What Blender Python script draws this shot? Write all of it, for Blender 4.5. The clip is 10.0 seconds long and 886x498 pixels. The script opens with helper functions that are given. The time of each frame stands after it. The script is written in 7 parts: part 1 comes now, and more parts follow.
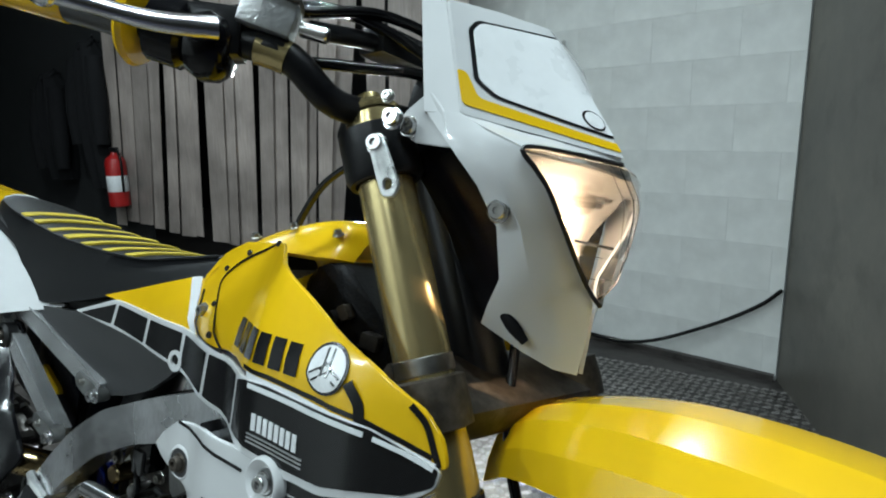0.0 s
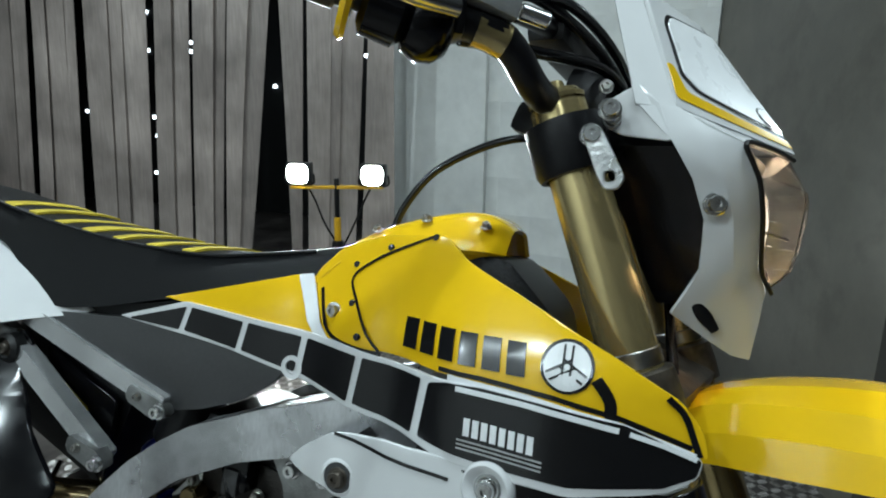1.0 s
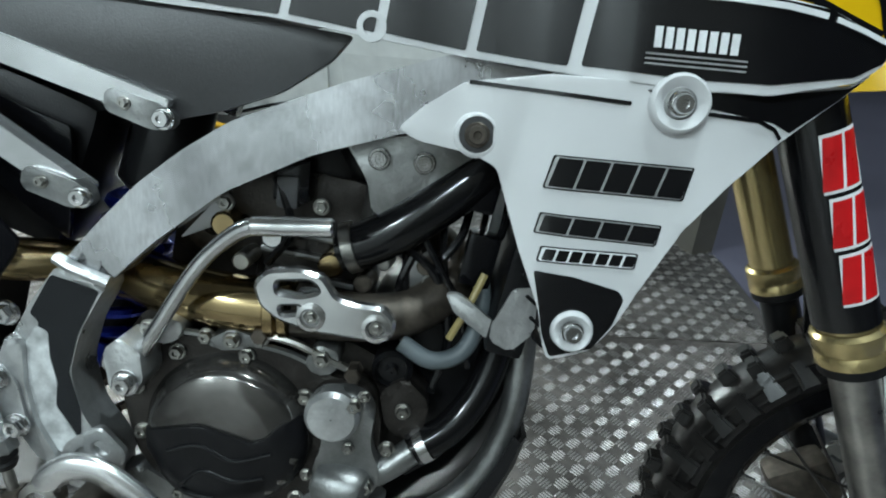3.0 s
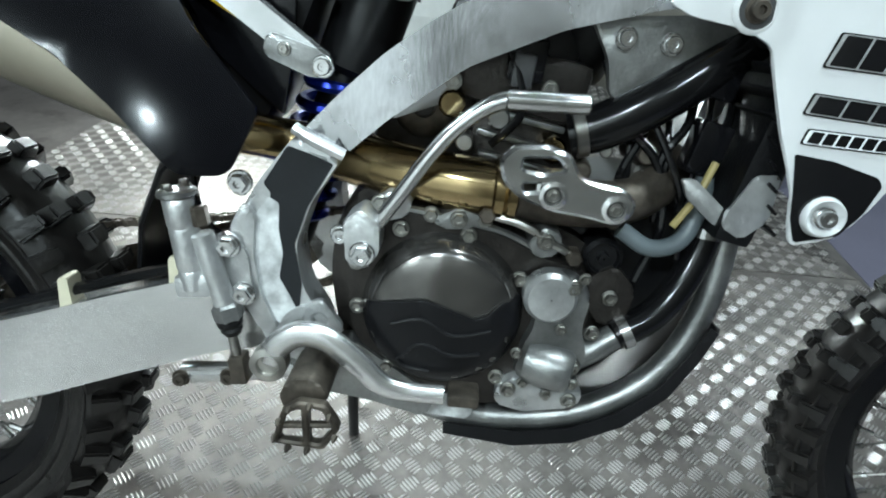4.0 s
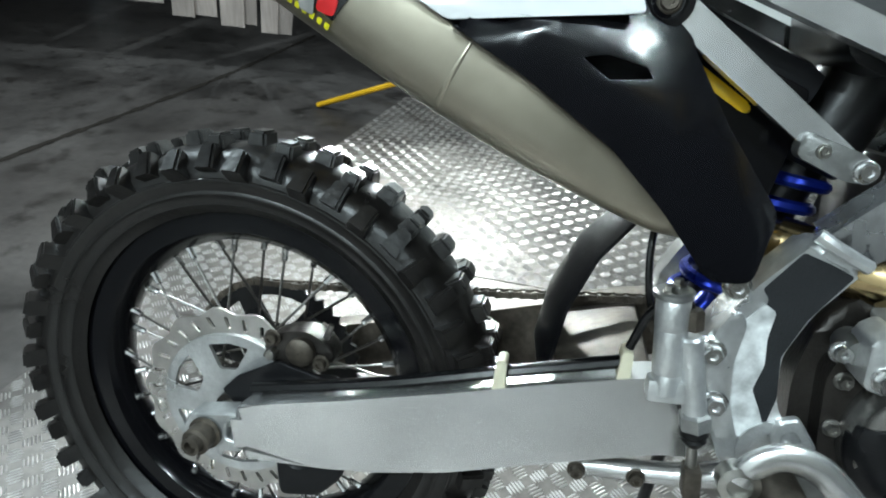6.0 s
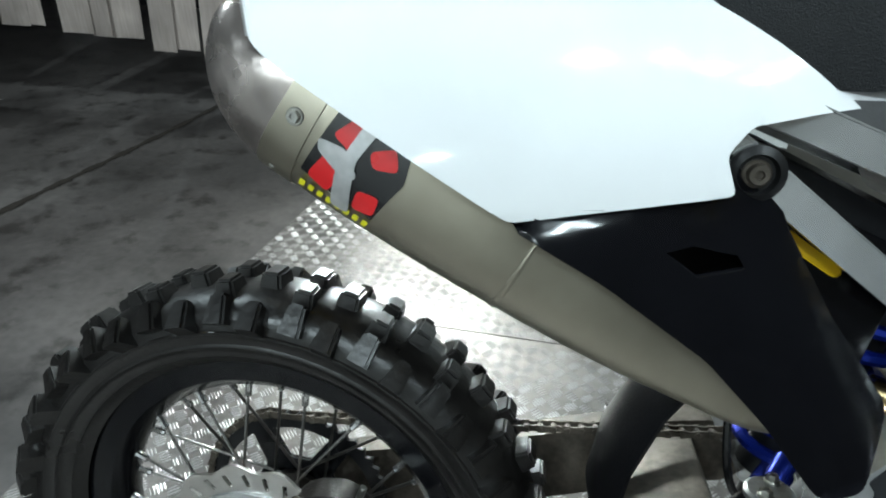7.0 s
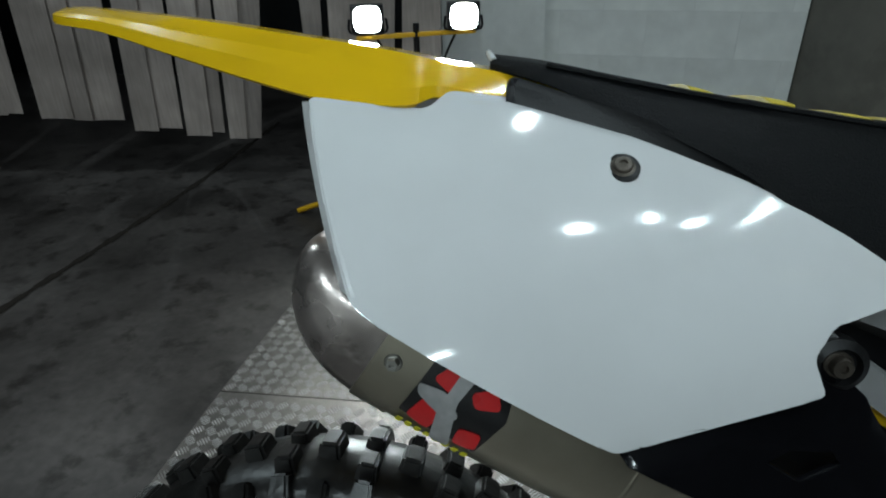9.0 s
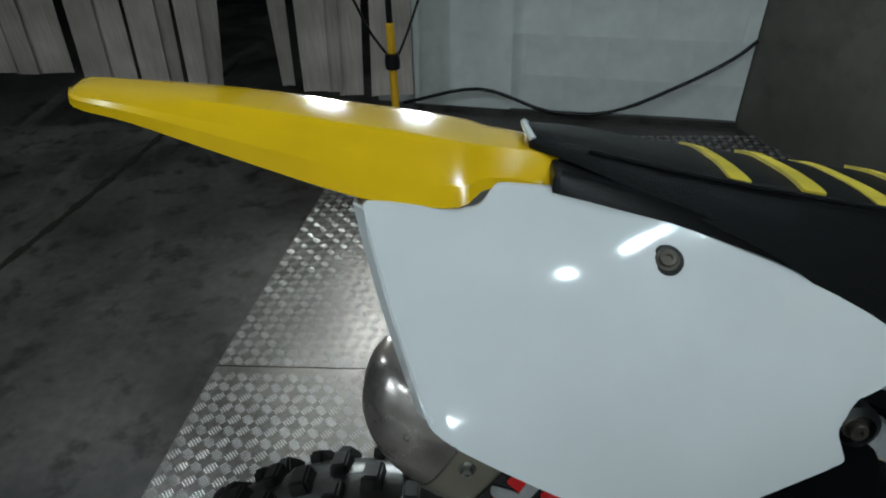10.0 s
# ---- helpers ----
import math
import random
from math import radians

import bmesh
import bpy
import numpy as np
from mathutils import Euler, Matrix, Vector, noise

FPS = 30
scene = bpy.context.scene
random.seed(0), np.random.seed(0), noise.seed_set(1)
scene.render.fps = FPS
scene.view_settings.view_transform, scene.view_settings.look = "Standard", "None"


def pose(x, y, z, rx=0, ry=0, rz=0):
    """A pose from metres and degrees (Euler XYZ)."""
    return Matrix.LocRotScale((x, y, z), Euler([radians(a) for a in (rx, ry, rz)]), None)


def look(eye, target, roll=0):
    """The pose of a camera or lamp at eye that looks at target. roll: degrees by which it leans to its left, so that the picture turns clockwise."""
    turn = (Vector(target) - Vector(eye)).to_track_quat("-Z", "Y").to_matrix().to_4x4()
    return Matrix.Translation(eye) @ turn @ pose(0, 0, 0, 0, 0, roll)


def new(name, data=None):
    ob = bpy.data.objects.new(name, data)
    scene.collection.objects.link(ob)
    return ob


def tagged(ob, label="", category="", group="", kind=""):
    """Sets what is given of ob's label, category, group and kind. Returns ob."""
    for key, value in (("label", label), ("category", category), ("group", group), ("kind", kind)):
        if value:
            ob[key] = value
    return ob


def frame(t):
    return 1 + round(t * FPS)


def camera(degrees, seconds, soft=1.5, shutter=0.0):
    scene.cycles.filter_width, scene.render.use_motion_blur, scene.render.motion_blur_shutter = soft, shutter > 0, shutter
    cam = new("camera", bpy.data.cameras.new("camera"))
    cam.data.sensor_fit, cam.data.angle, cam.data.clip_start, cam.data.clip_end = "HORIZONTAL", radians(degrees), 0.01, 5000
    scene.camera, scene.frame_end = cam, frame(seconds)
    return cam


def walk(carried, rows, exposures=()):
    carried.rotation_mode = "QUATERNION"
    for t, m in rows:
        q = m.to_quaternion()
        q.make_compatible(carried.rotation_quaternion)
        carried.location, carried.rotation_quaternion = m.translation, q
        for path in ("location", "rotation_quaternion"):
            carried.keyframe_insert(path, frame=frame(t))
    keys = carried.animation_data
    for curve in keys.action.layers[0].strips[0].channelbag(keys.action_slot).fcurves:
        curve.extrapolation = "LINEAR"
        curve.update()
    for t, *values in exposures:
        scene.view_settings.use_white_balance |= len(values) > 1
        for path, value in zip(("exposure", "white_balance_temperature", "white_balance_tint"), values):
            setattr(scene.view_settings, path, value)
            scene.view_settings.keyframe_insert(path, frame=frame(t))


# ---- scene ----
# the camera and its walk: seconds, eye, target, roll
cam = camera(73.1, 10.0, soft=2.0)
PATH = [
    (0.0, (1.4421, -0.3072, 1.1452), (0.3898, 1.3435, 0.7355), -1.25),
    (0.5, (1.3360, -0.3435, 1.1799), (0.3810, 1.3786, 0.8305), -0.70),
    (1.0, (1.1758, -0.4194, 1.1476), (0.5069, 1.4109, 0.6976), 0.77),
    (1.5, (1.0933, -0.4429, 1.0935), (0.6196, 1.4048, 0.4921), 1.45),
    (2.0, (1.0144, -0.4437, 1.0319), (0.8491, 1.4206, 0.3270), 0.19),
    (2.2, (0.9934, -0.4404, 1.0164), (0.8456, 1.4028, 0.2542), -0.20),
    (3.3, (0.8401, -0.4582, 0.9339), (0.9083, 1.2823, -0.0489), 4.59),
    (3.5, (0.7976, -0.4685, 0.9267), (0.8858, 1.2430, -0.1044), 5.35),
    (4.0, (0.6945, -0.4847, 0.8965), (0.6915, 1.1868, -0.2018), 5.00),
    (4.5, (0.6135, -0.4801, 0.8817), (0.4661, 1.1850, -0.2163), 5.09),
    (5.0, (0.5016, -0.5028, 0.8707), (0.2575, 1.1657, -0.2048), 5.37),
    (5.2, (0.4569, -0.5121, 0.8767), (0.1733, 1.1552, -0.1909), 5.53),
    (6.3, (0.3096, -0.4420, 0.9254), (-0.0503, 1.2515, -0.0759), 3.07),
    (6.5, (0.2908, -0.4174, 0.9456), (-0.0686, 1.2810, -0.0476), 2.37),
    (7.0, (0.2582, -0.3524, 1.0020), (-0.0486, 1.3412, -0.0166), 1.86),
    (7.5, (0.2344, -0.3181, 1.0393), (-0.0669, 1.4271, 0.1102), 0.22),
    (8.0, (0.2129, -0.3163, 1.0809), (0.0038, 1.4758, 0.2180), -0.11),
    (8.5, (0.1906, -0.3071, 1.0931), (0.0049, 1.4825, 0.2196), -1.20),
    (9.0, (0.1730, -0.3029, 1.1166), (-0.0740, 1.4526, 0.1906), -1.45),
    (9.5, (0.1548, -0.2743, 1.1632), (-0.0403, 1.4682, 0.2011), -0.56),
    (10.0, (0.1042, -0.2548, 1.2372), (-0.0145, 1.3744, 0.0833), -1.81),
]
EXPOSURES = [(0.0, -0.36), (0.6, -0.4), (1.5, -0.46), (2.2, -0.36), (3.4, 0.16), (4.0, 0.46), (4.5, 0.45), (5.2, 0.42), (6.6, 0.36), (7.4, -0.28), (8.2, -1.0), (9.0, -1.18), (10.0, -1.27)]
walk(cam, [(t, look(eye, target, roll)) for t, eye, target, roll in PATH], EXPOSURES)

# ---------------------------------------------------------------- world and light
world = bpy.data.worlds.new("world")
scene.world = world
world.use_nodes = True
world.node_tree.nodes["Background"].inputs["Color"].default_value = (0.55, 0.62, 0.7, 1)
world.node_tree.nodes["Background"].inputs["Strength"].default_value = 0.05


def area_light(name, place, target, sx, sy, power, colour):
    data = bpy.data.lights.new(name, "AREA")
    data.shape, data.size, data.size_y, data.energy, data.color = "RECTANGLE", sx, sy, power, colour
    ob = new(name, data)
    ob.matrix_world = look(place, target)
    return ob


# small unseen ceiling LED lights over the workshop bay
# first four set by the panel's highlights, the others added to brighten the room
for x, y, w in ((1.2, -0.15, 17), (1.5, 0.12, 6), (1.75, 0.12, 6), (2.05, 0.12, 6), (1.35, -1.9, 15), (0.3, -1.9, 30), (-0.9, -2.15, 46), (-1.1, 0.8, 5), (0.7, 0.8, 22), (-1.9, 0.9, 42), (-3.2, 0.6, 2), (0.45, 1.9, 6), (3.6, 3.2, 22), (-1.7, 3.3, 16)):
    area_light("unseen_ceiling_light", (x, y, 2.74), (x, y + 0.001, 0), 0.04, 0.04, w, (0.82, 1.0, 1.06))

# ---------------------------------------------------------------- materials
def material(name, colour, rough=0.5, metal=0.0, grain=0.0, scale=60.0, bump=0.0, bump_scale=None, stain=0.0,
             stain_scale=4.0, coat=0.0, vary=0.0, stretch=(1, 1, 1), rough_vary=0.12, spec=0.5, blots=0.0):
    """A procedural surface: colour with fine grain and larger stains, roughness variation and fine relief."""
    m = bpy.data.materials.new(name)
    m.use_nodes = True
    nt = m.node_tree
    n, ln = nt.nodes, nt.links
    b = n["Principled BSDF"]
    b.inputs["Roughness"].default_value, b.inputs["Metallic"].default_value = rough, metal
    b.inputs["Specular IOR Level"].default_value = spec
    b.inputs["Coat Weight"].default_value, b.inputs["Coat Roughness"].default_value = coat, 0.08
    tc = n.new("ShaderNodeTexCoord")
    mp = n.new("ShaderNodeMapping")
    mp.inputs["Scale"].default_value = stretch
    ln.new(tc.outputs["Object"], mp.inputs["Vector"])
    fine = n.new("ShaderNodeTexNoise")
    fine.inputs["Scale"].default_value, fine.inputs["Detail"].default_value = scale, 6
    ln.new(mp.outputs["Vector"], fine.inputs["Vector"])
    big = n.new("ShaderNodeTexNoise")
    big.inputs["Scale"].default_value, big.inputs["Detail"].default_value = stain_scale, 5
    ln.new(tc.outputs["Object"], big.inputs["Vector"])
    c = (*colour, 1)
    mix1 = n.new("ShaderNodeMix")
    mix1.data_type = "RGBA"
    mix1.inputs[6].default_value = tuple(v * (1 - grain) for v in colour) + (1,)
    mix1.inputs[7].default_value = tuple(min(1, v * (1 + grain)) for v in colour) + (1,)
    ln.new(fine.outputs["Fac"], mix1.inputs[0])
    ramp = n.new("ShaderNodeValToRGB")
    ramp.color_ramp.elements[0].position, ramp.color_ramp.elements[1].position = 0.34, 0.66
    ramp.color_ramp.elements[0].color = (1 - stain,) * 3 + (1,)
    ramp.color_ramp.elements[1].color = (1, 1, 1, 1)
    ln.new(big.outputs["Fac"], ramp.inputs["Fac"])
    mul = n.new("ShaderNodeMix")
    mul.data_type, mul.blend_type = "RGBA", "MULTIPLY"
    mul.inputs[0].default_value = 1
    ln.new(mix1.outputs[2], mul.inputs[6])
    ln.new(ramp.outputs["Color"], mul.inputs[7])
    out = mul.outputs[2]
    if blots:
        spot = n.new("ShaderNodeTexNoise")
        spot.inputs["Scale"].default_value, spot.inputs["Detail"].default_value, spot.inputs["Roughness"].default_value = stain_scale * 3.3, 8, 0.62
        ln.new(tc.outputs["Object"], spot.inputs["Vector"])
        edge = n.new("ShaderNodeValToRGB")
        edge.color_ramp.elements[0].position, edge.color_ramp.elements[1].position = 0.36, 0.47
        edge.color_ramp.elements[0].color = (1 - blots, 1 - blots * 1.03, 1 - blots * 1.06, 1)
        edge.color_ramp.elements[1].color = (1, 1, 1, 1)
        ln.new(spot.outputs["Fac"], edge.inputs["Fac"])
        mul2 = n.new("ShaderNodeMix")
        mul2.data_type, mul2.blend_type = "RGBA", "MULTIPLY"
        mul2.inputs[0].default_value = 1
        ln.new(out, mul2.inputs[6])
        ln.new(edge.outputs["Color"], mul2.inputs[7])
        out = mul2.outputs[2]
    if vary:
        info = n.new("ShaderNodeObjectInfo")
        hsv = n.new("ShaderNodeHueSaturation")
        mr = n.new("ShaderNodeMapRange")
        mr.inputs["To Min"].default_value, mr.inputs["To Max"].default_value = 1 - vary, 1 + vary
        ln.new(info.outputs["Random"], mr.inputs["Value"])
        ln.new(mr.outputs["Result"], hsv.inputs["Value"])
        ln.new(out, hsv.inputs["Color"])
        out = hsv.outputs["Color"]
    ln.new(out, b.inputs["Base Color"])
    rr = n.new("ShaderNodeMapRange")
    rr.inputs["To Min"].default_value = max(0.02, rough - rough_vary)
    rr.inputs["To Max"].default_value = min(1, rough + rough_vary)
    ln.new(big.outputs["Fac"], rr.inputs["Value"])
    ln.new(rr.outputs["Result"], b.inputs["Roughness"])
    if bump:
        bp = n.new("ShaderNodeBump")
        bp.inputs["Strength"].default_value, bp.inputs["Distance"].default_value = bump, 0.002
        if bump_scale:
            bn = n.new("ShaderNodeTexNoise")
            bn.inputs["Scale"].default_value, bn.inputs["Detail"].default_value = bump_scale, 4
            ln.new(mp.outputs["Vector"], bn.inputs["Vector"])
            ln.new(bn.outputs["Fac"], bp.inputs["Height"])
        else:
            ln.new(fine.outputs["Fac"], bp.inputs["Height"])
        ln.new(bp.outputs["Normal"], b.inputs["Normal"])
    return m


def glowing(name, colour, strength):
    m = bpy.data.materials.new(name)
    m.use_nodes = True
    b = m.node_tree.nodes["Principled BSDF"]
    b.inputs["Base Color"].default_value = (*colour, 1)
    b.inputs["Emission Color"].default_value = (*colour, 1)
    b.inputs["Emission Strength"].default_value = strength
    return m


white_plastic = material("white_plastic", (0.655, 0.66, 0.665), 0.075, grain=0.03, scale=8, stain=0.07, stain_scale=9, bump=0.07, bump_scale=9, rough_vary=0.03)
yellow_plastic = material("yellow_plastic", (0.8, 0.485, 0.008), 0.17, grain=0.05, scale=14, stain=0.1, stain_scale=7, coat=0.35, bump=0.03, bump_scale=40, rough_vary=0.07)
black_gloss = material("black_gloss_plastic", (0.004, 0.004, 0.005), 0.15, grain=0.3, scale=40, stain=0.2, bump=0.03, bump_scale=60, spec=0.26, rough_vary=0.08)
black_matt = material("black_matt_plastic", (0.006, 0.006, 0.007), 0.36, grain=0.3, scale=120, bump=0.15, bump_scale=500, spec=0.25)
black_decal = material("black_decal", (0.005, 0.005, 0.006), 0.2, grain=0.2, coat=0.2)
white_decal = material("white_decal", (0.8, 0.81, 0.82), 0.3, grain=0.03, stain=0.06, stain_scale=30, coat=0.2)
grey_plastic = material("dark_grey_plastic", (0.0468, 0.0468, 0.0480), 0.34, grain=0.2, scale=250, bump=0.12, bump_scale=600, stain=0.2, spec=0.45)
seat_cover = material("seat_cover", (0.006, 0.0063, 0.0072), 0.45, grain=0.3, scale=300, bump=0.5, bump_scale=700, stain=0.2, spec=0.16)

yellow_rib = material("yellow_rib", (0.62, 0.47, 0.03), 0.7, grain=0.12, scale=200, stain=0.25, stain_scale=40, bump=0.2)
rubber = material("rubber", (0.007, 0.007, 0.0075), 0.45, grain=0.3, scale=90, bump=0.2, bump_scale=200, stain=0.3, stain_scale=12, spec=0.3)
tyre_rubber = material("tyre_rubber", (0.012, 0.0105, 0.0098), 0.34, grain=0.5, scale=50, bump=0.35, bump_scale=120, stain=0.5, stain_scale=12, spec=0.5, rough_vary=0.18)
hose_rubber = material("hose_rubber", (0.005, 0.005, 0.0055), 0.16, grain=0.2, bump=0.03, spec=0.4, rough_vary=0.06)
aluminium = material("brushed_aluminium", (0.88, 0.88, 0.875), 0.24, 0.88, grain=0.12, scale=40, stretch=(2, 4, 60), bump=0.03, stain=0.3, stain_scale=6, rough_vary=0.05)
rail_alu = material("polished_rail_aluminium", (0.82, 0.83, 0.84), 0.14, 0.75, grain=0.1, scale=40, stretch=(3, 3, 40), bump=0.08, stain=0.35, stain_scale=12, rough_vary=0.08)
frame_alu = material("frame_aluminium", (0.68, 0.69, 0.71), 0.26, 0.88, grain=0.2, scale=30, stretch=(12, 8, 3), bump=0.07, stain=0.5, stain_scale=13, rough_vary=0.16, blots=0.12)
cast_alu = material("cast_aluminium", (0.36, 0.365, 0.36), 0.34, 0.85, grain=0.2, scale=180, bump=0.25, bump_scale=350, stain=0.5, stain_scale=16)
raw_weld = material("cast_frame_aluminium", (0.68, 0.69, 0.69), 0.3, 0.75, grain=0.2, scale=120, bump=0.35, bump_scale=260, stain=0.45, stain_scale=14)
chrome = material("polished_steel", (0.76, 0.76, 0.76), 0.17, 0.95, grain=0.1, scale=40, stain=0.3, stain_scale=25, rough_vary=0.1, bump=0.06)
steel = material("zinc_steel", (0.5, 0.49, 0.46), 0.32, 1.0, grain=0.15, scale=150, stain=0.4, stain_scale=40)
dull_steel = material("dirty_steel", (0.13, 0.11, 0.09), 0.5, 0.7, grain=0.4, scale=120, stain=0.55, stain_scale=30, bump=0.25)
titanium = material("titanium_silencer", (0.39, 0.355, 0.285), 0.38, 0.9, grain=0.08, scale=60, stain=0.15, stain_scale=12, stretch=(1, 1, 1), bump=0.03)
end_cap_metal = material("worn_end_cap", (0.56, 0.49, 0.46), 0.27, 0.8, grain=0.35, scale=22, stain=0.65, stain_scale=16, bump=0.9, bump_scale=28, rough_vary=0.2, blots=0.15)
header_metal = material("heat_tinted_pipe", (0.56, 0.42, 0.22), 0.16, 1.0, grain=0.2, scale=15, stain=0.5, stain_scale=9, bump=0.05)
gold_tube = material("gold_anodised_tube", (0.64, 0.51, 0.25), 0.24, 0.8, grain=0.12, scale=50, stain=0.3, stain_scale=6, stretch=(20, 20, 2))
engine_metal = material("dark_engine_casting", (0.05, 0.044, 0.04), 0.32, 0.6, grain=0.3, scale=160, bump=0.3, bump_scale=380, stain=0.5, stain_scale=16)
clutch_metal = material("dark_polished_cover", (0.22, 0.21, 0.2), 0.17, 0.85, grain=0.25, scale=90, stain=0.45, stain_scale=14, bump=0.06, rough_vary=0.1)
black_metal = material("black_painted_metal", (0.009, 0.009, 0.01), 0.3, 0.2, grain=0.25, scale=90, bump=0.1, stain=0.2, spec=0.4)
worn_black = material("worn_grip_tape", (0.014, 0.015, 0.017), 0.7, grain=0.25, scale=400, bump=0.5, bump_scale=900, stain=0.3, stain_scale=30, spec=0.3)
disc_steel = material("brake_disc_steel", (0.66, 0.64, 0.61), 0.3, 0.95, grain=0.1, scale=60, stain=0.3, stain_scale=20)
spoke_steel = material("spoke_steel", (0.2, 0.19, 0.18), 0.35, 1.0, stain=0.4, stain_scale=30)
# blue lowered in the base colour to carry the shade round the shock
shaded_blue_anodised = material("shaded_blue_anodised", (0.008, 0.025, 0.3), 0.25, 0.7, grain=0.1)
red_decal = material("red_decal", (0.62, 0.012, 0.015), 0.3, grain=0.08, stain=0.15, stain_scale=40, coat=0.2)
yellow_decal = material("yellow_decal", (0.75, 0.7, 0.02), 0.4, grain=0.06)
silver_decal = material("silver_decal", (0.5, 0.5, 0.5), 0.35, 0.5, grain=0.2, scale=150, stain=0.3, stain_scale=60)
headlight_bowl = material("headlight_reflector", (0.94, 0.92, 0.89), 0.2, 0.75, grain=0.03)
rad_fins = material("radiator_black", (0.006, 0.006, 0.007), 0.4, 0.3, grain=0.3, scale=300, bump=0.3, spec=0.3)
concrete = material("stained_concrete", (0.072, 0.063, 0.059), 0.46, grain=0.5, scale=30, stain=0.62, stain_scale=2.6, bump=0.4, bump_scale=40, spec=0.4, rough_vary=0.2, blots=0.6)
plate_metal = material("tread_plate_aluminium", (0.24, 0.215, 0.2), 0.42, 0.75, grain=0.3, scale=70, stain=0.55, stain_scale=4, bump=0.08, bump_scale=200, rough_vary=0.16)
bar_metal = material("worn_tread_bars", (0.46, 0.435, 0.415), 0.34, 0.75, grain=0.25, scale=60, stain=0.4, stain_scale=5, rough_vary=0.14)
wall_paint = material("painted_block_wall", (0.7, 0.71, 0.69), 0.62, grain=0.1, scale=18, stain=0.22, stain_scale=2.0, bump=0.5, bump_scale=45, vary=0.003, blots=0.06)
grey_wall = material("grey_wall_paint", (0.145, 0.135, 0.115), 0.5, grain=0.2, scale=14, stain=0.4, stain_scale=1.6, bump=0.3, bump_scale=40, blots=0.2)
# white of the unseen front wall, bright so that it reflects in the metal
reflector_wall = material("reflector_wall_paint", (0.78, 0.78, 0.76), 0.6, grain=0.1, scale=12, stain=0.25, stain_scale=1.2, bump=0.1)
curtain_strip = material("curtain_strip_vinyl", (0.37, 0.31, 0.28), 0.5, grain=0.35, scale=10, stretch=(9, 9, 0.7), stain=0.5, stain_scale=2.6, bump=0.25, bump_scale=16, vary=0.22)
# near-black colour holds the darkness of the unlit hall beyond the curtain
unlit_hall = material("unlit_hall_black", (0.012, 0.013, 0.014), 0.8, grain=0.3, scale=10, stain=0.3)
brown_wall = material("brown_board_wall", (0.07, 0.045, 0.03), 0.6, grain=0.3, scale=8, stretch=(3, 3, 1), stain=0.5, stain_scale=2, bump=0.2)
purple_floor = material("blue_grey_carpet", (0.105, 0.1, 0.14), 0.9, grain=0.3, scale=320, bump=0.5, bump_scale=500, stain=0.15, stain_scale=3)
ceiling_paint = material("ceiling_board", (0.16, 0.16, 0.16), 0.8, grain=0.08, scale=20, stain=0.1, bump=0.1)
red_paint = material("red_extinguisher_paint", (0.4, 0.012, 0.012), 0.35, grain=0.1, stain=0.15, stain_scale=8, coat=0.3)
tripod_yellow = material("yellow_tube_paint", (0.7, 0.38, 0.012), 0.4, grain=0.08, stain=0.2, stain_scale=12)
dark_cloth = material("dark_cloth", (0.008, 0.008, 0.009), 0.9, grain=0.3, scale=200, bump=0.4, bump_scale=200, spec=0.2)
led_glow = glowing("work_light_led", (0.86, 1.0, 1.0), 40)
spark_glow = glowing("distant_lamp", (0.8, 0.92, 1.0), 6)
bulb_glow = glowing("headlight_bulb", (1.0, 0.8, 0.55), 160)
bare_paint = material("bare_worn_patch", (0.78, 0.8, 0.8), 0.5, 0.3, grain=0.25, scale=150, stain=0.5, stain_scale=50, bump=0.3)


def clear_glass(name, tint, rough=0.03):
    m = bpy.data.materials.new(name)
    m.use_nodes = True
    b = m.node_tree.nodes["Principled BSDF"]
    b.inputs["Base Color"].default_value = (*tint, 1)
    b.inputs["Roughness"].default_value = rough
    b.inputs["Transmission Weight"].default_value = 1.0
    b.inputs["IOR"].default_value = 1.3
    return m


lens_glass = clear_glass("headlight_lens", (1.0, 0.94, 0.89))

# ---------------------------------------------------------------- mesh helpers
def finish(name, bm, mat, parent=None, label="", angle=38):
    """Links a bmesh as one mesh object, smooth but for its hard edges."""
    me = bpy.data.meshes.new(name)
    bmesh.ops.recalc_face_normals(bm, faces=bm.faces)
    bm.to_mesh(me)
    bm.free()
    me.polygons.foreach_set("use_smooth", [True] * len(me.polygons))
    me.set_sharp_from_angle(angle=radians(angle))
    me.materials.append(mat)
    ob = new(name, me)
    if parent:
        ob.parent = parent
    if label:
        tagged(ob, label)
    return ob


def part(name, bm, mat, parent, label="", angle=38):
    return finish(name, bm, mat, parent, label, angle)


def shared(name, data, parent, m, label=""):
    """One more object on a mesh that others use too."""
    ob = new(name, data)
    ob.parent = parent
    ob.matrix_basis = m
    if label:
        tagged(ob, label)
    return ob


def spline(pts, k=5):
    """Points along a smooth curve through pts."""
    p = [Vector(q) for q in pts]
    if len(p) < 3:
        return p
    p = [2 * p[0] - p[1]] + p + [2 * p[-1] - p[-2]]
    out = []
    for i in range(1, len(p) - 2):
        a, b, c, d = p[i - 1:i + 3]
        for j in range(k):
            t = j / k
            out.append(0.5 * (2 * b + (c - a) * t + (2 * a - 5 * b + 4 * c - d) * t * t + (3 * b - a - 3 * c + d) * t ** 3))
    out.append(p[-2])
    return out


def spline1(vals, k=5):
    return [v.x for v in spline([(v, 0, 0) for v in vals], k)]


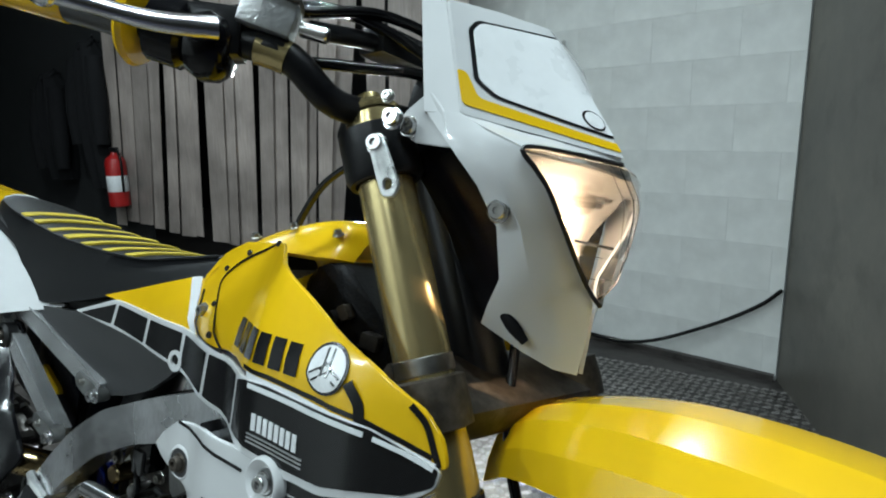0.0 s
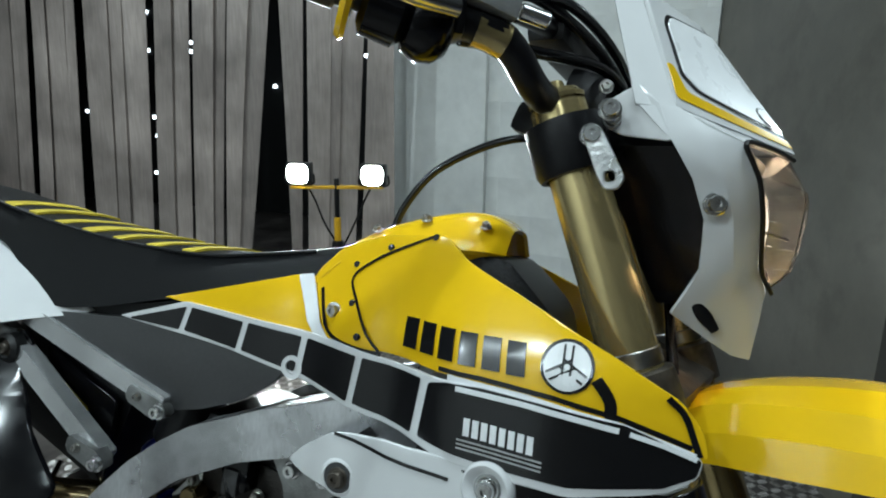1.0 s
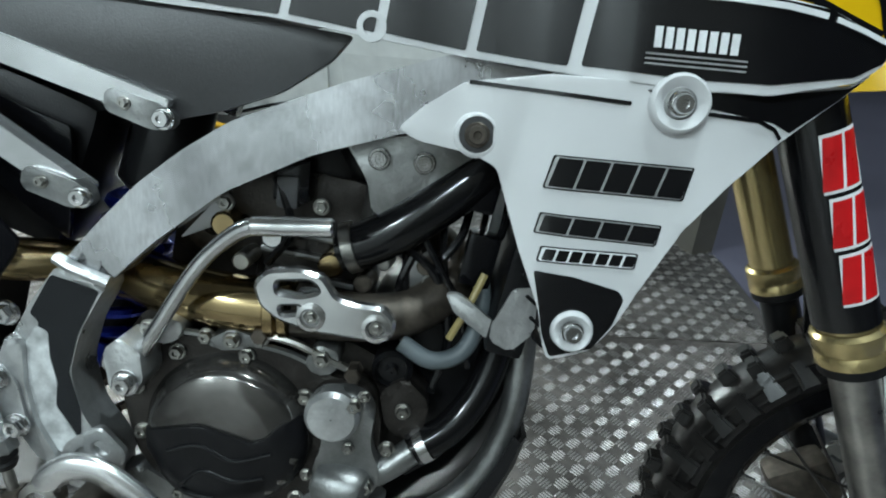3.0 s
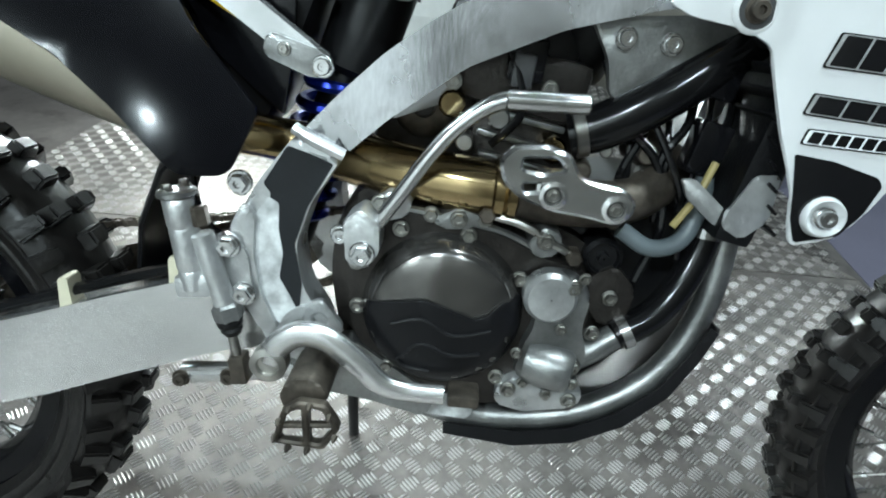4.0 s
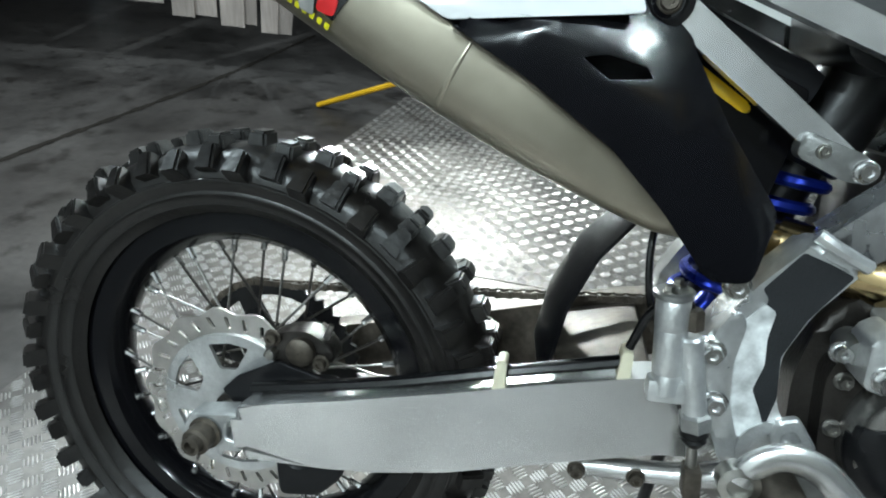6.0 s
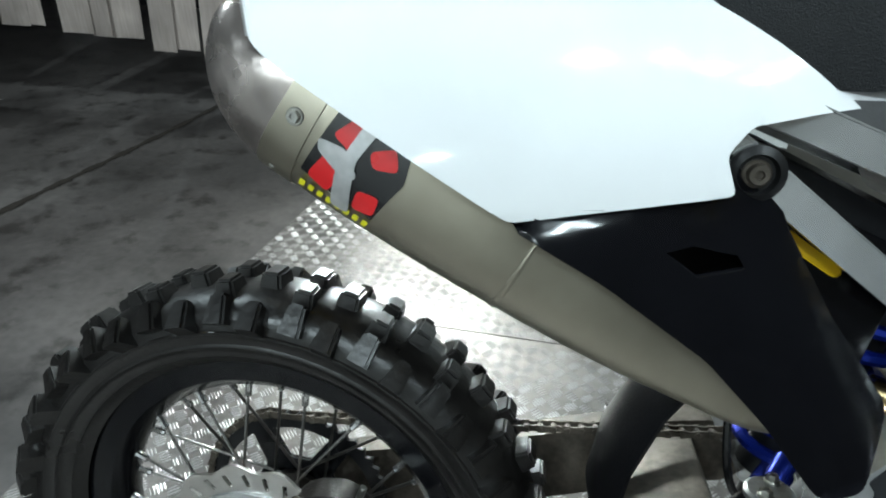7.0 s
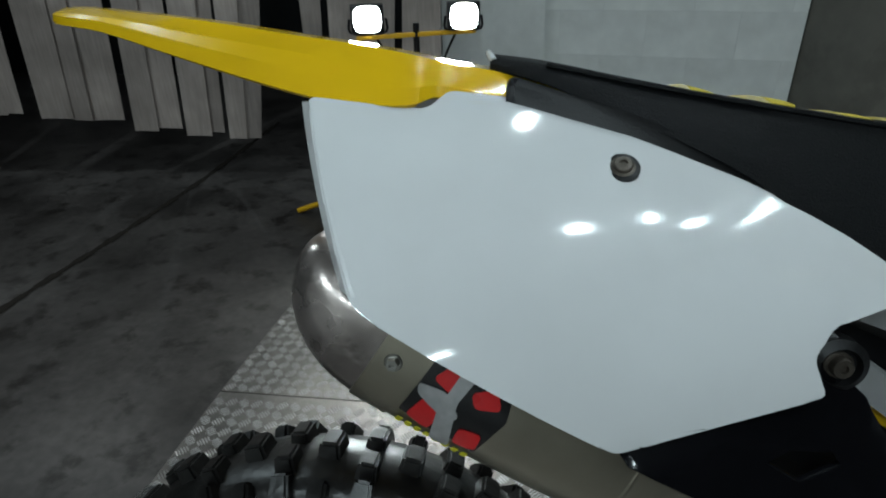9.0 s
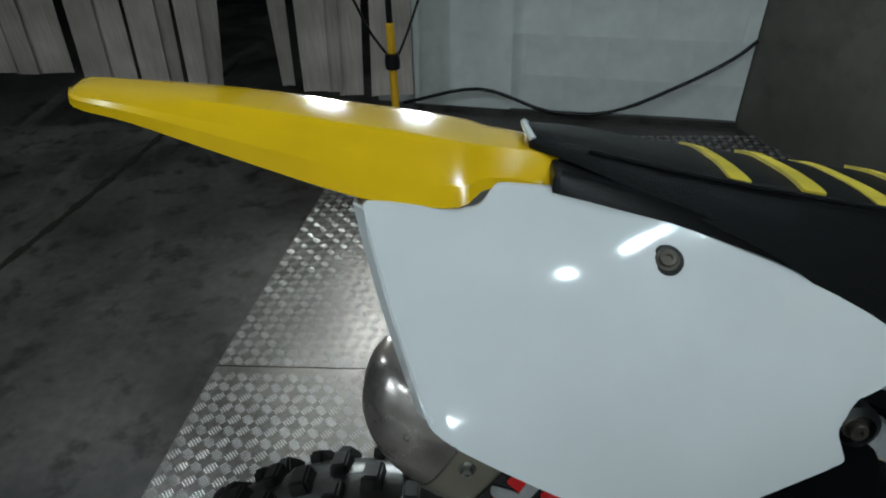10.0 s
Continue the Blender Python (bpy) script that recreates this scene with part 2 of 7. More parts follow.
def loft(bm, loops, caps=True, closed=True):
    """Skins loops of equal length."""
    rows = [[bm.verts.new(v) for v in lp] for lp in loops]
    n = len(rows[0])
    for a, b in zip(rows, rows[1:]):
        for i in range(n if closed else n - 1):
            j = (i + 1) % n
            bm.faces.new((a[i], a[j], b[j], b[i]))
    if caps and closed:
        bm.faces.new(rows[0])
        bm.faces.new(list(reversed(rows[-1])))
    return bm


def tube(pts, r, n=12, k=5, bm=None, caps=True, flat=1.0):
    """A swept tube; r is one radius or one per point."""
    bm = bm or bmesh.new()
    line = spline(pts, k) if k > 1 else [Vector(p) for p in pts]
    if isinstance(r, (int, float)):
        rad = [r] * len(line)
    else:
        rad = spline1(r, k) if k > 1 and len(pts) > 2 else list(r)
    loops, u = [], None
    for i, p in enumerate(line):
        d = (line[min(i + 1, len(line) - 1)] - line[max(i - 1, 0)]).normalized()
        if u is None:
            u = d.orthogonal().normalized() if abs(d.y) > 0.9 else d.cross(Vector((0, 1, 0))).normalized()
        u = (u - d * u.dot(d)).normalized()
        w = d.cross(u)
        loops.append([p + (u * math.cos(a) + w * math.sin(a) * flat) * rad[i] for a in (2 * math.pi * j / n for j in range(n))])
    return loft(bm, loops, caps)


def thicken(bm, t):
    """Gives an open sheet its thickness, towards its hollow side."""
    bmesh.ops.recalc_face_normals(bm, faces=bm.faces)
    bm.normal_update()
    sheet, rim = list(bm.faces), [e for e in bm.edges if len(e.link_faces) == 1]
    mid = sum((v.co for v in bm.verts), Vector()) / len(bm.verts)
    way = 1 if sum(f.normal.dot(f.calc_center_median() - mid) * f.calc_area() for f in sheet) >= 0 else -1
    inner = {v: v.co - v.normal * t * way for v in bm.verts}
    inner = {v: bm.verts.new(co) for v, co in inner.items()}
    for f in sheet:
        bm.faces.new([inner[v] for v in reversed(f.verts)])
    for e in rim:
        a, b = e.verts
        bm.faces.new((a, b, inner[b], inner[a]))
    return bm


def axis_matrix(p, d):
    """A pose at p whose z axis points along d."""
    return Matrix.Translation(p) @ Vector(d).to_track_quat("Z", "Y").to_matrix().to_4x4()


def lathe(p, d, profile, n=24, bm=None, caps=False):
    """Turns a profile of (radius, height along d) about the axis d through p."""
    bm = bm or bmesh.new()
    m = axis_matrix(p, d)
    loops = [[m @ Vector((r * math.cos(2 * math.pi * i / n), r * math.sin(2 * math.pi * i / n), h)) for i in range(n)] for r, h in profile]
    return loft(bm, loops, caps)


def rod(p, q, r, n=12, bm=None, edge=0.0):
    """A round bar with chamfered ends."""
    p, q = Vector(p), Vector(q)
    L = (q - p).length
    e = edge or min(r * 0.2, L * 0.2)
    return lathe(p, q - p, [(r - e, 0), (r, e), (r, L - e), (r - e, L)], n, bm, True)


def block(c, size, rot=(0, 0, 0), bevel=0.004, bm=None, seg=2):
    """A box with rounded edges."""
    t = bmesh.new()
    bmesh.ops.create_cube(t, size=1, matrix=pose(*c, *rot) @ Matrix.Diagonal((*size, 1)))
    if bevel:
        bmesh.ops.bevel(t, geom=t.edges[:], offset=bevel, segments=seg, affect="EDGES", profile=0.6)
    if bm is None:
        return t
    merge(bm, t)
    return bm


def merge(bm, other):
    me = bpy.data.meshes.new("scratch")
    other.to_mesh(me)
    other.free()
    bm.from_mesh(me)
    bpy.data.meshes.remove(me)
    return bm


def rounded(pts, r=0.008, n=4):
    """An outline with its corners rounded."""
    out, m = [], len(pts)
    for i in range(m):
        a, b, c = Vector(pts[i - 1]), Vector(pts[i]), Vector(pts[(i + 1) % m])
        u, v = a - b, c - b
        s = min(r, u.length * 0.42, v.length * 0.42)
        u, v = b + u.normalized() * s, b + v.normalized() * s
        for k in range(n + 1):
            t = k / n
            out.append((1 - t) ** 2 * u + 2 * t * (1 - t) * b + t * t * v)
    return out


def prism(outline, y0, y1, bevel=0.003, r=0.006, bm=None, seg=2):
    """An outline in the x-z plane, extruded from y0 to y1 with rounded edges."""
    t = bmesh.new()
    pts = rounded(outline, r) if r else [Vector(p) for p in outline]
    lo = [t.verts.new((p.x, y0, p.y)) for p in pts]
    hi = [t.verts.new((p.x, y1, p.y)) for p in pts]
    n = len(pts)
    f0, f1 = t.faces.new(lo), t.faces.new(list(reversed(hi)))
    for i in range(n):
        j = (i + 1) % n
        t.faces.new((lo[i], hi[i], hi[j], lo[j]))
    if bevel:
        bmesh.ops.bevel(t, geom=list({e for f in (f0, f1) for e in f.edges}), offset=bevel, segments=seg, affect="EDGES", profile=0.6)
    if bm is None:
        return t
    return merge(bm, t)


def holed(outline, holes, y0, y1, bevel=0.002, r=0.006):
    """A plate in the x-z plane with openings through it."""
    t = bmesh.new()
    edges = []
    for lp in [rounded(outline, r)] + [rounded(h, r) for h in holes]:
        vs = [t.verts.new((p.x, y0, p.y)) for p in lp]
        edges += [t.edges.new((vs[i], vs[(i + 1) % len(vs)])) for i in range(len(vs))]
    bmesh.ops.triangle_fill(t, edges=edges, use_beauty=True)
    bmesh.ops.recalc_face_normals(t, faces=t.faces)
    g = bmesh.ops.extrude_face_region(t, geom=t.faces[:])
    bmesh.ops.translate(t, vec=(0, y1 - y0, 0), verts=[v for v in g["geom"] if isinstance(v, bmesh.types.BMVert)])
    if bevel:
        sharp = [e for e in t.edges if len(e.link_faces) == 2 and e.calc_face_angle(0) > 1.2]
        bmesh.ops.bevel(t, geom=sharp, offset=bevel, segments=1, affect="EDGES")
    return t


def field(outline, f, thick=0.004, step=0.02, r=0.006, lift=0.0, side=-1, bm=None, hole=None):
    """A moulded panel: an outline in the x-z plane laid on the surface y = f(x, z), thickened inwards."""
    t = bmesh.new()
    pts = rounded(outline, r) if r else [Vector(p) for p in outline]
    t.faces.new([t.verts.new((p.x, 0, p.y)) for p in pts])
    for axis, vals in ((0, [p.x for p in pts]), (2, [p.y for p in pts])):
        no = Vector((1, 0, 0)) if axis == 0 else Vector((0, 0, 1))
        v = math.floor(min(vals) / step) * step + step
        while v < max(vals):
            bmesh.ops.bisect_plane(t, geom=t.verts[:] + t.edges[:] + t.faces[:], plane_co=no * v, plane_no=no, dist=1e-5)
            v += step
    if hole:
        # cut a convex opening through the panel
        cuts = []
        for (ax, az), (bx, bz) in zip(hole, hole[1:] + hole[:1]):
            co, no = Vector((ax, 0, az)), Vector((az - bz, 0, bx - ax)).normalized()
            bmesh.ops.bisect_plane(t, geom=t.verts[:] + t.edges[:] + t.faces[:], plane_co=co, plane_no=no, dist=1e-5)
            cuts.append((co, no))
        mid = Vector((sum(p[0] for p in hole) / len(hole), 0, sum(p[1] for p in hole) / len(hole)))
        gone = [q for q in t.faces if all((q.calc_center_median() - co).dot(no) * (mid - co).dot(no) > 0 for co, no in cuts)]
        bmesh.ops.delete(t, geom=gone, context="FACES")
    bmesh.ops.triangulate(t, faces=[q for q in t.faces if len(q.verts) > 4])
    for v in t.verts:
        v.co.y = f(v.co.x, v.co.z) - lift
    bmesh.ops.recalc_face_normals(t, faces=t.faces)
    g = bmesh.ops.extrude_face_region(t, geom=t.faces[:])
    for v in g["geom"]:
        if isinstance(v, bmesh.types.BMVert):
            v.co.y += thick
    if side > 0:
        for v in t.verts:
            v.co.y = -v.co.y
    if thick > 0.0025:
        rim = [e for e in t.edges if len(e.link_faces) == 2 and e.calc_face_angle(0) > 1.0]
        bmesh.ops.bevel(t, geom=rim, offset=0.0012, segments=2, affect="EDGES", profile=0.6)
    if bm is None:
        return t
    return merge(bm, t)


def ease(x, table):
    """Smooth interpolation in a table of (x, value)."""
    if x <= table[0][0]:
        return table[0][1]
    for (a, u), (b, v) in zip(table, table[1:]):
        if x <= b:
            t = (x - a) / (b - a)
            t = t * t * (3 - 2 * t)
            return u + (v - u) * t
    return table[-1][1]


def bolt_mesh(name, r, h, mat, hexagon=True):
    bm = bmesh.new()
    lathe((0, 0, 0), (0, 0, 1), [(r * 1.35, 0), (r * 1.35, h * 0.18), (r * 1.2, h * 0.3)], 16, bm, True)
    t = bmesh.new()
    lathe((0, 0, h * 0.25), (0, 0, 1), [(r, 0), (r, h * 0.6), (r * 0.88, h * 0.75), (r * 0.45, h * 0.75), (r * 0.4, h * 0.45), (0.0005, h * 0.45)], 6 if hexagon else 16, t)
    merge(bm, t)
    ob = finish(name, bm, mat)
    me = ob.data
    bpy.data.objects.remove(ob)
    return me


bolt_steel = bolt_mesh("bolt", 0.0062, 0.008, steel)
bolt_small = bolt_mesh("bolt", 0.0045, 0.006, steel)
bolt_large = bolt_mesh("bolt", 0.009, 0.011, chrome)
bolt_dark = bolt_mesh("bolt", 0.0075, 0.009, dull_steel, False)
bolt_flat = bolt_mesh("bolt", 0.0068, 0.0045, dull_steel, False)
bolt_black = bolt_mesh("bolt", 0.0028, 0.0025, black_decal, False)
bolt_dome = bolt_mesh("bolt", 0.0075, 0.009, chrome, False)


def bolt(parent, p, mesh=None, d=(0, -1, 0), label=""):
    return shared("bolt", mesh or bolt_steel, parent, axis_matrix(p, d), label)

# ---------------------------------------------------------------- the workshop
def slab(name, outline, z0, z1, mat, label="", category="floor"):
    bm = bmesh.new()
    lo = [bm.verts.new((x, y, z0)) for x, y in outline]
    hi = [bm.verts.new((x, y, z1)) for x, y in outline]
    n = len(lo)
    bm.faces.new(list(reversed(lo)))
    bm.faces.new(hi)
    for i in range(n):
        bm.faces.new((lo[i], lo[(i + 1) % n], hi[(i + 1) % n], hi[i]))
    ob = finish(name, bm, mat, None, label)
    tagged(ob, category=category, kind="structure")
    return ob


def wall_run(name, a, b, z0, z1, thick, mat, label):
    """A wall from a to b, thickened to the left of that way."""
    a, b = Vector(a), Vector(b)
    d = (b - a).normalized()
    s = Vector((-d.y, d.x)) * thick
    return slab(name, [a, b, b + s, a + s], z0, z1, mat, label, "wall")


ROOM_H = 2.8
slab("floor", [(-7, -3), (1.86, -3), (1.86, 1.38), (1.4, 2.56), (1.44, 5.2), (-7, 5.2)], -0.12, 0.0, concrete, "dark stained concrete workshop floor")
slab("carpet_floor", [(1.862, -3), (9, -3), (9, 12), (1.45, 12), (1.45, 2.6), (1.862, 1.385)], -0.12, 0.001, purple_floor, "blue-grey carpet beside the tread plates")
slab("ceiling", [(-7, -3), (9, -3), (9, 12), (-7, 12)], ROOM_H, ROOM_H + 0.1, ceiling_paint, "plain grey workshop ceiling", "ceiling")
# walls behind the camera, unseen: white and grey halves shape reflections in the metal
wall_run("wall_reflector_white", (0.5, -2.6), (-7, -2.6), 0, ROOM_H, -0.1, reflector_wall, "unseen white closing wall that reflects in the bike's metal")
wall_run("wall_reflector_grey", (9, -2.6), (0.5, -2.6), 0, ROOM_H, -0.1, grey_wall, "unseen grey closing wall that keeps the metal's reflections dim")
# left, hooks, far and side walls carry the dark surroundings in their colour
wall_run("wall_left", (-7, -3), (-7, 5.2), 0, ROOM_H, 0.1, unlit_hall, "plain near-black closing wall, its dimness in the colour")
wall_run("wall_hooks", (-6.9, 2.332), (-2.956, 2.332), 0, ROOM_H, 0.06, unlit_hall, "near-black wall in place of a dark doorway, with hanging work clothes")
wall_run("wall_far", (-7, 5.2), (1.44, 5.2), 0, ROOM_H, 0.1, unlit_hall, "near-black far wall standing in for the unlit hall behind the strip curtain")
wall_run("wall_return", (1.352, 2.562), (1.77, 1.42), 0, ROOM_H, 0.09, grey_wall, "grey painted return wall")
wall_run("wall_side", (1.45, 12), (1.45, 2.7), 0, ROOM_H, -0.05, unlit_hall, "near-black closing wall behind the return wall, dark by colour")
wall_run("wall_brown", (1.9, 3.9), (8.9, 9.6), 0, ROOM_H, 0.1, brown_wall, "dark brown boarded wall")
wall_run("wall_right", (9, 12), (9, -3), 0, ROOM_H, 0.1, brown_wall, "dark brown boarded wall")


def back_y(x):
    return 2.82 - 0.19 * x


# the white block wall: courses of large painted blocks with shallow joints
wall_back = wall_run("wall_back", (-0.46, back_y(-0.46) + 0.02), (1.352, back_y(1.352) + 0.02), 0, ROOM_H, 0.12, wall_paint, "white painted block wall")
BLOCK_W, BLOCK_H = 0.39, 0.2
block_data = {}
wall_dir = Vector((1, -0.19, 0)).normalized()
wall_len = 1.59 / wall_dir.x
for row in range(14):
    s = -0.5 * BLOCK_W * (row % 2)
    while s < wall_len:
        a, b = max(s, 0.0), min(s + BLOCK_W, wall_len)
        s += BLOCK_W
        if b - a < 0.04:
            continue
        w = round(b - a - 0.0004, 4)
        if w not in block_data:
            bm = block((0, 0, 0), (w, 0.04, BLOCK_H - 0.0004), bevel=0.0004, seg=1)
            ob = finish("wall_block", bm, wall_paint)
            block_data[w] = ob.data
            bpy.data.objects.remove(ob)
        p = Vector((-0.24, back_y(-0.24), 0)) + wall_dir * ((a + b) / 2)
        shared("wall_block", block_data[w], wall_back, Matrix.Translation((p.x, p.y + 0.012 + random.uniform(-0.0003, 0.0003), BLOCK_H * (row + 0.5))) @ Matrix.Rotation(math.atan2(wall_dir.y, wall_dir.x), 4, "Z"))
# a white pilaster proud of the wall
slab("pilaster", [(-0.24, back_y(-0.24) - 0.06), (0.26, back_y(0.26) - 0.06), (0.26, back_y(0.26)), (-0.24, back_y(-0.24))], 0, 1.55, wall_paint, "white painted block pier against the wall", "wall")

# floor joint
bm = bmesh.new()
line = spline([(-1.66, 0.1, 0), (-1.6, 1.2, 0), (-1.545, 1.8, 0), (-1.5, 2.5, 0), (-1.5, 3.6, 0)], 12)
for i in range(len(line) - 1):
    a, b = line[i], line[i + 1]
    w = 0.016 + 0.005 * math.sin(i * 1.7)
    bm.faces.new([bm.verts.new((p.x + o, p.y, 0.003)) for p, o in ((a, -w), (a, w), (b, w), (b, -w))])
ob = finish("floor_joint", bm, material("joint_filler", (0.018, 0.014, 0.011), 0.95, spec=0.2, grain=0.4, scale=40, bump=0.4), None, "dark filled joint across the concrete floor")
tagged(ob, category="floor joint", kind="structure")

# skirting of dark dirt-grey along the wall
slab("baseboard", [(-0.24, back_y(-0.24) - 0.075), (1.34, back_y(1.34) - 0.075 + 0.04), (1.34, back_y(1.34)), (-0.24, back_y(-0.24) - 0.061)], 0, 0.03, concrete, "low concrete kerb along the wall", "baseboard")


# five-bar tread plates
def tread_plate(name, corners, label):
    a, b, c, d = [Vector((*q, 0)) for q in corners]
    bm = bmesh.new()
    base = [bm.verts.new(v) for v in (a, b, c, d)]
    up = [bm.verts.new(v + Vector((0, 0, 0.004))) for v in (a, b, c, d)]
    bm.faces.new(up)
    for i in range(4):
        bm.faces.new((base[i], base[(i + 1) % 4], up[(i + 1) % 4], up[i]))
    ob = finish(name, bm, plate_metal, None, label)
    tagged(ob, category="floor plate")
    ux, uy = (b - a).normalized(), (d - a).normalized()
    lx, ly = (b - a).length, (d - a).length
    pitch = 0.036
    verts, faces = [], []
    for i in range(int(lx / pitch)):
        for j in range(int(ly / pitch)):
            c0 = a + ux * (i + 0.5) * pitch + uy * (j + 0.5) * pitch
            if (i + j) % 2:
                e, f = (ux + uy).normalized(), (ux - uy).normalized()
            else:
                e, f = (ux - uy).normalized(), (ux + uy).normalized()
            for k in range(-2, 3):
                q = c0 + f * k * 0.0067
                h, w = 0.0145 - 0.002 * abs(k), 0.0021
                n = len(verts)
                z = Vector((0, 0, 0.0042))
                t = Vector((0, 0, 0.0053))
                verts += [q - e * h + z, q - e * h * 0.6 - f * w + z, q + e * h * 0.6 - f * w + z, q + e * h + z, q + e * h * 0.6 + f * w + z, q - e * h * 0.6 + f * w + z,
                          q - e * h * 0.62 + t, q + e * h * 0.62 + t]
                faces += [(n, n + 1, n + 6), (n + 1, n + 2, n + 7, n + 6), (n + 2, n + 3, n + 7), (n + 3, n + 4, n + 7), (n + 4, n + 5, n + 6, n + 7), (n + 5, n, n + 6)]
    me = bpy.data.meshes.new("tread_relief")
    me.from_pydata([tuple(v) for v in verts], [], faces)
    me.materials.append(bar_metal)
    bars = new("tread_relief", me)
    bars.parent = ob
    tagged(bars, "raised five-bar tread pattern", kind="stuff")
    return ob


# front part extended unseen to y -2.5, to give the bike's metal bright reflections
tread_plate("tread_plate", [(-0.83, -2.5), (1.86, -2.5), (1.84, 0.9), (-0.635, 0.9)], "dull aluminium five-bar tread plate on the floor")
tread_plate("tread_plate", [(-0.635, 0.904), (1.84, 0.904), (1.2, 1.72), (-0.5, 2.45)], "dull aluminium five-bar tread plate on the floor")


# strip curtain: overlapping stained vinyl strips that hang a little askew, with tapering gaps
def curtain_y(x):
    return 2.62 + 0.12 * x


def curtain(ends, gaps):
    """ends and gaps: x of the edges at 1.6 m and at 0.4 m over the floor."""
    rail = tube([(ends[0][0] - 0.1, curtain_y(ends[0][0]) + 0.02, 2.6), (ends[1][0] + 0.1, curtain_y(ends[1][0]) + 0.02, 2.6)], 0.02, 10, 1)
    thing = finish("strip_curtain", rail, black_metal, None, "stained grey vinyl strip curtain hanging from a rail")
    tagged(thing, category="strip curtain", kind="structure")
    left, count = ends[0], 0
    for g0, g1, b0, b1 in gaps + [(ends[1][0], 0, ends[1][1], 0)]:
        n = max(1, round((g0 - left[0]) / 0.13))
        cuts = [0] + sorted((i + random.uniform(-0.22, 0.22)) / n for i in range(1, n)) + [1]
        for i in range(n):
            over = 0.016 if i < n - 1 else 0
            top = [left[0] + (g0 - left[0]) * u for u in cuts[i:i + 2]]
            low = [left[1] + (b0 - left[1]) * u for u in cuts[i:i + 2]]
            ph, off, sway = random.uniform(0, 6), (count % 2) * 0.006, random.uniform(-0.004, 0.004)
            foot = 0.25 - 0.1 * (1.15 + low[0]) + random.uniform(-0.03, 0.02)
            rows = []
            for k in range(12):
                z = foot + (2.58 - foot) * k / 11
                v = (z - 0.4) / 1.2
                x0, x1 = low[0] + (top[0] - low[0]) * v, low[1] + (top[1] - low[1]) * v + over
                row = []
                for j in range(7):
                    u = j / 6
                    x = x0 + (x1 - x0) * u + sway * math.sin(2.3 * z + ph)
                    row.append(Vector((x, curtain_y(x) + off + 0.008 * math.sin(math.pi * u + ph * 0.3) + 0.006 * math.sin(1.7 * z + ph), z)))
                rows.append(row)
            bm = loft(bmesh.new(), rows, False, False)
            thicken(bm, 0.003)
            part("strip", bm, curtain_strip, thing)
            count += 1
        left = (g1, b1)


curtain([(-3.13, -3.2), (-0.21, -0.226)], [(-2.545, -2.52, -2.67, -2.635), (-2.193, -2.145, -2.268, -2.205), (-1.708, -1.662, -1.79, -1.748), (-1.424, -1.41, -1.505, -1.49),
                                        (-1.197, -1.186, -1.292, -1.28), (-0.94, -0.866, -1.11, -0.852), (-0.728, -0.71, -0.782, -0.75), (-0.377, -0.352, -0.455, -0.42)])

# small far lamps on the wall behind the gaps
for x, z in ((-1.693, 1.68), (-1.705, 1.47), (-1.416, 1.51), (-1.42, 1.46), (-2.171, 1.12), (-1.703, 1.09), (-1.692, 0.98), (-1.724, 0.76), (-0.906, 1.27), (-0.366, 1.43)):
    k = 5.62 / (curtain_y(x) + 0.42)
    bm = lathe((1.177 + (x - 1.177) * k, 5.2, 1.148 + (z - 1.148) * k), (0, -1, 0), [(0.001, -0.002), (0.022, 0), (0.022, 0.02), (0.001, 0.03)], 12)
    ob = finish("hall_lamp", bm, spark_glow, None, "small bright lamp on the wall behind the curtain")
    tagged(ob, category="lamp", group="lamps behind the curtain")

# ---------------------------------------------------------------- the motorcycle, leaning on its side stand
# built upright: x forwards, y to its left, z up, with the rear axle over the origin
bike = new("motorcycle")
bike.matrix_basis = pose(-0.01, -0.007, 0, -13.0, 0, 0)
tagged(bike, "white, black and yellow dirt bike leaning on tread plate", "motorcycle")


# ---- wheels
def tyre_mesh(c, d, rim_r, outer, half):
    bm = bmesh.new()
    prof = [(rim_r - 0.004, -half * 0.62), (rim_r + 0.006, -half * 0.78), (rim_r + 0.008, -half * 0.84), (rim_r + 0.012, -half * 0.84), (rim_r + 0.02, -half * 0.93), (rim_r + 0.0215, -half * 0.975), (rim_r + 0.024, -half * 0.975), (rim_r + 0.0255, -half * 0.96), (rim_r + 0.036, -half), (rim_r + 0.0375, -half * 1.03), (rim_r + 0.04, -half * 1.03), (rim_r + 0.041, -half), (outer - 0.042, -half * 0.98), (outer - 0.028, -half * 0.82),
            (outer - 0.019, -half * 0.4), (outer - 0.017, 0), (outer - 0.019, half * 0.4), (outer - 0.028, half * 0.82), (outer - 0.042, half * 0.98),
            (rim_r + 0.034, half), (rim_r + 0.012, half * 0.86), (rim_r - 0.004, half * 0.62)]
    return lathe(c, d, prof, 96, bm)


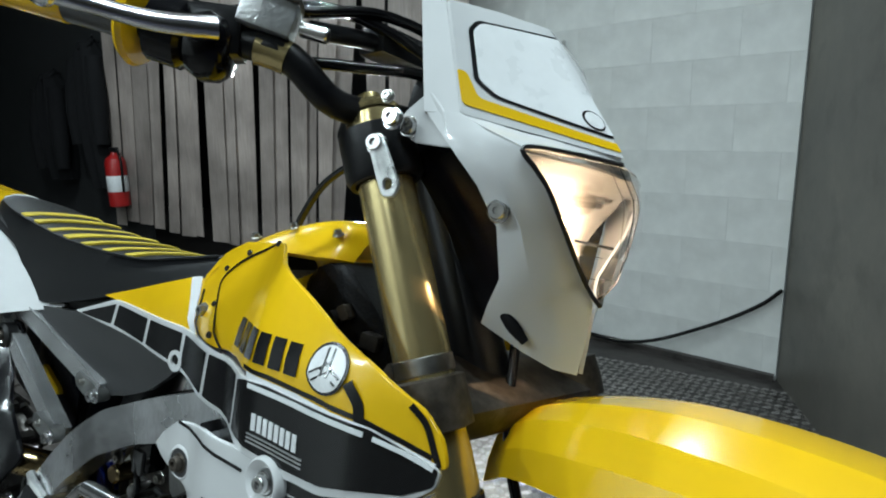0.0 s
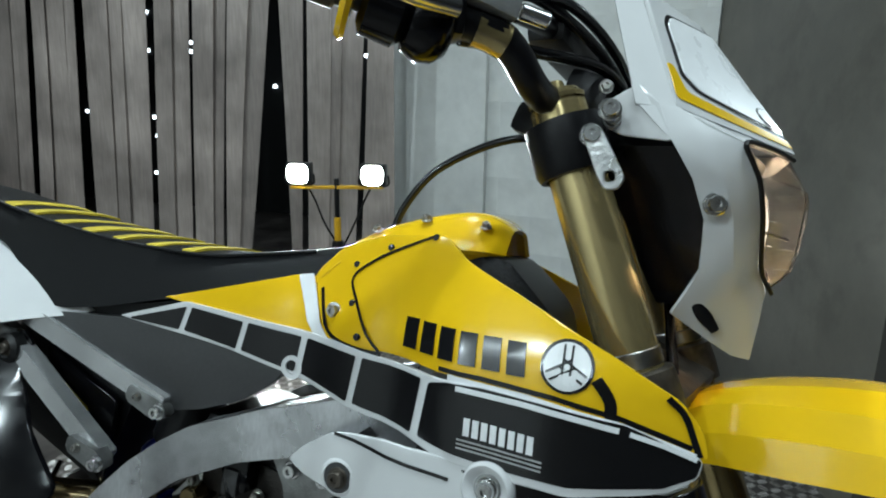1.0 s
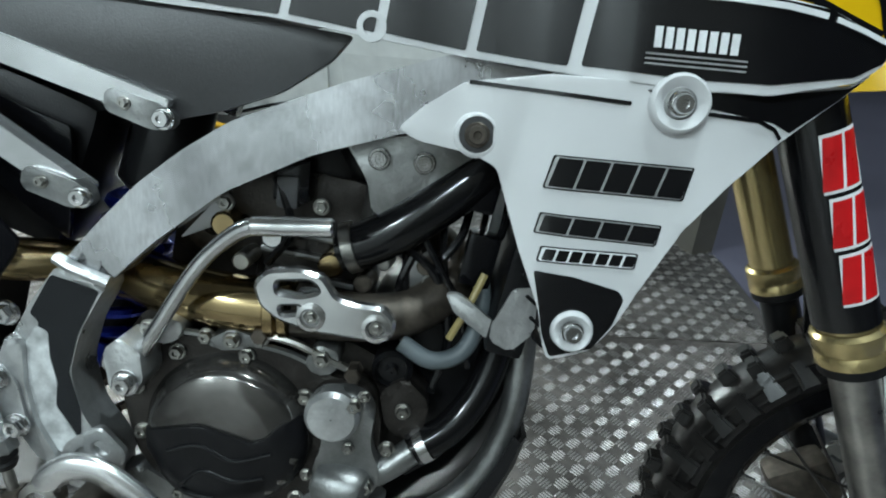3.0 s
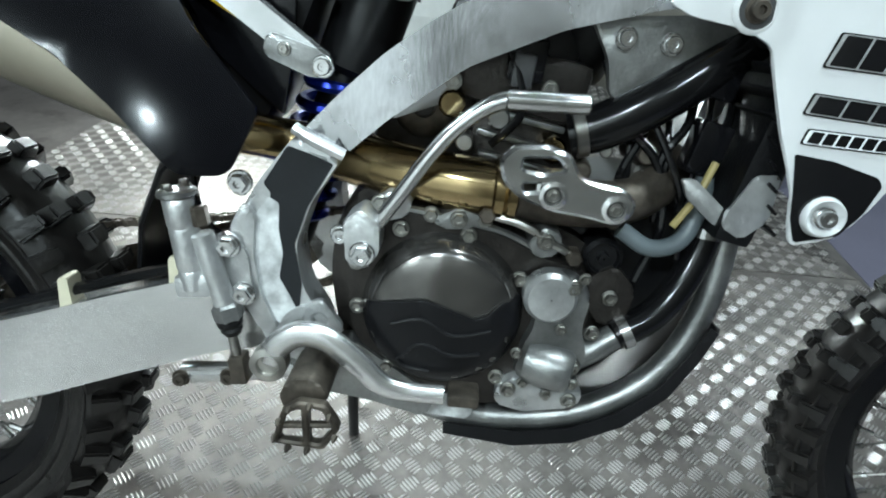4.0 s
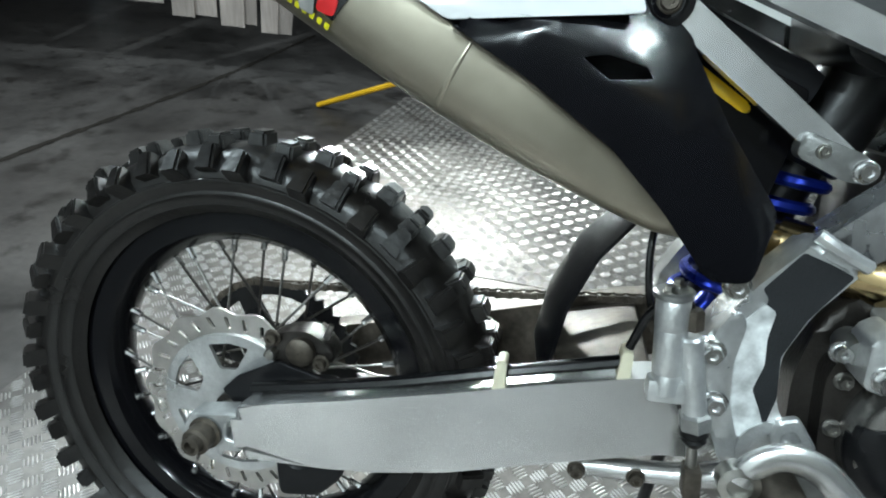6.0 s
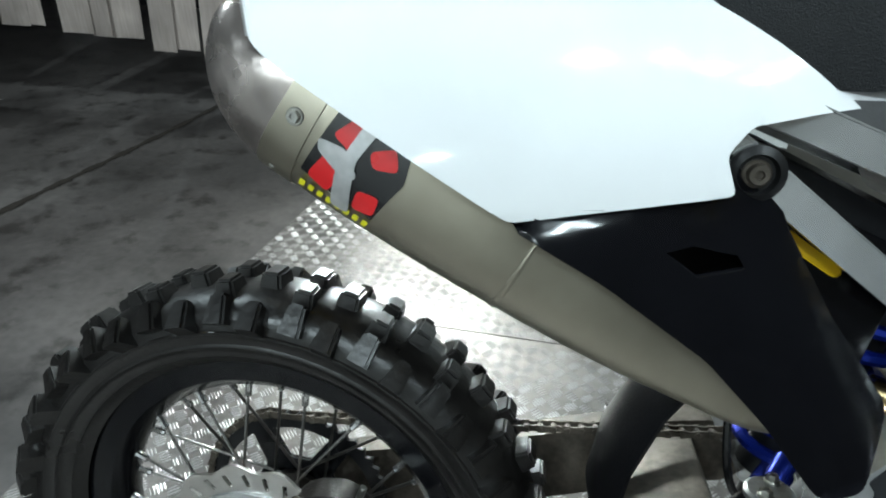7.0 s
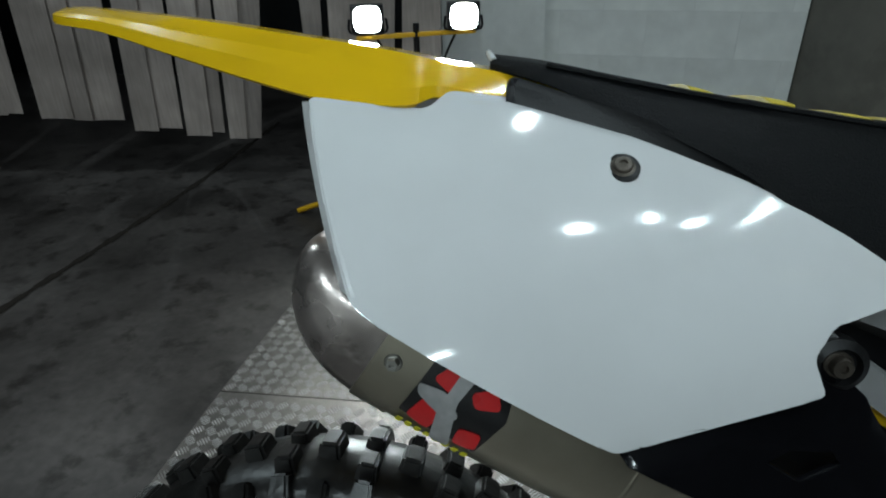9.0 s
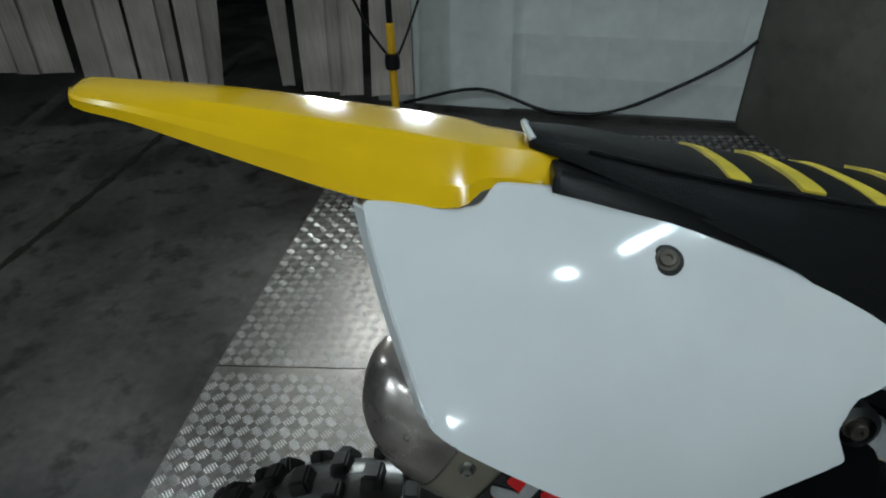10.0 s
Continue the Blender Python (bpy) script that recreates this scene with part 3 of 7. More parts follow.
def tread_blocks(parent, c, d, outer, half, knobs, knob_size):
    """Separate rubber blocks round the tyre, on three shared meshes."""
    data = {}
    for key, s in (("middle", 1.1), ("inner", 1.0), ("edge", 0.9)):
        t = bmesh.new()
        g = bmesh.ops.create_cube(t, size=1)
        for q in g["verts"]:
            k = 0.9 if q.co.z > 0 else 1.22
            q.co = Vector((q.co.x * knob_size[1] * s * k, q.co.y * knob_size[0] * s * k, q.co.z * 0.032))
        bmesh.ops.bevel(t, geom=[e for e in t.edges if e.verts[0].co.z > 0 or e.verts[1].co.z > 0], offset=0.003, segments=2, affect="EDGES")
        o = finish("tread_block", t, tyre_rubber)
        data[key] = o.data
        bpy.data.objects.remove(o)
    m = axis_matrix(c, d)
    for i in range(knobs):
        a = 2 * math.pi * i / knobs
        lay = [("inner", -0.4, 0.0), ("inner", 0.4, 0.0), ("edge", -0.86, 0.5), ("edge", 0.86, -0.5)] if i % 2 else [("middle", 0.0, 0.0), ("edge", -0.98, 0.7), ("edge", 0.98, -0.7)]
        for key, v, tilt in lay:
            w = random.uniform(-0.02, 0.02)
            r0 = outer - 0.018 - 0.02 * abs(v) ** 2
            shared("tread_block", data[key], parent, m @ Matrix.Rotation(a + w * 0.3, 4, "Z") @ Matrix.Translation((r0, 0, v * half)) @ Matrix.Rotation(tilt, 4, "Y").inverted() @ Matrix.Rotation(math.pi / 2, 4, "Y") @ Matrix.Rotation(w * 3, 4, "Z"))


def wheel(name, c, d, rim_r, outer, half, knobs, knob_size, label):
    d = Vector(d).normalized()
    w = 0.028 if half > 0.05 else 0.022
    bm = lathe(c, d, [(rim_r - 0.03, -w), (rim_r - 0.012, -w * 1.02), (rim_r, -w * 1.06), (rim_r + 0.001, -w * 0.9), (rim_r - 0.012, -w * 0.8), (rim_r - 0.026, -w * 0.55), (rim_r - 0.032, 0),
                      (rim_r - 0.026, w * 0.55), (rim_r - 0.012, w * 0.8), (rim_r + 0.001, w * 0.9), (rim_r, w * 1.06), (rim_r - 0.012, w * 1.02), (rim_r - 0.03, w), (rim_r - 0.043, w * 0.5),
                      (rim_r - 0.046, 0), (rim_r - 0.043, -w * 0.5), (rim_r - 0.03, -w)], 96)
    rim = part(name, bm, black_gloss, bike, label)
    part("tyre", tyre_mesh(c, d, rim_r, outer, half), tyre_rubber, rim, "worn black knobbly off-road tyre")
    tread_blocks(rim, c, d, outer, half, knobs, knob_size)
    hub = lathe(c, d, [(0.012, -0.075), (0.02, -0.075), (0.022, -0.05), (0.042, -0.046), (0.044, -0.036), (0.026, -0.03), (0.024, 0), (0.026, 0.03), (0.046, 0.036), (0.044, 0.046), (0.024, 0.05), (0.02, 0.075), (0.012, 0.075)], 32)
    part("hub", hub, engine_metal, rim, "dark dirty hub")
    m = axis_matrix(c, d)
    sb = rod((0, 0, 0), (0, 0, 1), 0.0019, 6)
    so = finish("spoke", sb, spoke_steel)
    spoke_data = so.data
    bpy.data.objects.remove(so)
    nb = lathe((0, 0, 0), (0, 0, 1), [(0.003, 0), (0.0042, 0.001), (0.0042, 0.014), (0.0055, 0.016), (0.0055, 0.02), (0.001, 0.021)], 8)
    no = finish("spoke_nipple", nb, chrome)
    nip = no.data
    bpy.data.objects.remove(no)
    for i in range(36):
        side = 1 if i % 2 else -1
        a = 2 * math.pi * i / 36
        lead = 0.75 * (1 if (i // 2) % 2 else -1)
        p = m @ Vector((0.041 * math.cos(a + lead), 0.041 * math.sin(a + lead), 0.04 * side))
        q = m @ Vector(((rim_r - 0.045) * math.cos(a), (rim_r - 0.045) * math.sin(a), 0.006 * side))
        L = (q - p).length
        shared("spoke", spoke_data, rim, axis_matrix(p, q - p) @ Matrix.Diagonal((1, 1, L, 1)))
        shared("spoke_nipple", nip, rim, axis_matrix(q + (p - q).normalized() * 0.016, q - p))
    return rim


rear = wheel("rear_wheel", (0, 0, 0.335), (0, 1, 0), 0.2435, 0.338, 0.056, 48, (0.021, 0.03), "black rimmed rear wheel with steel spokes")
ST = radians(-12)
axle_dir = Vector((0.05, 0.22, 0)).normalized()
FA = Vector((1.492, -0.024, 0.309))
front = wheel("front_wheel", FA, axle_dir, 0.26, 0.327, 0.045, 54, (0.018, 0.024), "black rimmed front wheel with steel spokes")


def disc_mesh(c, r1, r0, y, slots):
    cx, cz = c
    out = [(cx + (r1 + 0.0042 * math.cos(14 * a)) * math.cos(a), cz + (r1 + 0.0042 * math.cos(14 * a)) * math.sin(a)) for a in (2 * math.pi * i / 96 for i in range(96))]
    holes = [[(cx + r0 * math.cos(-a), cz + r0 * math.sin(-a)) for a in (2 * math.pi * i / 32 for i in range(32))]]
    for i in range(slots):
        a, rm = 2 * math.pi * i / slots, (r1 + r0) / 2
        e = Vector((math.cos(a + 0.35), math.sin(a + 0.35)))
        f = Vector((-e.y, e.x))
        q = Vector((cx + rm * math.cos(a), cz + rm * math.sin(a)))
        hw, hl = 0.0026, (r1 - r0) * 0.26
        holes.append([q + e * hl + f * hw, q + e * hl - f * hw, q - e * hl - f * hw, q - e * hl + f * hw])
    return holed(out, holes, y, y + 0.004, 0.0, 0.002)


part("brake_disc", disc_mesh((0, 0.335), 0.124, 0.094, -0.062, 30), disc_steel, rear, "slotted wave brake disc")
windows = []
for i in range(6):
    a = 2 * math.pi * i / 6 + 0.2
    windows.append([(0.084 * math.cos(a + k), 0.335 + 0.084 * math.sin(a + k)) for k in (0.1, 0.42, 0.75)] + [(0.05 * math.cos(a + k), 0.335 + 0.05 * math.sin(a + k)) for k in (0.72, 0.25)])
ring = [(0.0955 * math.cos(2 * math.pi * i / 64), 0.335 + 0.0955 * math.sin(2 * math.pi * i / 64)) for i in range(64)]
part("disc_carrier", holed(ring, windows, -0.0665, -0.0615, 0.0, 0.004), raw_weld, rear, "silver disc carrier with cut-out windows")
# sprocket and chain on the left side
teeth = [((0.117 if i % 2 else 0.126) * math.cos(2 * math.pi * i / 96), 0.335 + (0.117 if i % 2 else 0.126) * math.sin(2 * math.pi * i / 96)) for i in range(96)]
wins = []
for i in range(6):
    a0 = 2 * math.pi * i / 6
    wins.append([(0.104 * math.cos(a0 + k), 0.335 + 0.104 * math.sin(a0 + k)) for k in (0.1, 0.35, 0.6, 0.87)] + [(0.06 * math.cos(a0 + k), 0.335 + 0.06 * math.sin(a0 + k)) for k in (0.72, 0.25)])
part("sprocket", holed(teeth, wins, 0.05, 0.056, 0.0, 0.004), black_metal, rear, "black rear sprocket with oval windows")


def chain_mesh():
    bm = bmesh.new()
    pts = [Vector((0.575 - (0.575 - 0.02) * i / 36, 0.053, 0.54 - (0.54 - 0.457) * i / 36)) for i in range(37)]
    for i in range(1, 22):
        a = math.pi / 2 + 0.18 + math.pi * i / 21 * 0.98
        pts.append(Vector((0.124 * math.cos(a), 0.053, 0.335 + 0.124 * math.sin(a))))
    pts += [Vector((0.02 + 0.555 * i / 36, 0.053, 0.211 + 0.238 * i / 36)) for i in range(1, 37)]
    for i in range(len(pts) - 1):
        a, b = pts[i], pts[i + 1]
        d = (b - a).normalized()
        n = Vector((-d.z, 0, d.x))
        y = 0.0055 if i % 2 else 0.0035
        for s in (-1, 1):
            t = bmesh.new()
            L = (b - a).length
            lp = [a - d * 0.003 + n * 0.005, a + d * L * 0.5 + n * 0.0036, b + d * 0.003 + n * 0.005, b + d * 0.003 - n * 0.005, a + d * L * 0.5 - n * 0.0036, a - d * 0.003 - n * 0.005]
            loft(t, [[p + Vector((0, s * y, 0)) for p in lp], [p + Vector((0, s * (y + 0.0018), 0)) for p in lp]])
            merge(bm, t)
        rod(a - Vector((0, 0.008, 0)), a + Vector((0, 0.008, 0)), 0.0036, 8, bm)
    return bm


part("drive_chain", chain_mesh(), dull_steel, bike, "greasy drive chain")

# ---- swingarm
arm = [(0.04, 0.312), (0.034, 0.34), (0.03, 0.372), (0.072, 0.389), (0.17, 0.418), (0.277, 0.452), (0.37, 0.484), (0.453, 0.51), (0.5, 0.52), (0.55, 0.47), (0.52, 0.44), (0.484, 0.433), (0.39, 0.398), (0.284, 0.357), (0.2, 0.334), (0.144, 0.324)]
swing = part("swingarm", prism(arm, -0.128, -0.092, 0.0165, 0.012, seg=5), aluminium, bike, "brushed aluminium swingarm with scuffs")
part("far_arm", prism(arm, 0.092, 0.128, 0.006, 0.012), dull_steel, swing)
part("cross_member", block((0.43, 0, 0.465), (0.1, 0.2, 0.055), (0, -18, 0), 0.01), dull_steel, swing, "dirty cast cross member")
part("axle", rod((0, -0.138, 0.335), (0, 0.138, 0.335), 0.0125, 20), steel, swing)
ax = lathe((0, -0.128, 0.335), (0, -1, 0), [(0.02, 0), (0.02, 0.003), (0.0165, 0.004), (0.0165, 0.02), (0.012, 0.022), (0.011, 0.03), (0.007, 0.031), (0.006, 0.024), (0.001, 0.024)], 24)
part("axle_nut", ax, dull_steel, swing, "dirty steel axle nut")
part("axle_block", holed([(-0.026, 0.318), (-0.03, 0.336), (-0.022, 0.354), (0.03, 0.366), (0.045, 0.366), (0.045, 0.318), (0.02, 0.312)], [[(0.024, 0.33), (0.024, 0.352), (0.04, 0.353), (0.04, 0.33)]], -0.126, -0.098, 0.002, 0.005), raw_weld, swing, "cast axle end plate with a slot")
part("adjuster_bolt", rod((0.012, -0.112, 0.34), (0.046, -0.112, 0.345), 0.0055, 6), steel, swing)
part("disc_guard", holed([(0.07, 0.326), (0.165, 0.332), (0.158, 0.292), (0.13, 0.258), (0.08, 0.246)], [[(0.09, 0.292), (0.092, 0.316), (0.125, 0.318), (0.112, 0.294)]], -0.1, -0.086, 0.003, 0.012), black_matt, swing, "black plastic brake disc guard below the arm")
guide = tube([(0.05, -0.11, 0.396), (0.2, -0.112, 0.438), (0.33, -0.113, 0.482), (0.44, -0.113, 0.518)], 0.0065, 8, 5, flat=1.3)
part("brake_hose", guide, hose_rubber, swing, "black rubber brake hose along the arm")
for x, z in ((0.325, 0.49), (0.44, 0.524)):
    part("hose_clip", prism([(x - 0.007, z - 0.028), (x - 0.006, z + 0.008), (x + 0.004, z + 0.009), (x + 0.006, z - 0.028)], -0.126, -0.104, 0.002, 0.003), material("cream_clip", (0.6, 0.56, 0.42), 0.5, grain=0.1), swing, "cream plastic hose clip")
# rear caliper and its carrier
cal = part("rear_caliper", prism([(0.046, 0.424), (0.05, 0.446), (0.074, 0.458), (0.1, 0.462), (0.128, 0.45), (0.134, 0.43), (0.11, 0.416), (0.07, 0.41)], -0.08, -0.05, 0.006, 0.008, seg=3), engine_metal, bike, "dark dirty rear brake caliper")
part("piston_boss", lathe((0.094, -0.082, 0.438), (0, -1, 0), [(0.017, -0.004), (0.017, 0.006), (0.013, 0.009), (0.001, 0.009)], 24), dull_steel, cal)
part("bleed_nipple", rod((0.118, -0.07, 0.452), (0.124, -0.07, 0.472), 0.004, 8), steel, cal)
part("pad_plate", prism([(0.04, 0.414), (0.05, 0.438), (0.11, 0.436), (0.115, 0.412)], -0.072, -0.066, 0.001, 0.003), dull_steel, cal)
part("carrier", prism([(0.03, 0.35), (0.045, 0.395), (0.09, 0.405), (0.14, 0.412), (0.15, 0.39), (0.11, 0.375), (0.06, 0.36)], -0.085, -0.074, 0.003), black_metal, cal, "black caliper carrier")
part("pad_pin", rod((0.06, -0.095, 0.43), (0.06, -0.04, 0.43), 0.006), steel, cal)
part("guard", holed([(0.0, 0.372), (0.02, 0.395), (0.07, 0.425), (0.15, 0.41), (0.18, 0.4), (0.12, 0.37), (0.03, 0.345)], [[(0.045, 0.385), (0.06, 0.395), (0.09, 0.4), (0.09, 0.385)], [(0.1, 0.387), (0.12, 0.398), (0.145, 0.398), (0.12, 0.383)]], -0.094, -0.088, 0.001, 0.005), black_matt, cal, "black plastic caliper guard")
bolt(cal, (0.06, -0.085, 0.45), bolt_dark)
bolt(cal, (0.12, -0.085, 0.43), bolt_dark)
# mud flap in front of the rear wheel
rows = []
for x, z, w in ((0.41, 0.64, 0.05), (0.38, 0.6, 0.062), (0.357, 0.54, 0.07), (0.35, 0.48, 0.07), (0.362, 0.43, 0.06)):
    rows.append([Vector((x + 0.02 * abs(v) ** 2, v * w, z)) for v in (-1, -0.8, -0.4, 0, 0.4, 0.8, 1)])
bm = loft(bmesh.new(), [spline(r, 2) for r in rows], False, False)
thicken(bm, 0.004)
part("mud_flap", bm, black_matt, bike, "curved black plastic mud flap")

# ---- frame
upper = [(1.05, 0.93), (0.955, 0.874), (0.88, 0.852), (0.817, 0.833), (0.723, 0.798), (0.68, 0.772), (0.639, 0.741), (0.6, 0.703), (0.565, 0.665)]
lower = [(0.604, 0.647), (0.646, 0.686), (0.712, 0.736), (0.79, 0.772), (0.867, 0.794), (0.96, 0.81), (1.05, 0.82)]
spar = part("frame_spar", prism(upper + lower, -0.132, -0.092, 0.0195, 0.01, seg=6), frame_alu, bike, "brushed aluminium main frame spar, scratched")
part("far_spar", prism(upper + lower, 0.092, 0.132, 0.008, 0.01), frame_alu, spar)
down = [(0.565, 0.668), (0.53, 0.622), (0.508, 0.585), (0.487, 0.54), (0.5, 0.505), (0.525, 0.472), (0.54, 0.44), (0.58, 0.43), (0.6, 0.45), (0.592, 0.48), (0.57, 0.515), (0.563, 0.56), (0.577, 0.602), (0.606, 0.649)]
pivot = part("frame_pivot_casting", prism(down, -0.134, -0.092, 0.011, 0.01, seg=4), raw_weld, bike, "cast aluminium frame section round the swingarm pivot")
part("far_casting", prism(down, 0.092, 0.132, 0.007, 0.01), raw_weld, pivot)
part("weld_seam", tube([(0.562, -0.133, 0.671), (0.58, -0.136, 0.662), (0.607, -0.133, 0.65)], 0.006, 8, 6), raw_weld, pivot, "rippled weld bead")
part("grip_tape", prism([(0.556, 0.655), (0.533, 0.618), (0.54, 0.61), (0.535, 0.57), (0.538, 0.53), (0.55, 0.495), (0.566, 0.49), (0.569, 0.52), (0.562, 0.56), (0.574, 0.598), (0.598, 0.641), (0.58, 0.648)], -0.1352, -0.133, 0.0, 0.003), worn_black, pivot, "torn black grip tape")
part("bare_patch", prism([(0.538, 0.606), (0.548, 0.6), (0.547, 0.575), (0.551, 0.55), (0.547, 0.525), (0.558, 0.505), (0.566, 0.488), (0.548, 0.475), (0.53, 0.488), (0.52, 0.52), (0.516, 0.556), (0.524, 0.586)], -0.1362, -0.1348, 0.0, 0.003), bare_paint, pivot, "white worn patch beside the torn tape")
part("pivot_boss", lathe((0.577, -0.134, 0.468), (0, -1, 0), [(0.03, 0), (0.03, 0.004), (0.019, 0.005), (0.018, -0.012), (0.001, -0.012)], 28), raw_weld, pivot)
part("boot_ridge", prism([(0.503, 0.575), (0.515, 0.6), (0.527, 0.59), (0.524, 0.55), (0.53, 0.51), (0.547, 0.47), (0.53, 0.468), (0.51, 0.505)], -0.142, -0.132, 0.004, 0.006), raw_weld, pivot)
for p in ((0.512, -0.134, 0.617), (0.497, -0.136, 0.556), (0.512, -0.138, 0.507)):
    bolt(pivot, p, bolt_large)
bracket = part("frame_gusset", prism([(0.815, 0.785), (0.9, 0.793), (0.955, 0.8), (0.935, 0.76), (0.89, 0.742), (0.86, 0.715), (0.84, 0.72), (0.835, 0.75)], -0.112, -0.1, 0.003, 0.006), cast_alu, bike, "cast engine hanger plate")
bolt(bracket, (0.846, -0.113, 0.77), bolt_dome)
bolt(bracket, (0.886, -0.113, 0.768), bolt_dome)
for s in (-1, 1):
    part("cradle_tube", tube([(0.99, 0.05 * s, 0.74), (0.992, 0.075 * s, 0.6), (0.982, 0.085 * s, 0.5), (0.94, 0.09 * s, 0.42), (0.86, 0.092 * s, 0.37), (0.76, 0.092 * s, 0.358), (0.68, 0.092 * s, 0.375), (0.6, 0.098 * s, 0.43)], [0.014, 0.014, 0.014, 0.0145, 0.0145, 0.0145, 0.015, 0.016], 12), cast_alu, bike, "scuffed aluminium lower frame tube")
skid_rows = []
for (lx, lz), (ux, uz) in (((0.722, 0.333), (0.72, 0.356)), ((0.8, 0.32), (0.8, 0.352)), ((0.87, 0.331), (0.858, 0.362)), ((0.925, 0.36), (0.905, 0.385)), ((0.968, 0.408), (0.945, 0.42)), ((0.99, 0.455), (0.97, 0.465)), ((1.0, 0.49), (0.985, 0.5))):
    mx, mz = (lx + ux) / 2, (lz + uz) / 2
    skid_rows.append([Vector(v) for v in ((ux, -0.112, uz), (mx, -0.115, mz), (lx, -0.1, lz + 0.004), (lx + 0.002, -0.05, lz), (lx + 0.002, 0.05, lz), (lx, 0.1, lz + 0.004), (mx, 0.115, mz), (ux, 0.112, uz))])
bm = loft(bmesh.new(), skid_rows, False, False)
thicken(bm, 0.005)
part("skid_plate", bm, black_matt, bike, "black plastic engine skid plate", 30)

# ---- subframe
def rail(ends, y0, y1, h=0.0135):
    """A straight square-section bar."""
    a, b = Vector(ends[0]), Vector(ends[1])
    d = (b - a).normalized()
    n = Vector((-d.y, d.x)) * h
    return prism([tuple(a + n), tuple(b + n * 0.85), tuple(b - n * 0.85), tuple(a - n)], y0, y1, 0.003, 0.002)


sub = part("subframe", rail([(0.37, 0.899), (0.655, 0.801)], -0.104, -0.084), rail_alu, bike, "square aluminium subframe rail", 20)
part("lower_rail", rail([(0.35, 0.882), (0.58, 0.724)], -0.116, -0.096), rail_alu, sub, "", 20)
part("far_rail", rail([(0.37, 0.899), (0.655, 0.801)], 0.084, 0.104), rail_alu, sub, "", 20)
part("far_lower_rail", rail([(0.35, 0.882), (0.58, 0.724)], 0.096, 0.116), rail_alu, sub, "", 20)
for x, z, y in ((0.65, 0.795, -0.1), (0.581, 0.725, -0.118)):
    part("mount_lug", prism([(x - 0.05, z + 0.006), (x - 0.045, z + 0.026), (x + 0.002, z + 0.013), (x + 0.012, z + 0.002), (x + 0.008, z - 0.01), (x - 0.008, z - 0.01)], y - 0.006, y + 0.012, 0.003, 0.006), cast_alu, sub, "cast mounting lug")
    bolt(sub, (x + 0.004, y - 0.006, z), bolt_dome)
    bolt(sub, (x - 0.03, y - 0.006, z + 0.012), bolt_small)
# airbox side cover below the seat, and the dark shock bay behind
part("airbox_cover", field([(0.425, 0.888), (0.53, 0.893), (0.6, 0.897), (0.73, 0.884), (0.82, 0.873), (0.8, 0.85), (0.755, 0.822), (0.7, 0.803), (0.64, 0.79), (0.6, 0.806), (0.5, 0.855)], lambda x, z: -0.088 - 0.01 * math.sin(max(0, z - 0.79) * 25), 0.01, 0.03), grey_plastic, bike, "dark grey textured airbox cover")
part("inner_fender", block((0.43, 0, 0.77), (0.24, 0.11, 0.16), (0, 22, 0), 0.02), black_matt, bike, "black inner mudguard behind the subframe")
part("splash_panel", field([(0.42, 0.84), (0.5, 0.8), (0.548, 0.782), (0.545, 0.74), (0.535, 0.67), (0.5, 0.7), (0.42, 0.77)], lambda x, z: -0.07, 0.006, 0.05), black_gloss, bike, "shiny black inner splash panel")
part("inner_clip", prism([(0.448, 0.795), (0.456, 0.792), (0.476, 0.78), (0.5, 0.766), (0.503, 0.758), (0.496, 0.757), (0.472, 0.77), (0.446, 0.786)], -0.076, -0.068, 0.002), yellow_plastic, bike, "yellow plastic inner clip")
shock = part("rear_shock", tube([(0.62, 0.02, 0.82), (0.52, 0.01, 0.52)], 0.026, 16, 1), black_metal, bike, "dark rear shock absorber with a blue spring")
coil = [(0.582 - 0.06 * i / 60 + 0.038 * math.cos(i * 0.75) * 0.95, 0.01 + 0.038 * math.sin(i * 0.75), 0.715 - 0.17 * i / 60) for i in range(61)]
part("spring", tube(coil, 0.0068, 8, 2), shaded_blue_anodised, shock, "blue coil spring")
part("shock_body", rod((0.632, 0.012, 0.85), (0.585, 0.012, 0.71), 0.04, 20), black_metal, shock, "dark shock body")
part("adjuster", rod((0.515, -0.05, 0.575), (0.5, -0.07, 0.56), 0.01, 14), shaded_blue_anodised, shock, "blue anodised adjuster")
part("clevis", block((0.52, -0.02, 0.53), (0.026, 0.024, 0.034), (0, 20, 0), 0.006), shaded_blue_anodised, shock)
part("air_box", prism([(0.555, 0.87), (0.565, 0.812), (0.6, 0.798), (0.66, 0.812), (0.72, 0.84), (0.74, 0.87)], -0.075, 0.075, 0.006, 0.012), black_matt, bike, "black air box under the seat")
part("breather_hose", tube([(0.45, -0.06, 0.68), (0.445, -0.085, 0.62), (0.46, -0.09, 0.56), (0.5, -0.085, 0.53)], 0.0035, 8), hose_rubber, bike)

# ---- silencer
axis = [(0.097, 0.861), (0.157, 0.828), (0.237, 0.785), (0.327, 0.738), (0.397, 0.703), (0.441, 0.68), (0.465, 0.666)]
hts = [0.05, 0.05, 0.048, 0.043, 0.035, 0.027, 0.016]
wid = [0.042, 0.043, 0.042, 0.038, 0.032, 0.025, 0.016]


def can_y(x):
    """The silencer's middle, drawn in towards its front."""
    return ease(x, [(0.1, -0.156), (0.47, -0.138)])


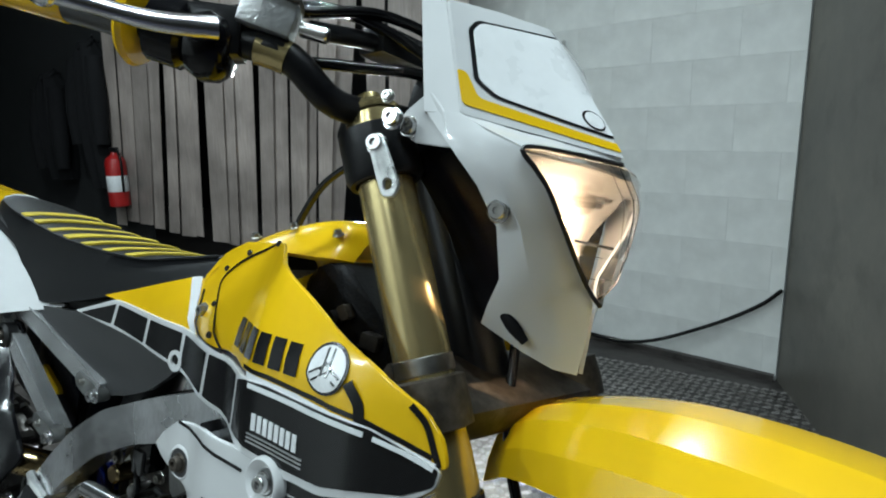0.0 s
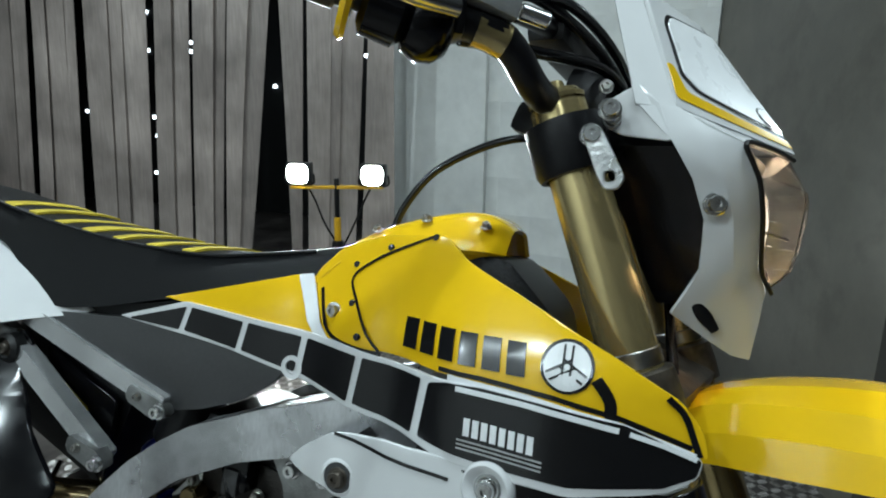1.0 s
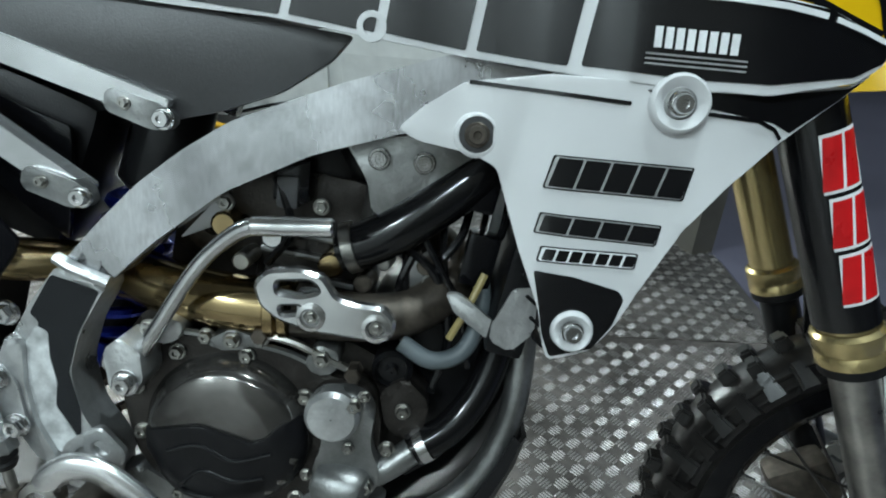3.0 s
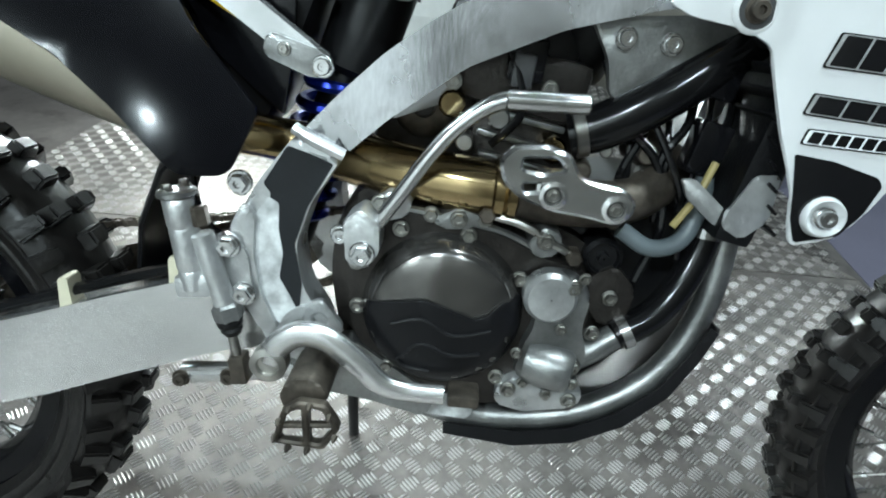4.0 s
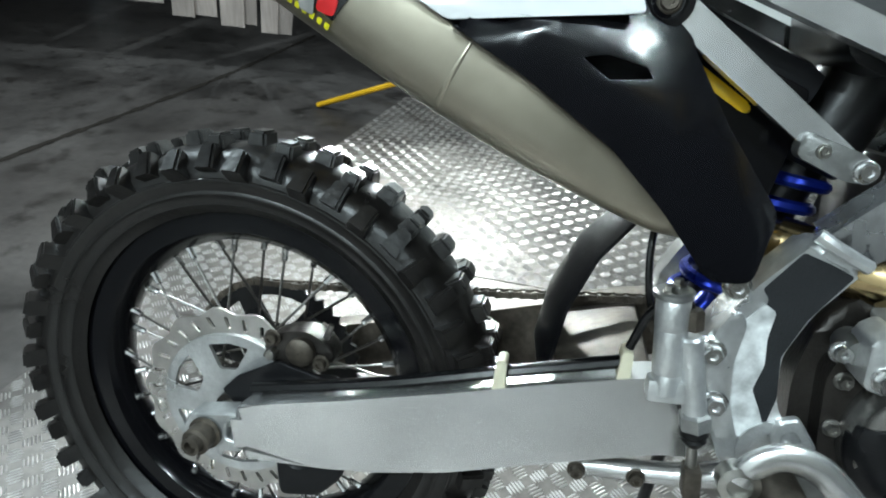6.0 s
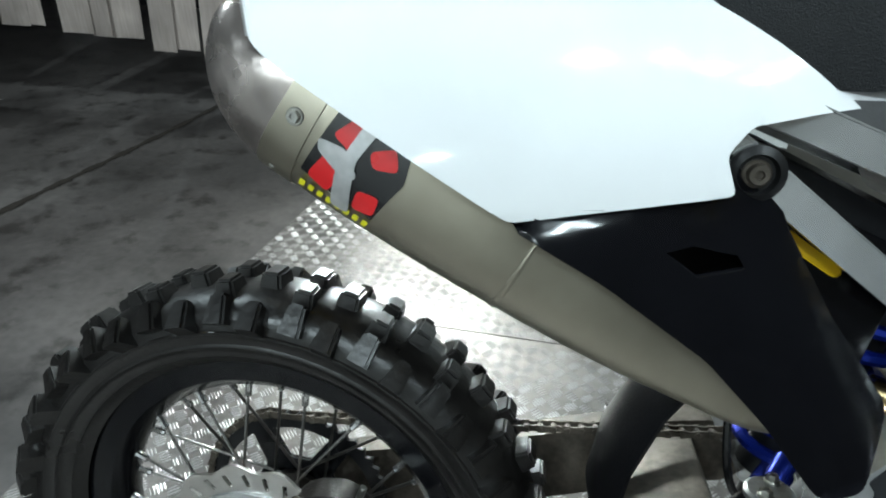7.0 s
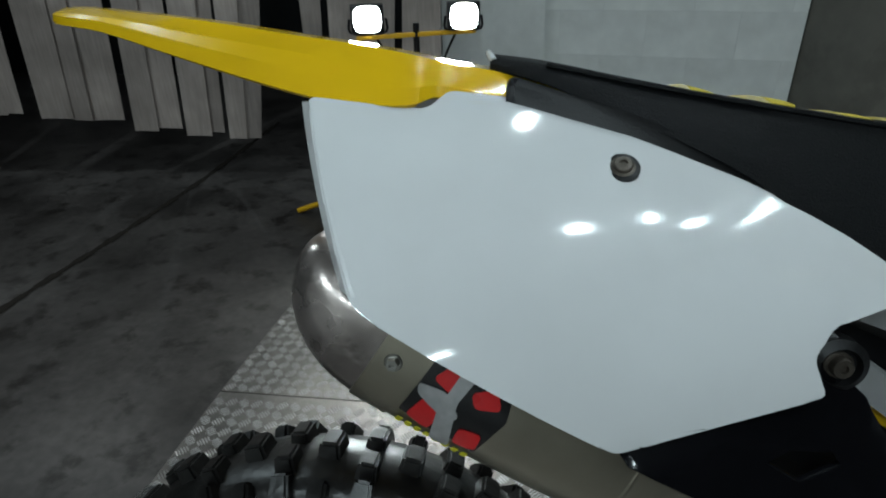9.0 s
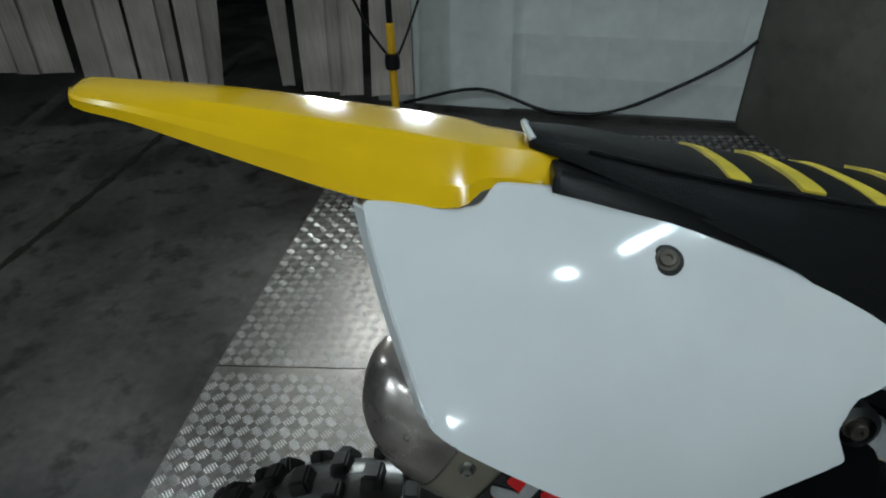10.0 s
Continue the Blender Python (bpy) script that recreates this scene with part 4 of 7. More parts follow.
def muffler_loops(pts, hs, ws, k=4, n=28):
    line = spline([(x, can_y(x), z) for x, z in pts], k)
    h, w = spline1(hs, k), spline1(ws, k)
    out = []
    for i, p in enumerate(line):
        d = (line[min(i + 1, len(line) - 1)] - line[max(i - 1, 0)]).normalized()
        u = Vector((-d.z, 0, d.x))
        lp = []
        for j in range(n):
            a = 2 * math.pi * j / n
            c, s = math.cos(a), math.sin(a)
            c, s = math.copysign(abs(c) ** 0.8, c), math.copysign(abs(s) ** 0.8, s)
            lp.append(p + u * c * h[i] + Vector((0, 1, 0)) * s * w[i])
        out.append(lp)
    return out


silencer = part("silencer", loft(bmesh.new(), muffler_loops(axis, hts, wid)), titanium, bike, "titanium-grey oval exhaust silencer")
cap = [(0.101, 0.859), (0.086, 0.868), (0.073, 0.879), (0.065, 0.891), (0.062, 0.904), (0.063, 0.915), (0.066, 0.921)]
part("end_cap", loft(bmesh.new(), muffler_loops(cap, [0.05, 0.048, 0.043, 0.036, 0.029, 0.023, 0.014], [0.042, 0.042, 0.041, 0.038, 0.034, 0.028, 0.02])), end_cap_metal, silencer, "scraped and dented metal end cap")
part("end_band", loft(bmesh.new(), muffler_loops([(0.119, 0.849), (0.105, 0.857), (0.097, 0.862)], [0.0515, 0.0515, 0.0515], [0.0435, 0.0435, 0.0435])), titanium, silencer, "riveted end band")
part("weld_line", loft(bmesh.new(), muffler_loops([(0.259, 0.7735), (0.2605, 0.7727), (0.262, 0.772)], [0.0476, 0.0479, 0.0475], [0.0415, 0.0418, 0.0414])), titanium, silencer, "fine welded seam round the can")
bolt(silencer, (0.108, -0.1985, 0.856), bolt_small)
bolt(silencer, (0.087, -0.181, 0.823), bolt_small)


def on_muffler(x, z):
    """The outer face of the silencer."""
    p = Vector((0.157, 0.828))
    d = Vector((0.08, -0.044)).normalized()
    h = (Vector((x, z)) - p).dot(Vector((-d.y, d.x)))
    return can_y(x) - 0.0432 * max(0.02, 1 - abs(h / 0.0505) ** 2.5) ** 0.4


def along(u, v):
    d = Vector((0.08, -0.044)).normalized()
    u, v = 0.86 * u + 0.004, 0.88 * v - 0.001
    q = Vector((0.147, 0.8336)) + d * u + Vector((-d.y, d.x)) * v
    return (q.x, q.y)


part("decal", field([along(-0.036, -0.03), along(-0.03, 0.03), along(-0.006, 0.045), along(0.03, 0.03), along(0.038, 0.004), along(0.034, -0.012), along(0.03, -0.034), along(0.01, -0.031), along(0.002, -0.036), along(-0.016, -0.031)], on_muffler, 0.0012, 0.01, 0.002, 0.0012), black_decal, silencer, "torn black sticker with red shapes")
for pts in ([(-0.026, 0.008), (-0.012, 0.036), (0.0, 0.02), (-0.004, 0.002)], [(0.004, 0.012), (0.02, 0.024), (0.03, 0.01), (0.012, 0.002)], [(-0.03, -0.03), (-0.024, -0.008), (-0.006, -0.016), (-0.01, -0.034)], [(0.012, -0.034), (0.01, -0.018), (0.028, -0.014), (0.03, -0.03)]):
    part("red_patch", field([along(*p) for p in pts], on_muffler, 0.001, 0.01, 0.004, 0.0022), red_decal, silencer)
for pts in ([(-0.008, 0.04), (0.004, 0.036), (-0.001, 0.0), (0.012, -0.04), (-0.004, -0.042), (-0.012, -0.01)], [(-0.034, 0.0), (-0.012, 0.004), (0.006, -0.01), (0.0, -0.018), (-0.03, -0.008)]):
    part("scraped_patch", field([along(*p) for p in pts], on_muffler, 0.001, 0.01, 0.004, 0.003), silver_decal, silencer)
for i in range(8):
    u = -0.034 + i * 0.0082
    part("lettering_bar", field([along(u, -0.0435), along(u + 0.001, -0.0375), along(u + 0.0058, -0.0375), along(u + 0.0048, -0.0435)], on_muffler, 0.001, 0.01, 0.001, 0.0022), yellow_decal, silencer)
part("pipe_joint", tube([(0.45, -0.135, 0.676), (0.49, -0.105, 0.66), (0.53, -0.06, 0.645), (0.58, -0.055, 0.638)], [0.02, 0.021, 0.022, 0.024], 18), header_metal, silencer)
def panel_y(x, z):
    """The number panel's outer face: flared at its lower rear, with a shallow recess along its upper front edge."""
    d = z - 0.9
    base = -0.2375 + 0.3095 * x + 0.7372 * d - 0.432 * x * d + 2.409 * d * d
    return base + 0.0035 * ease(z - 0.978 + 0.36 * (x - 0.18), [(-0.022, 0), (0.026, 1)]) * ease(x, [(0.14, 0), (0.26, 1)])


# black heat shield in front of the silencer
def cover_face(x, z):
    """The side cover's outer face, bowed across its length."""
    k = min(1, max(0, ((x - 0.236) * 0.54 + (z - 0.808) * 0.84 + 0.025) / 0.12))
    y = -0.204 + 0.43 * (x - 0.236) + 0.5 * (z - 0.808) + 1.2 * max(0, x - 0.42) ** 2 - 0.006 * math.sin(math.pi * k)
    if x < 0.4 and z > 0.797 + 0.152 * (x - 0.249):
        y = max(y, panel_y(x, z) + 0.007)
    return y


SLOT = [(0.352, 0.787), (0.37, 0.791), (0.402, 0.785), (0.408, 0.777), (0.374, 0.773)]
shield = part("side_cover", field([(0.236, 0.808), (0.29, 0.822), (0.372, 0.836), (0.392, 0.858), (0.416, 0.86), (0.434, 0.842), (0.436, 0.808), (0.477, 0.745), (0.53, 0.682), (0.512, 0.63), (0.475, 0.632), (0.43, 0.682), (0.386, 0.722), (0.313, 0.768)], cover_face, 0.006, 0.016, 0.01, hole=SLOT), black_gloss, bike, "glossy black side cover below the seat")
part("grommet", lathe((0.411, -0.116, 0.837), (0, -1, 0), [(0.02, -0.01), (0.02, 0.004), (0.014, 0.008), (0.0125, 0.002), (0.001, 0.002)], 24), rubber, shield, "rubber mounting grommet")
bolt(shield, (0.411, -0.118, 0.837), bolt_dark)


# ---- plastics
plate = part("side_number_panel", field([(0.028, 1.018), (0.1, 1.01), (0.114, 1.01), (0.127, 1.023), (0.182, 1.017), (0.21, 1.009), (0.283, 0.984), (0.345, 0.961), (0.397, 0.937), (0.46, 0.912), (0.51, 0.894), (0.48, 0.886), (0.443, 0.879), (0.4, 0.869), (0.384, 0.85), (0.394, 0.824), (0.286, 0.808), (0.249, 0.802), (0.16, 0.853), (0.097, 0.889), (0.084, 0.899)], panel_y, 0.006, 0.014, 0.006), white_plastic, bike, "white plastic side number panel, lightly scratched")
rows = []
for i in range(7):
    t = i / 6
    x, z = 0.029 + 0.054 * t, 1.014 - 0.112 * t
    y = panel_y(x, z)
    rows.append([Vector((x + 0.002, y - 0.0005, z)), Vector((x - 0.008, y + 0.012, z)), Vector((x - 0.012, y + 0.04, z))])
bm = loft(bmesh.new(), rows, False, False)
thicken(bm, 0.003)
part("rear_flange", bm, white_plastic, plate)
slope = (panel_y(0.255, 0.975) - panel_y(0.255, 0.965)) / 0.01
bolt_way = Vector((0, -1, slope)).normalized()
bolt_at = Vector((0.255, panel_y(0.255, 0.97), 0.97))
part("washer", lathe(bolt_at, bolt_way, [(0.0125, -0.002), (0.0125, 0.001), (0.011, 0.0018), (0.001, 0.0018)], 28), rubber, plate, "black rubber washer")
bolt(plate, bolt_at + bolt_way * 0.0012, bolt_flat, bolt_way)
part("far_number_panel", field([(0.028, 1.018), (0.127, 1.023), (0.21, 1.009), (0.397, 0.937), (0.51, 0.894), (0.394, 0.824), (0.249, 0.802), (0.084, 0.899)], panel_y, 0.006, 0.04, 0.007, 0, 1), white_plastic, bike, "white plastic side number panel on the far side")


def shroud_y(x, z):
    return ease(x, [(0.5, -0.096), (0.66, -0.099), (0.83, -0.114), (0.95, -0.145), (1.05, -0.184), (1.13, -0.189), (1.25, -0.166)]) + 0.42 * max(0, z - 0.93)


for side in (-1, 1):
    far = side > 0
    sh = part("far_tank_shroud" if far else "tank_shroud", field([(0.843, 0.977), (0.868, 1.008), (0.92, 1.026), (0.998, 1.03), (1.027, 1.01), (1.1, 0.977), (1.164, 0.947), (1.215, 0.92), (1.232, 0.9), (1.238, 0.877), (1.178, 0.897), (1.12, 0.906), (1.066, 0.911), (1.016, 0.913), (0.95, 0.916), (0.88, 0.909)], shroud_y, 0.005, 0.02, 0.008, 0.0, side), yellow_plastic, bike, "glossy yellow tank shroud with black lettering shapes")
    part("seat_wing", field([(0.64, 0.929), (0.7, 0.944), (0.822, 0.975), (0.842, 0.975), (0.874, 0.912), (0.76, 0.918), (0.676, 0.926)], shroud_y, 0.005, 0.02, 0.004, -0.001, side), yellow_plastic, sh)
    if far:
        continue
    shroud = sh
part("white_strip", field([(0.822, 0.975), (0.84, 0.978), (0.868, 0.93), (0.89, 0.908), (0.868, 0.908), (0.85, 0.93)], shroud_y, 0.0012, 0.02, 0.003, 0.0012), white_decal, shroud)


def stroke(parent, pts, w, mat, f, lift=0.0012, name="decal_line"):
    """A thin decal line along pts on the surface f."""
    line = [Vector(p) for p in pts]
    up, dn = [], []
    for i, p in enumerate(line):
        d = (line[min(i + 1, len(line) - 1)] - line[max(i - 1, 0)]).normalized()
        nrm = Vector((-d.y, d.x)) * w / 2
        up.append(p + nrm)
        dn.append(p - nrm)
    return part(name, field([tuple(q) for q in up + dn[::-1]], f, 0.0008, 0.02, 0.0, lift), mat, parent)


def flat_spline(pts, k=5):
    return [(v.x, v.y) for v in spline([(a, b, 0) for a, b in pts], k)]


stroke(shroud, flat_spline([(0.985, 1.03), (0.955, 1.018), (0.92, 1.0), (0.897, 0.98), (0.91, 0.958), (0.932, 0.93), (0.948, 0.915)]), 0.0028, black_decal, shroud_y)
stroke(shroud, flat_spline([(0.858, 0.965), (0.87, 0.94), (0.884, 0.922), (0.91, 0.915), (0.95, 0.913)]), 0.004, black_decal, shroud_y)
stroke(shroud, flat_spline([(1.205, 0.922), (1.218, 0.91), (1.226, 0.892), (1.231, 0.88)]), 0.005, black_decal, shroud_y)
stroke(shroud, flat_spline([(1.152, 0.93), (1.163, 0.915), (1.166, 0.9), (1.178, 0.888)]), 0.009, black_decal, shroud_y, name="torn_decal")
stroke(shroud, [(1.02, 0.9165), (1.06, 0.9155), (1.12, 0.911), (1.17, 0.903), (1.225, 0.886)], 0.004, black_decal, shroud_y)
stroke(shroud, [(1.03, 0.9115), (1.1, 0.9075), (1.17, 0.8975), (1.228, 0.88)], 0.005, white_decal, shroud_y, 0.0016)
# bold lettering drawn as slanted bars
def letter(parent, x, z, w, h, strokes, mat, f, lean=0.12, lift=0.0014):
    for pts in strokes:
        q = [(x + w * a + lean * h * b, z + h * b) for a, b in pts]
        part("lettering_bar", field(q, f, 0.0008, 0.02, 0.0, lift), mat, parent)


for i in range(6):
    x0, z0 = 0.975 + i * 0.0212, 0.926 - i * 0.0006
    letter(shroud, x0, z0, 0.016, 0.0265, [[(0.0, 0), (0.98, 0), (0.98, 1), (0.0, 1)]], black_decal, shroud_y, -0.08)


def ring_outline(cx, cz, r, n=28):
    return [(cx + r * math.cos(2 * math.pi * i / n), cz + r * math.sin(2 * math.pi * i / n)) for i in range(n)]


part("emblem", field(ring_outline(1.129, 0.9365, 0.021), shroud_y, 0.0008, 0.01, 0, 0.0012), black_decal, shroud, "round black and white emblem")
part("emblem_face", field(ring_outline(1.129, 0.9365, 0.0185), shroud_y, 0.0008, 0.01, 0, 0.0018), white_decal, shroud)
for a in range(3):
    d = Vector((math.cos(math.pi / 2 + a * 2.094), math.sin(math.pi / 2 + a * 2.094)))
    for o in (-0.0032, 0.0032):
        n = Vector((-d.y, d.x)) * o
        c = Vector((1.129, 0.9365))
        stroke(shroud, [tuple(c + n - d * 0.006), tuple(c + n + d * 0.0165)], 0.0017, black_decal, shroud_y, 0.0024, "emblem_line")
for x, z in ((0.883, 0.945), (0.897, 0.993), (0.921, 0.925), (0.935, 1.014), (0.985, 1.028), (0.905, 0.955)):
    bolt(shroud, (x, shroud_y(x, z), z), bolt_steel if x == 0.883 else bolt_black)


def black_y(x, z):
    return shroud_y(x, min(z, 0.92)) - 0.003


side = part("lower_side_panel", field([(0.575, 0.899), (0.676, 0.928), (0.78, 0.922), (0.892, 0.917), (0.95, 0.911), (1.009, 0.908), (1.061, 0.909), (1.12, 0.905), (1.176, 0.899), (1.234, 0.879), (1.231, 0.864), (1.21, 0.85), (1.138, 0.837), (1.08, 0.839), (1.019, 0.844), (0.917, 0.857), (0.821, 0.873), (0.75, 0.884), (0.673, 0.89)], black_y, 0.005, 0.02, 0.006), white_plastic, bike, "black side panel with white borders and blocks")
seps = [((0.592, 0.9), (0.592, 0.898)), ((0.684, 0.9225), (0.674, 0.8945)), ((0.771, 0.917), (0.763, 0.886)), ((0.851, 0.9125), (0.844, 0.8745)), ((0.928, 0.9075), (0.92, 0.862)), ((1.006, 0.9035), (0.998, 0.853))]
for (a, b), (c, d) in zip(seps, seps[1:]):
    g = 0.0042
    part("black_block", field([(a[0] + g, a[1]), (b[0] + g, b[1]), (d[0] - g, d[1]), (c[0] - g, c[1])], black_y, 0.001, 0.02, 0.002, 0.001), black_decal, side)
part("black_block", field([(1.011, 0.9025), (1.03, 0.9072), (1.061, 0.9085), (1.12, 0.9045), (1.176, 0.8985), (1.2325, 0.8785), (1.2295, 0.8655), (1.206, 0.854), (1.138, 0.845), (1.08, 0.846), (1.003, 0.853)], black_y, 0.001, 0.02, 0.003, 0.001), black_decal, side)
stroke(side, [(1.04, 0.9045), (1.1, 0.9022), (1.14, 0.8985), (1.172, 0.894)], 0.0042, white_decal, black_y, 0.0022, "white_line")
stroke(side, [(1.18, 0.8925), (1.205, 0.8865), (1.229, 0.879)], 0.0036, white_decal, black_y, 0.0022, "white_line")
part("panel_ring", lathe((0.838, black_y(0.838, 0.879), 0.879), (0, -1, 0), [(0.0125, -0.002), (0.0125, 0.003), (0.0075, 0.003), (0.007, -0.002), (0.001, -0.002)], 24), white_plastic, side, "white ringed bolt hole")
for i in range(8):
    letter(side, 1.05 + i * 0.0077, 0.8675 - i * 0.0005, 0.006, 0.0145, [[(0.0, 0), (0.9, 0), (0.9, 1), (0.0, 1)]], white_decal, black_y, 0.0, 0.002)
for i in range(3):
    z = 0.8635 - i * 0.0035
    stroke(side, [(1.045, z), (1.117, z - 0.0035)], 0.0013, silver_decal, black_y, 0.002)


def wing_y(x, z):
    return ease(x, [(0.85, -0.152), (0.93, -0.166), (1.0, -0.184), (1.1, -0.186), (1.24, -0.164)]) + 0.05 * max(0, 0.68 - z)


wing = part("radiator_shroud", field([(0.864, 0.799), (0.885, 0.818), (0.917, 0.838), (0.98, 0.846), (1.138, 0.84), (1.21, 0.848), (1.228, 0.858), (1.205, 0.838), (1.158, 0.803), (1.12, 0.767), (1.092, 0.733), (1.068, 0.69), (1.047, 0.647), (1.03, 0.626), (0.997, 0.616), (0.992, 0.628), (0.986, 0.66), (0.966, 0.71), (0.945, 0.773), (0.925, 0.783), (0.882, 0.79)], wing_y, 0.005, 0.02, 0.006), white_plastic, bike, "white radiator shroud with black sticker shapes")
part("black_corner", field([(1.066, 0.829), (1.05, 0.838), (1.138, 0.8375), (1.21, 0.846), (1.222, 0.853), (1.2, 0.835), (1.165, 0.811), (1.15, 0.818), (1.1, 0.826)], wing_y, 0.001, 0.02, 0.002, 0.001), black_decal, wing)
stroke(wing, [(0.92, 0.838), (1.04, 0.8275)], 0.003, black_decal, wing_y)
stroke(wing, [(1.09, 0.823), (1.138, 0.819), (1.152, 0.813), (1.158, 0.806)], 0.003, black_decal, wing_y)
part("black_foot", field([(0.979, 0.694), (1.01, 0.691), (1.048, 0.681), (1.053, 0.674), (1.046, 0.65), (1.032, 0.629), (0.998, 0.62), (0.99, 0.64), (0.986, 0.662)], wing_y, 0.001, 0.02, 0.003, 0.001), black_decal, wing)
part("bolt_boss", lathe((0.928, wing_y(0.928, 0.798), 0.798), (0, -1, 0), [(0.0185, -0.001), (0.0165, 0.0015), (0.0148, 0.002), (0.0142, 0.001), (0.0142, -0.001)], 32), white_plastic, wing, "white bolt boss")
part("boss_plug", lathe((0.928, wing_y(0.928, 0.798), 0.798), (0, -1, 0), [(0.0144, 0), (0.0142, 0.0012), (0.001, 0.0014)], 28), grey_plastic, wing, "dark sunk bolt hole")
bolt(wing, (0.928, wing_y(0.928, 0.798), 0.798), bolt_dark)
for x, z, r in ((1.075, 0.829, 0.02), (1.014, 0.645, 0.0155)):
    c = Vector((x, wing_y(x, z), z))
    part("bolt_boss", lathe(c, (-0.1, -1, 0.05), [(r * 1.2, -0.004), (r * 1.1, 0.005), (r * 1.04, 0.0085), (r * 0.96, 0.0096), (r * 0.86, 0.0085), (r * 0.6, 0.003), (0.001, 0.0025)], 36), white_plastic, wing, "white dished bolt boss")
    part("boss_washer", lathe(c + Vector((0, -0.0025, 0)), (-0.1, -1, 0.05), [(r * 0.6, 0), (r * 0.58, 0.0015), (r * 0.3, 0.002), (0.001, 0.002)], 24), cast_alu, wing)
    bolt(wing, c + Vector((0, -0.004, 0)), bolt_dome)


def sticker(x, z, w, h, n, slope, rim):
    """A brand sticker as plain shapes: bold slanted black blocks on a pale rim."""
    k = h * 0.3
    part("sticker", field([(x - 0.003, z - 0.002), (x + k - 0.003, z + h + 0.002), (x + w + k, z + h + slope * w + 0.002), (x + w + 0.001, z + slope * w - 0.002)], wing_y, 0.0008, 0.02, 0.002, 0.0012), black_decal, wing, "black and silver sticker shapes")
    part("sticker_rim", field([(x - 0.0015, z - 0.001), (x + k - 0.0015, z + h + 0.001), (x + w + k - 0.0015, z + h + slope * w + 0.001), (x + w - 0.0005, z + slope * w - 0.001)], wing_y, 0.0006, 0.02, 0.002, 0.0017), rim, wing)
    s = w / n
    for i in range(n):
        a = x + i * s
        zz = z + slope * (a - x)
        part("sticker_bar", field([(a + 0.001, zz), (a + 0.001 + k, zz + h), (a + s - 0.001 + k, zz + h + slope * s), (a + s - 0.001, zz + slope * s)], wing_y, 0.0006, 0.02, 0.001, 0.0022), black_decal, wing)


sticker(0.983, 0.763, 0.104, 0.022, 5, -0.045, silver_decal)
sticker(0.979, 0.727, 0.092, 0.013, 4, -0.06, silver_decal)
sticker(0.983, 0.704, 0.074, 0.009, 7, -0.03, white_decal)

# black filler block: its colour makes the dark gap between tank and steering head
part("bay_filler", prism([(0.98, 0.85), (0.985, 1.0), (1.04, 1.02), (1.1, 0.96), (1.12, 0.86)], -0.075, 0.075, 0.01, 0.02), rad_fins, bike, "black filler block for the dark gap behind the forks")
for i in range(6):
    x, z = 1.0 + 0.018 * i, 0.93 + 0.012 * ((i * 5) % 4)
    part("bay_clip", block((x, -0.08, z), (0.016, 0.02, 0.012 + 0.004 * (i % 3)), (0, 20 * i, 10), 0.003), (dull_steel, black_gloss, engine_metal)[i % 3], bike)

# tank top: yellow cover across the bike
rows = []
for x, w, ze, zc in ((0.835, 0.088, 0.968, 0.994), (0.87, 0.085, 1.004, 1.02), (0.91, 0.08, 1.022, 1.04), (0.96, 0.078, 1.03, 1.054), (1.0, 0.075, 1.03, 1.06), (1.025, 0.068, 1.03, 1.056), (1.042, 0.05, 1.028, 1.044)):
    rows.append(spline([(x, -w - 0.012, ze - 0.012), (x, -w, ze), (x, -w * 0.72, zc - 0.004), (x, -w * 0.3, zc), (x, w * 0.3, zc), (x, w * 0.72, zc - 0.004), (x, w, ze), (x, w + 0.012, ze - 0.012)], 3))
cols = list(zip(*rows))
rows = list(zip(*[spline(c, 3) for c in cols]))
bm = loft(bmesh.new(), rows, False, False)
thicken(bm, 0.005)
top = part("tank_cover", bm, yellow_plastic, bike, "glossy yellow tank cover with small bolts")
for x, y, z in ((0.9, -0.072, 1.03), (0.955, -0.068, 1.046), (1.02, -0.066, 1.043)):
    bolt(top, (x, y, z), bolt_small, (0, -0.5, 1))
part("breather", tube([(0.885, 0, 1.03), (0.9, 0, 1.065), (0.933, 0.0, 1.106), (0.99, 0.0, 1.137), (1.04, 0.0, 1.149), (1.09, 0.02, 1.15)], 0.0048, 10), hose_rubber, top, "black breather hose")

# ---- seat
SEAT = [  # x, half width, top, seam height, lower edge, lower half width
    (0.155, 0.03, 1.056, 1.048, 1.04, 0.032), (0.2, 0.05, 1.056, 1.042, 1.028, 0.056), (0.27, 0.062, 1.046, 1.028, 1.0, 0.074), (0.35, 0.07, 1.033, 1.014, 0.962, 0.084), (0.44, 0.076, 1.02, 1.0, 0.9, 0.094), (0.52, 0.078, 1.009, 0.99, 0.902, 0.094),
    (0.6, 0.076, 1.0, 0.984, 0.918, 0.092), (0.68, 0.072, 0.998, 0.982, 0.936, 0.09), (0.75, 0.068, 1.009, 0.99, 0.955, 0.088), (0.82, 0.06, 1.022, 1.0, 0.972, 0.082), (0.87, 0.05, 1.03, 1.012, 0.99, 0.07)]


def crown(k, top, seam):
    """Height of the seat's top at k of its half width."""
    return seam + 0.0055 * (1 - abs(k) ** 3)


def seat_row(x, w, top, seam, low, lw):
    row = [(x, -lw, low), (x, -(w + lw) / 2 - 0.002, (seam + low) / 2)]
    row += [(x, k * w, crown(k, top, seam)) for k in (-1, -0.85, -0.6, -0.3, 0, 0.3, 0.6, 0.85, 1)]
    return row + [(x, (w + lw) / 2 + 0.002, (seam + low) / 2), (x, lw, low)]


cols = list(zip(*[seat_row(*r) for r in SEAT]))
rows = list(zip(*[spline(c, 4) for c in cols]))
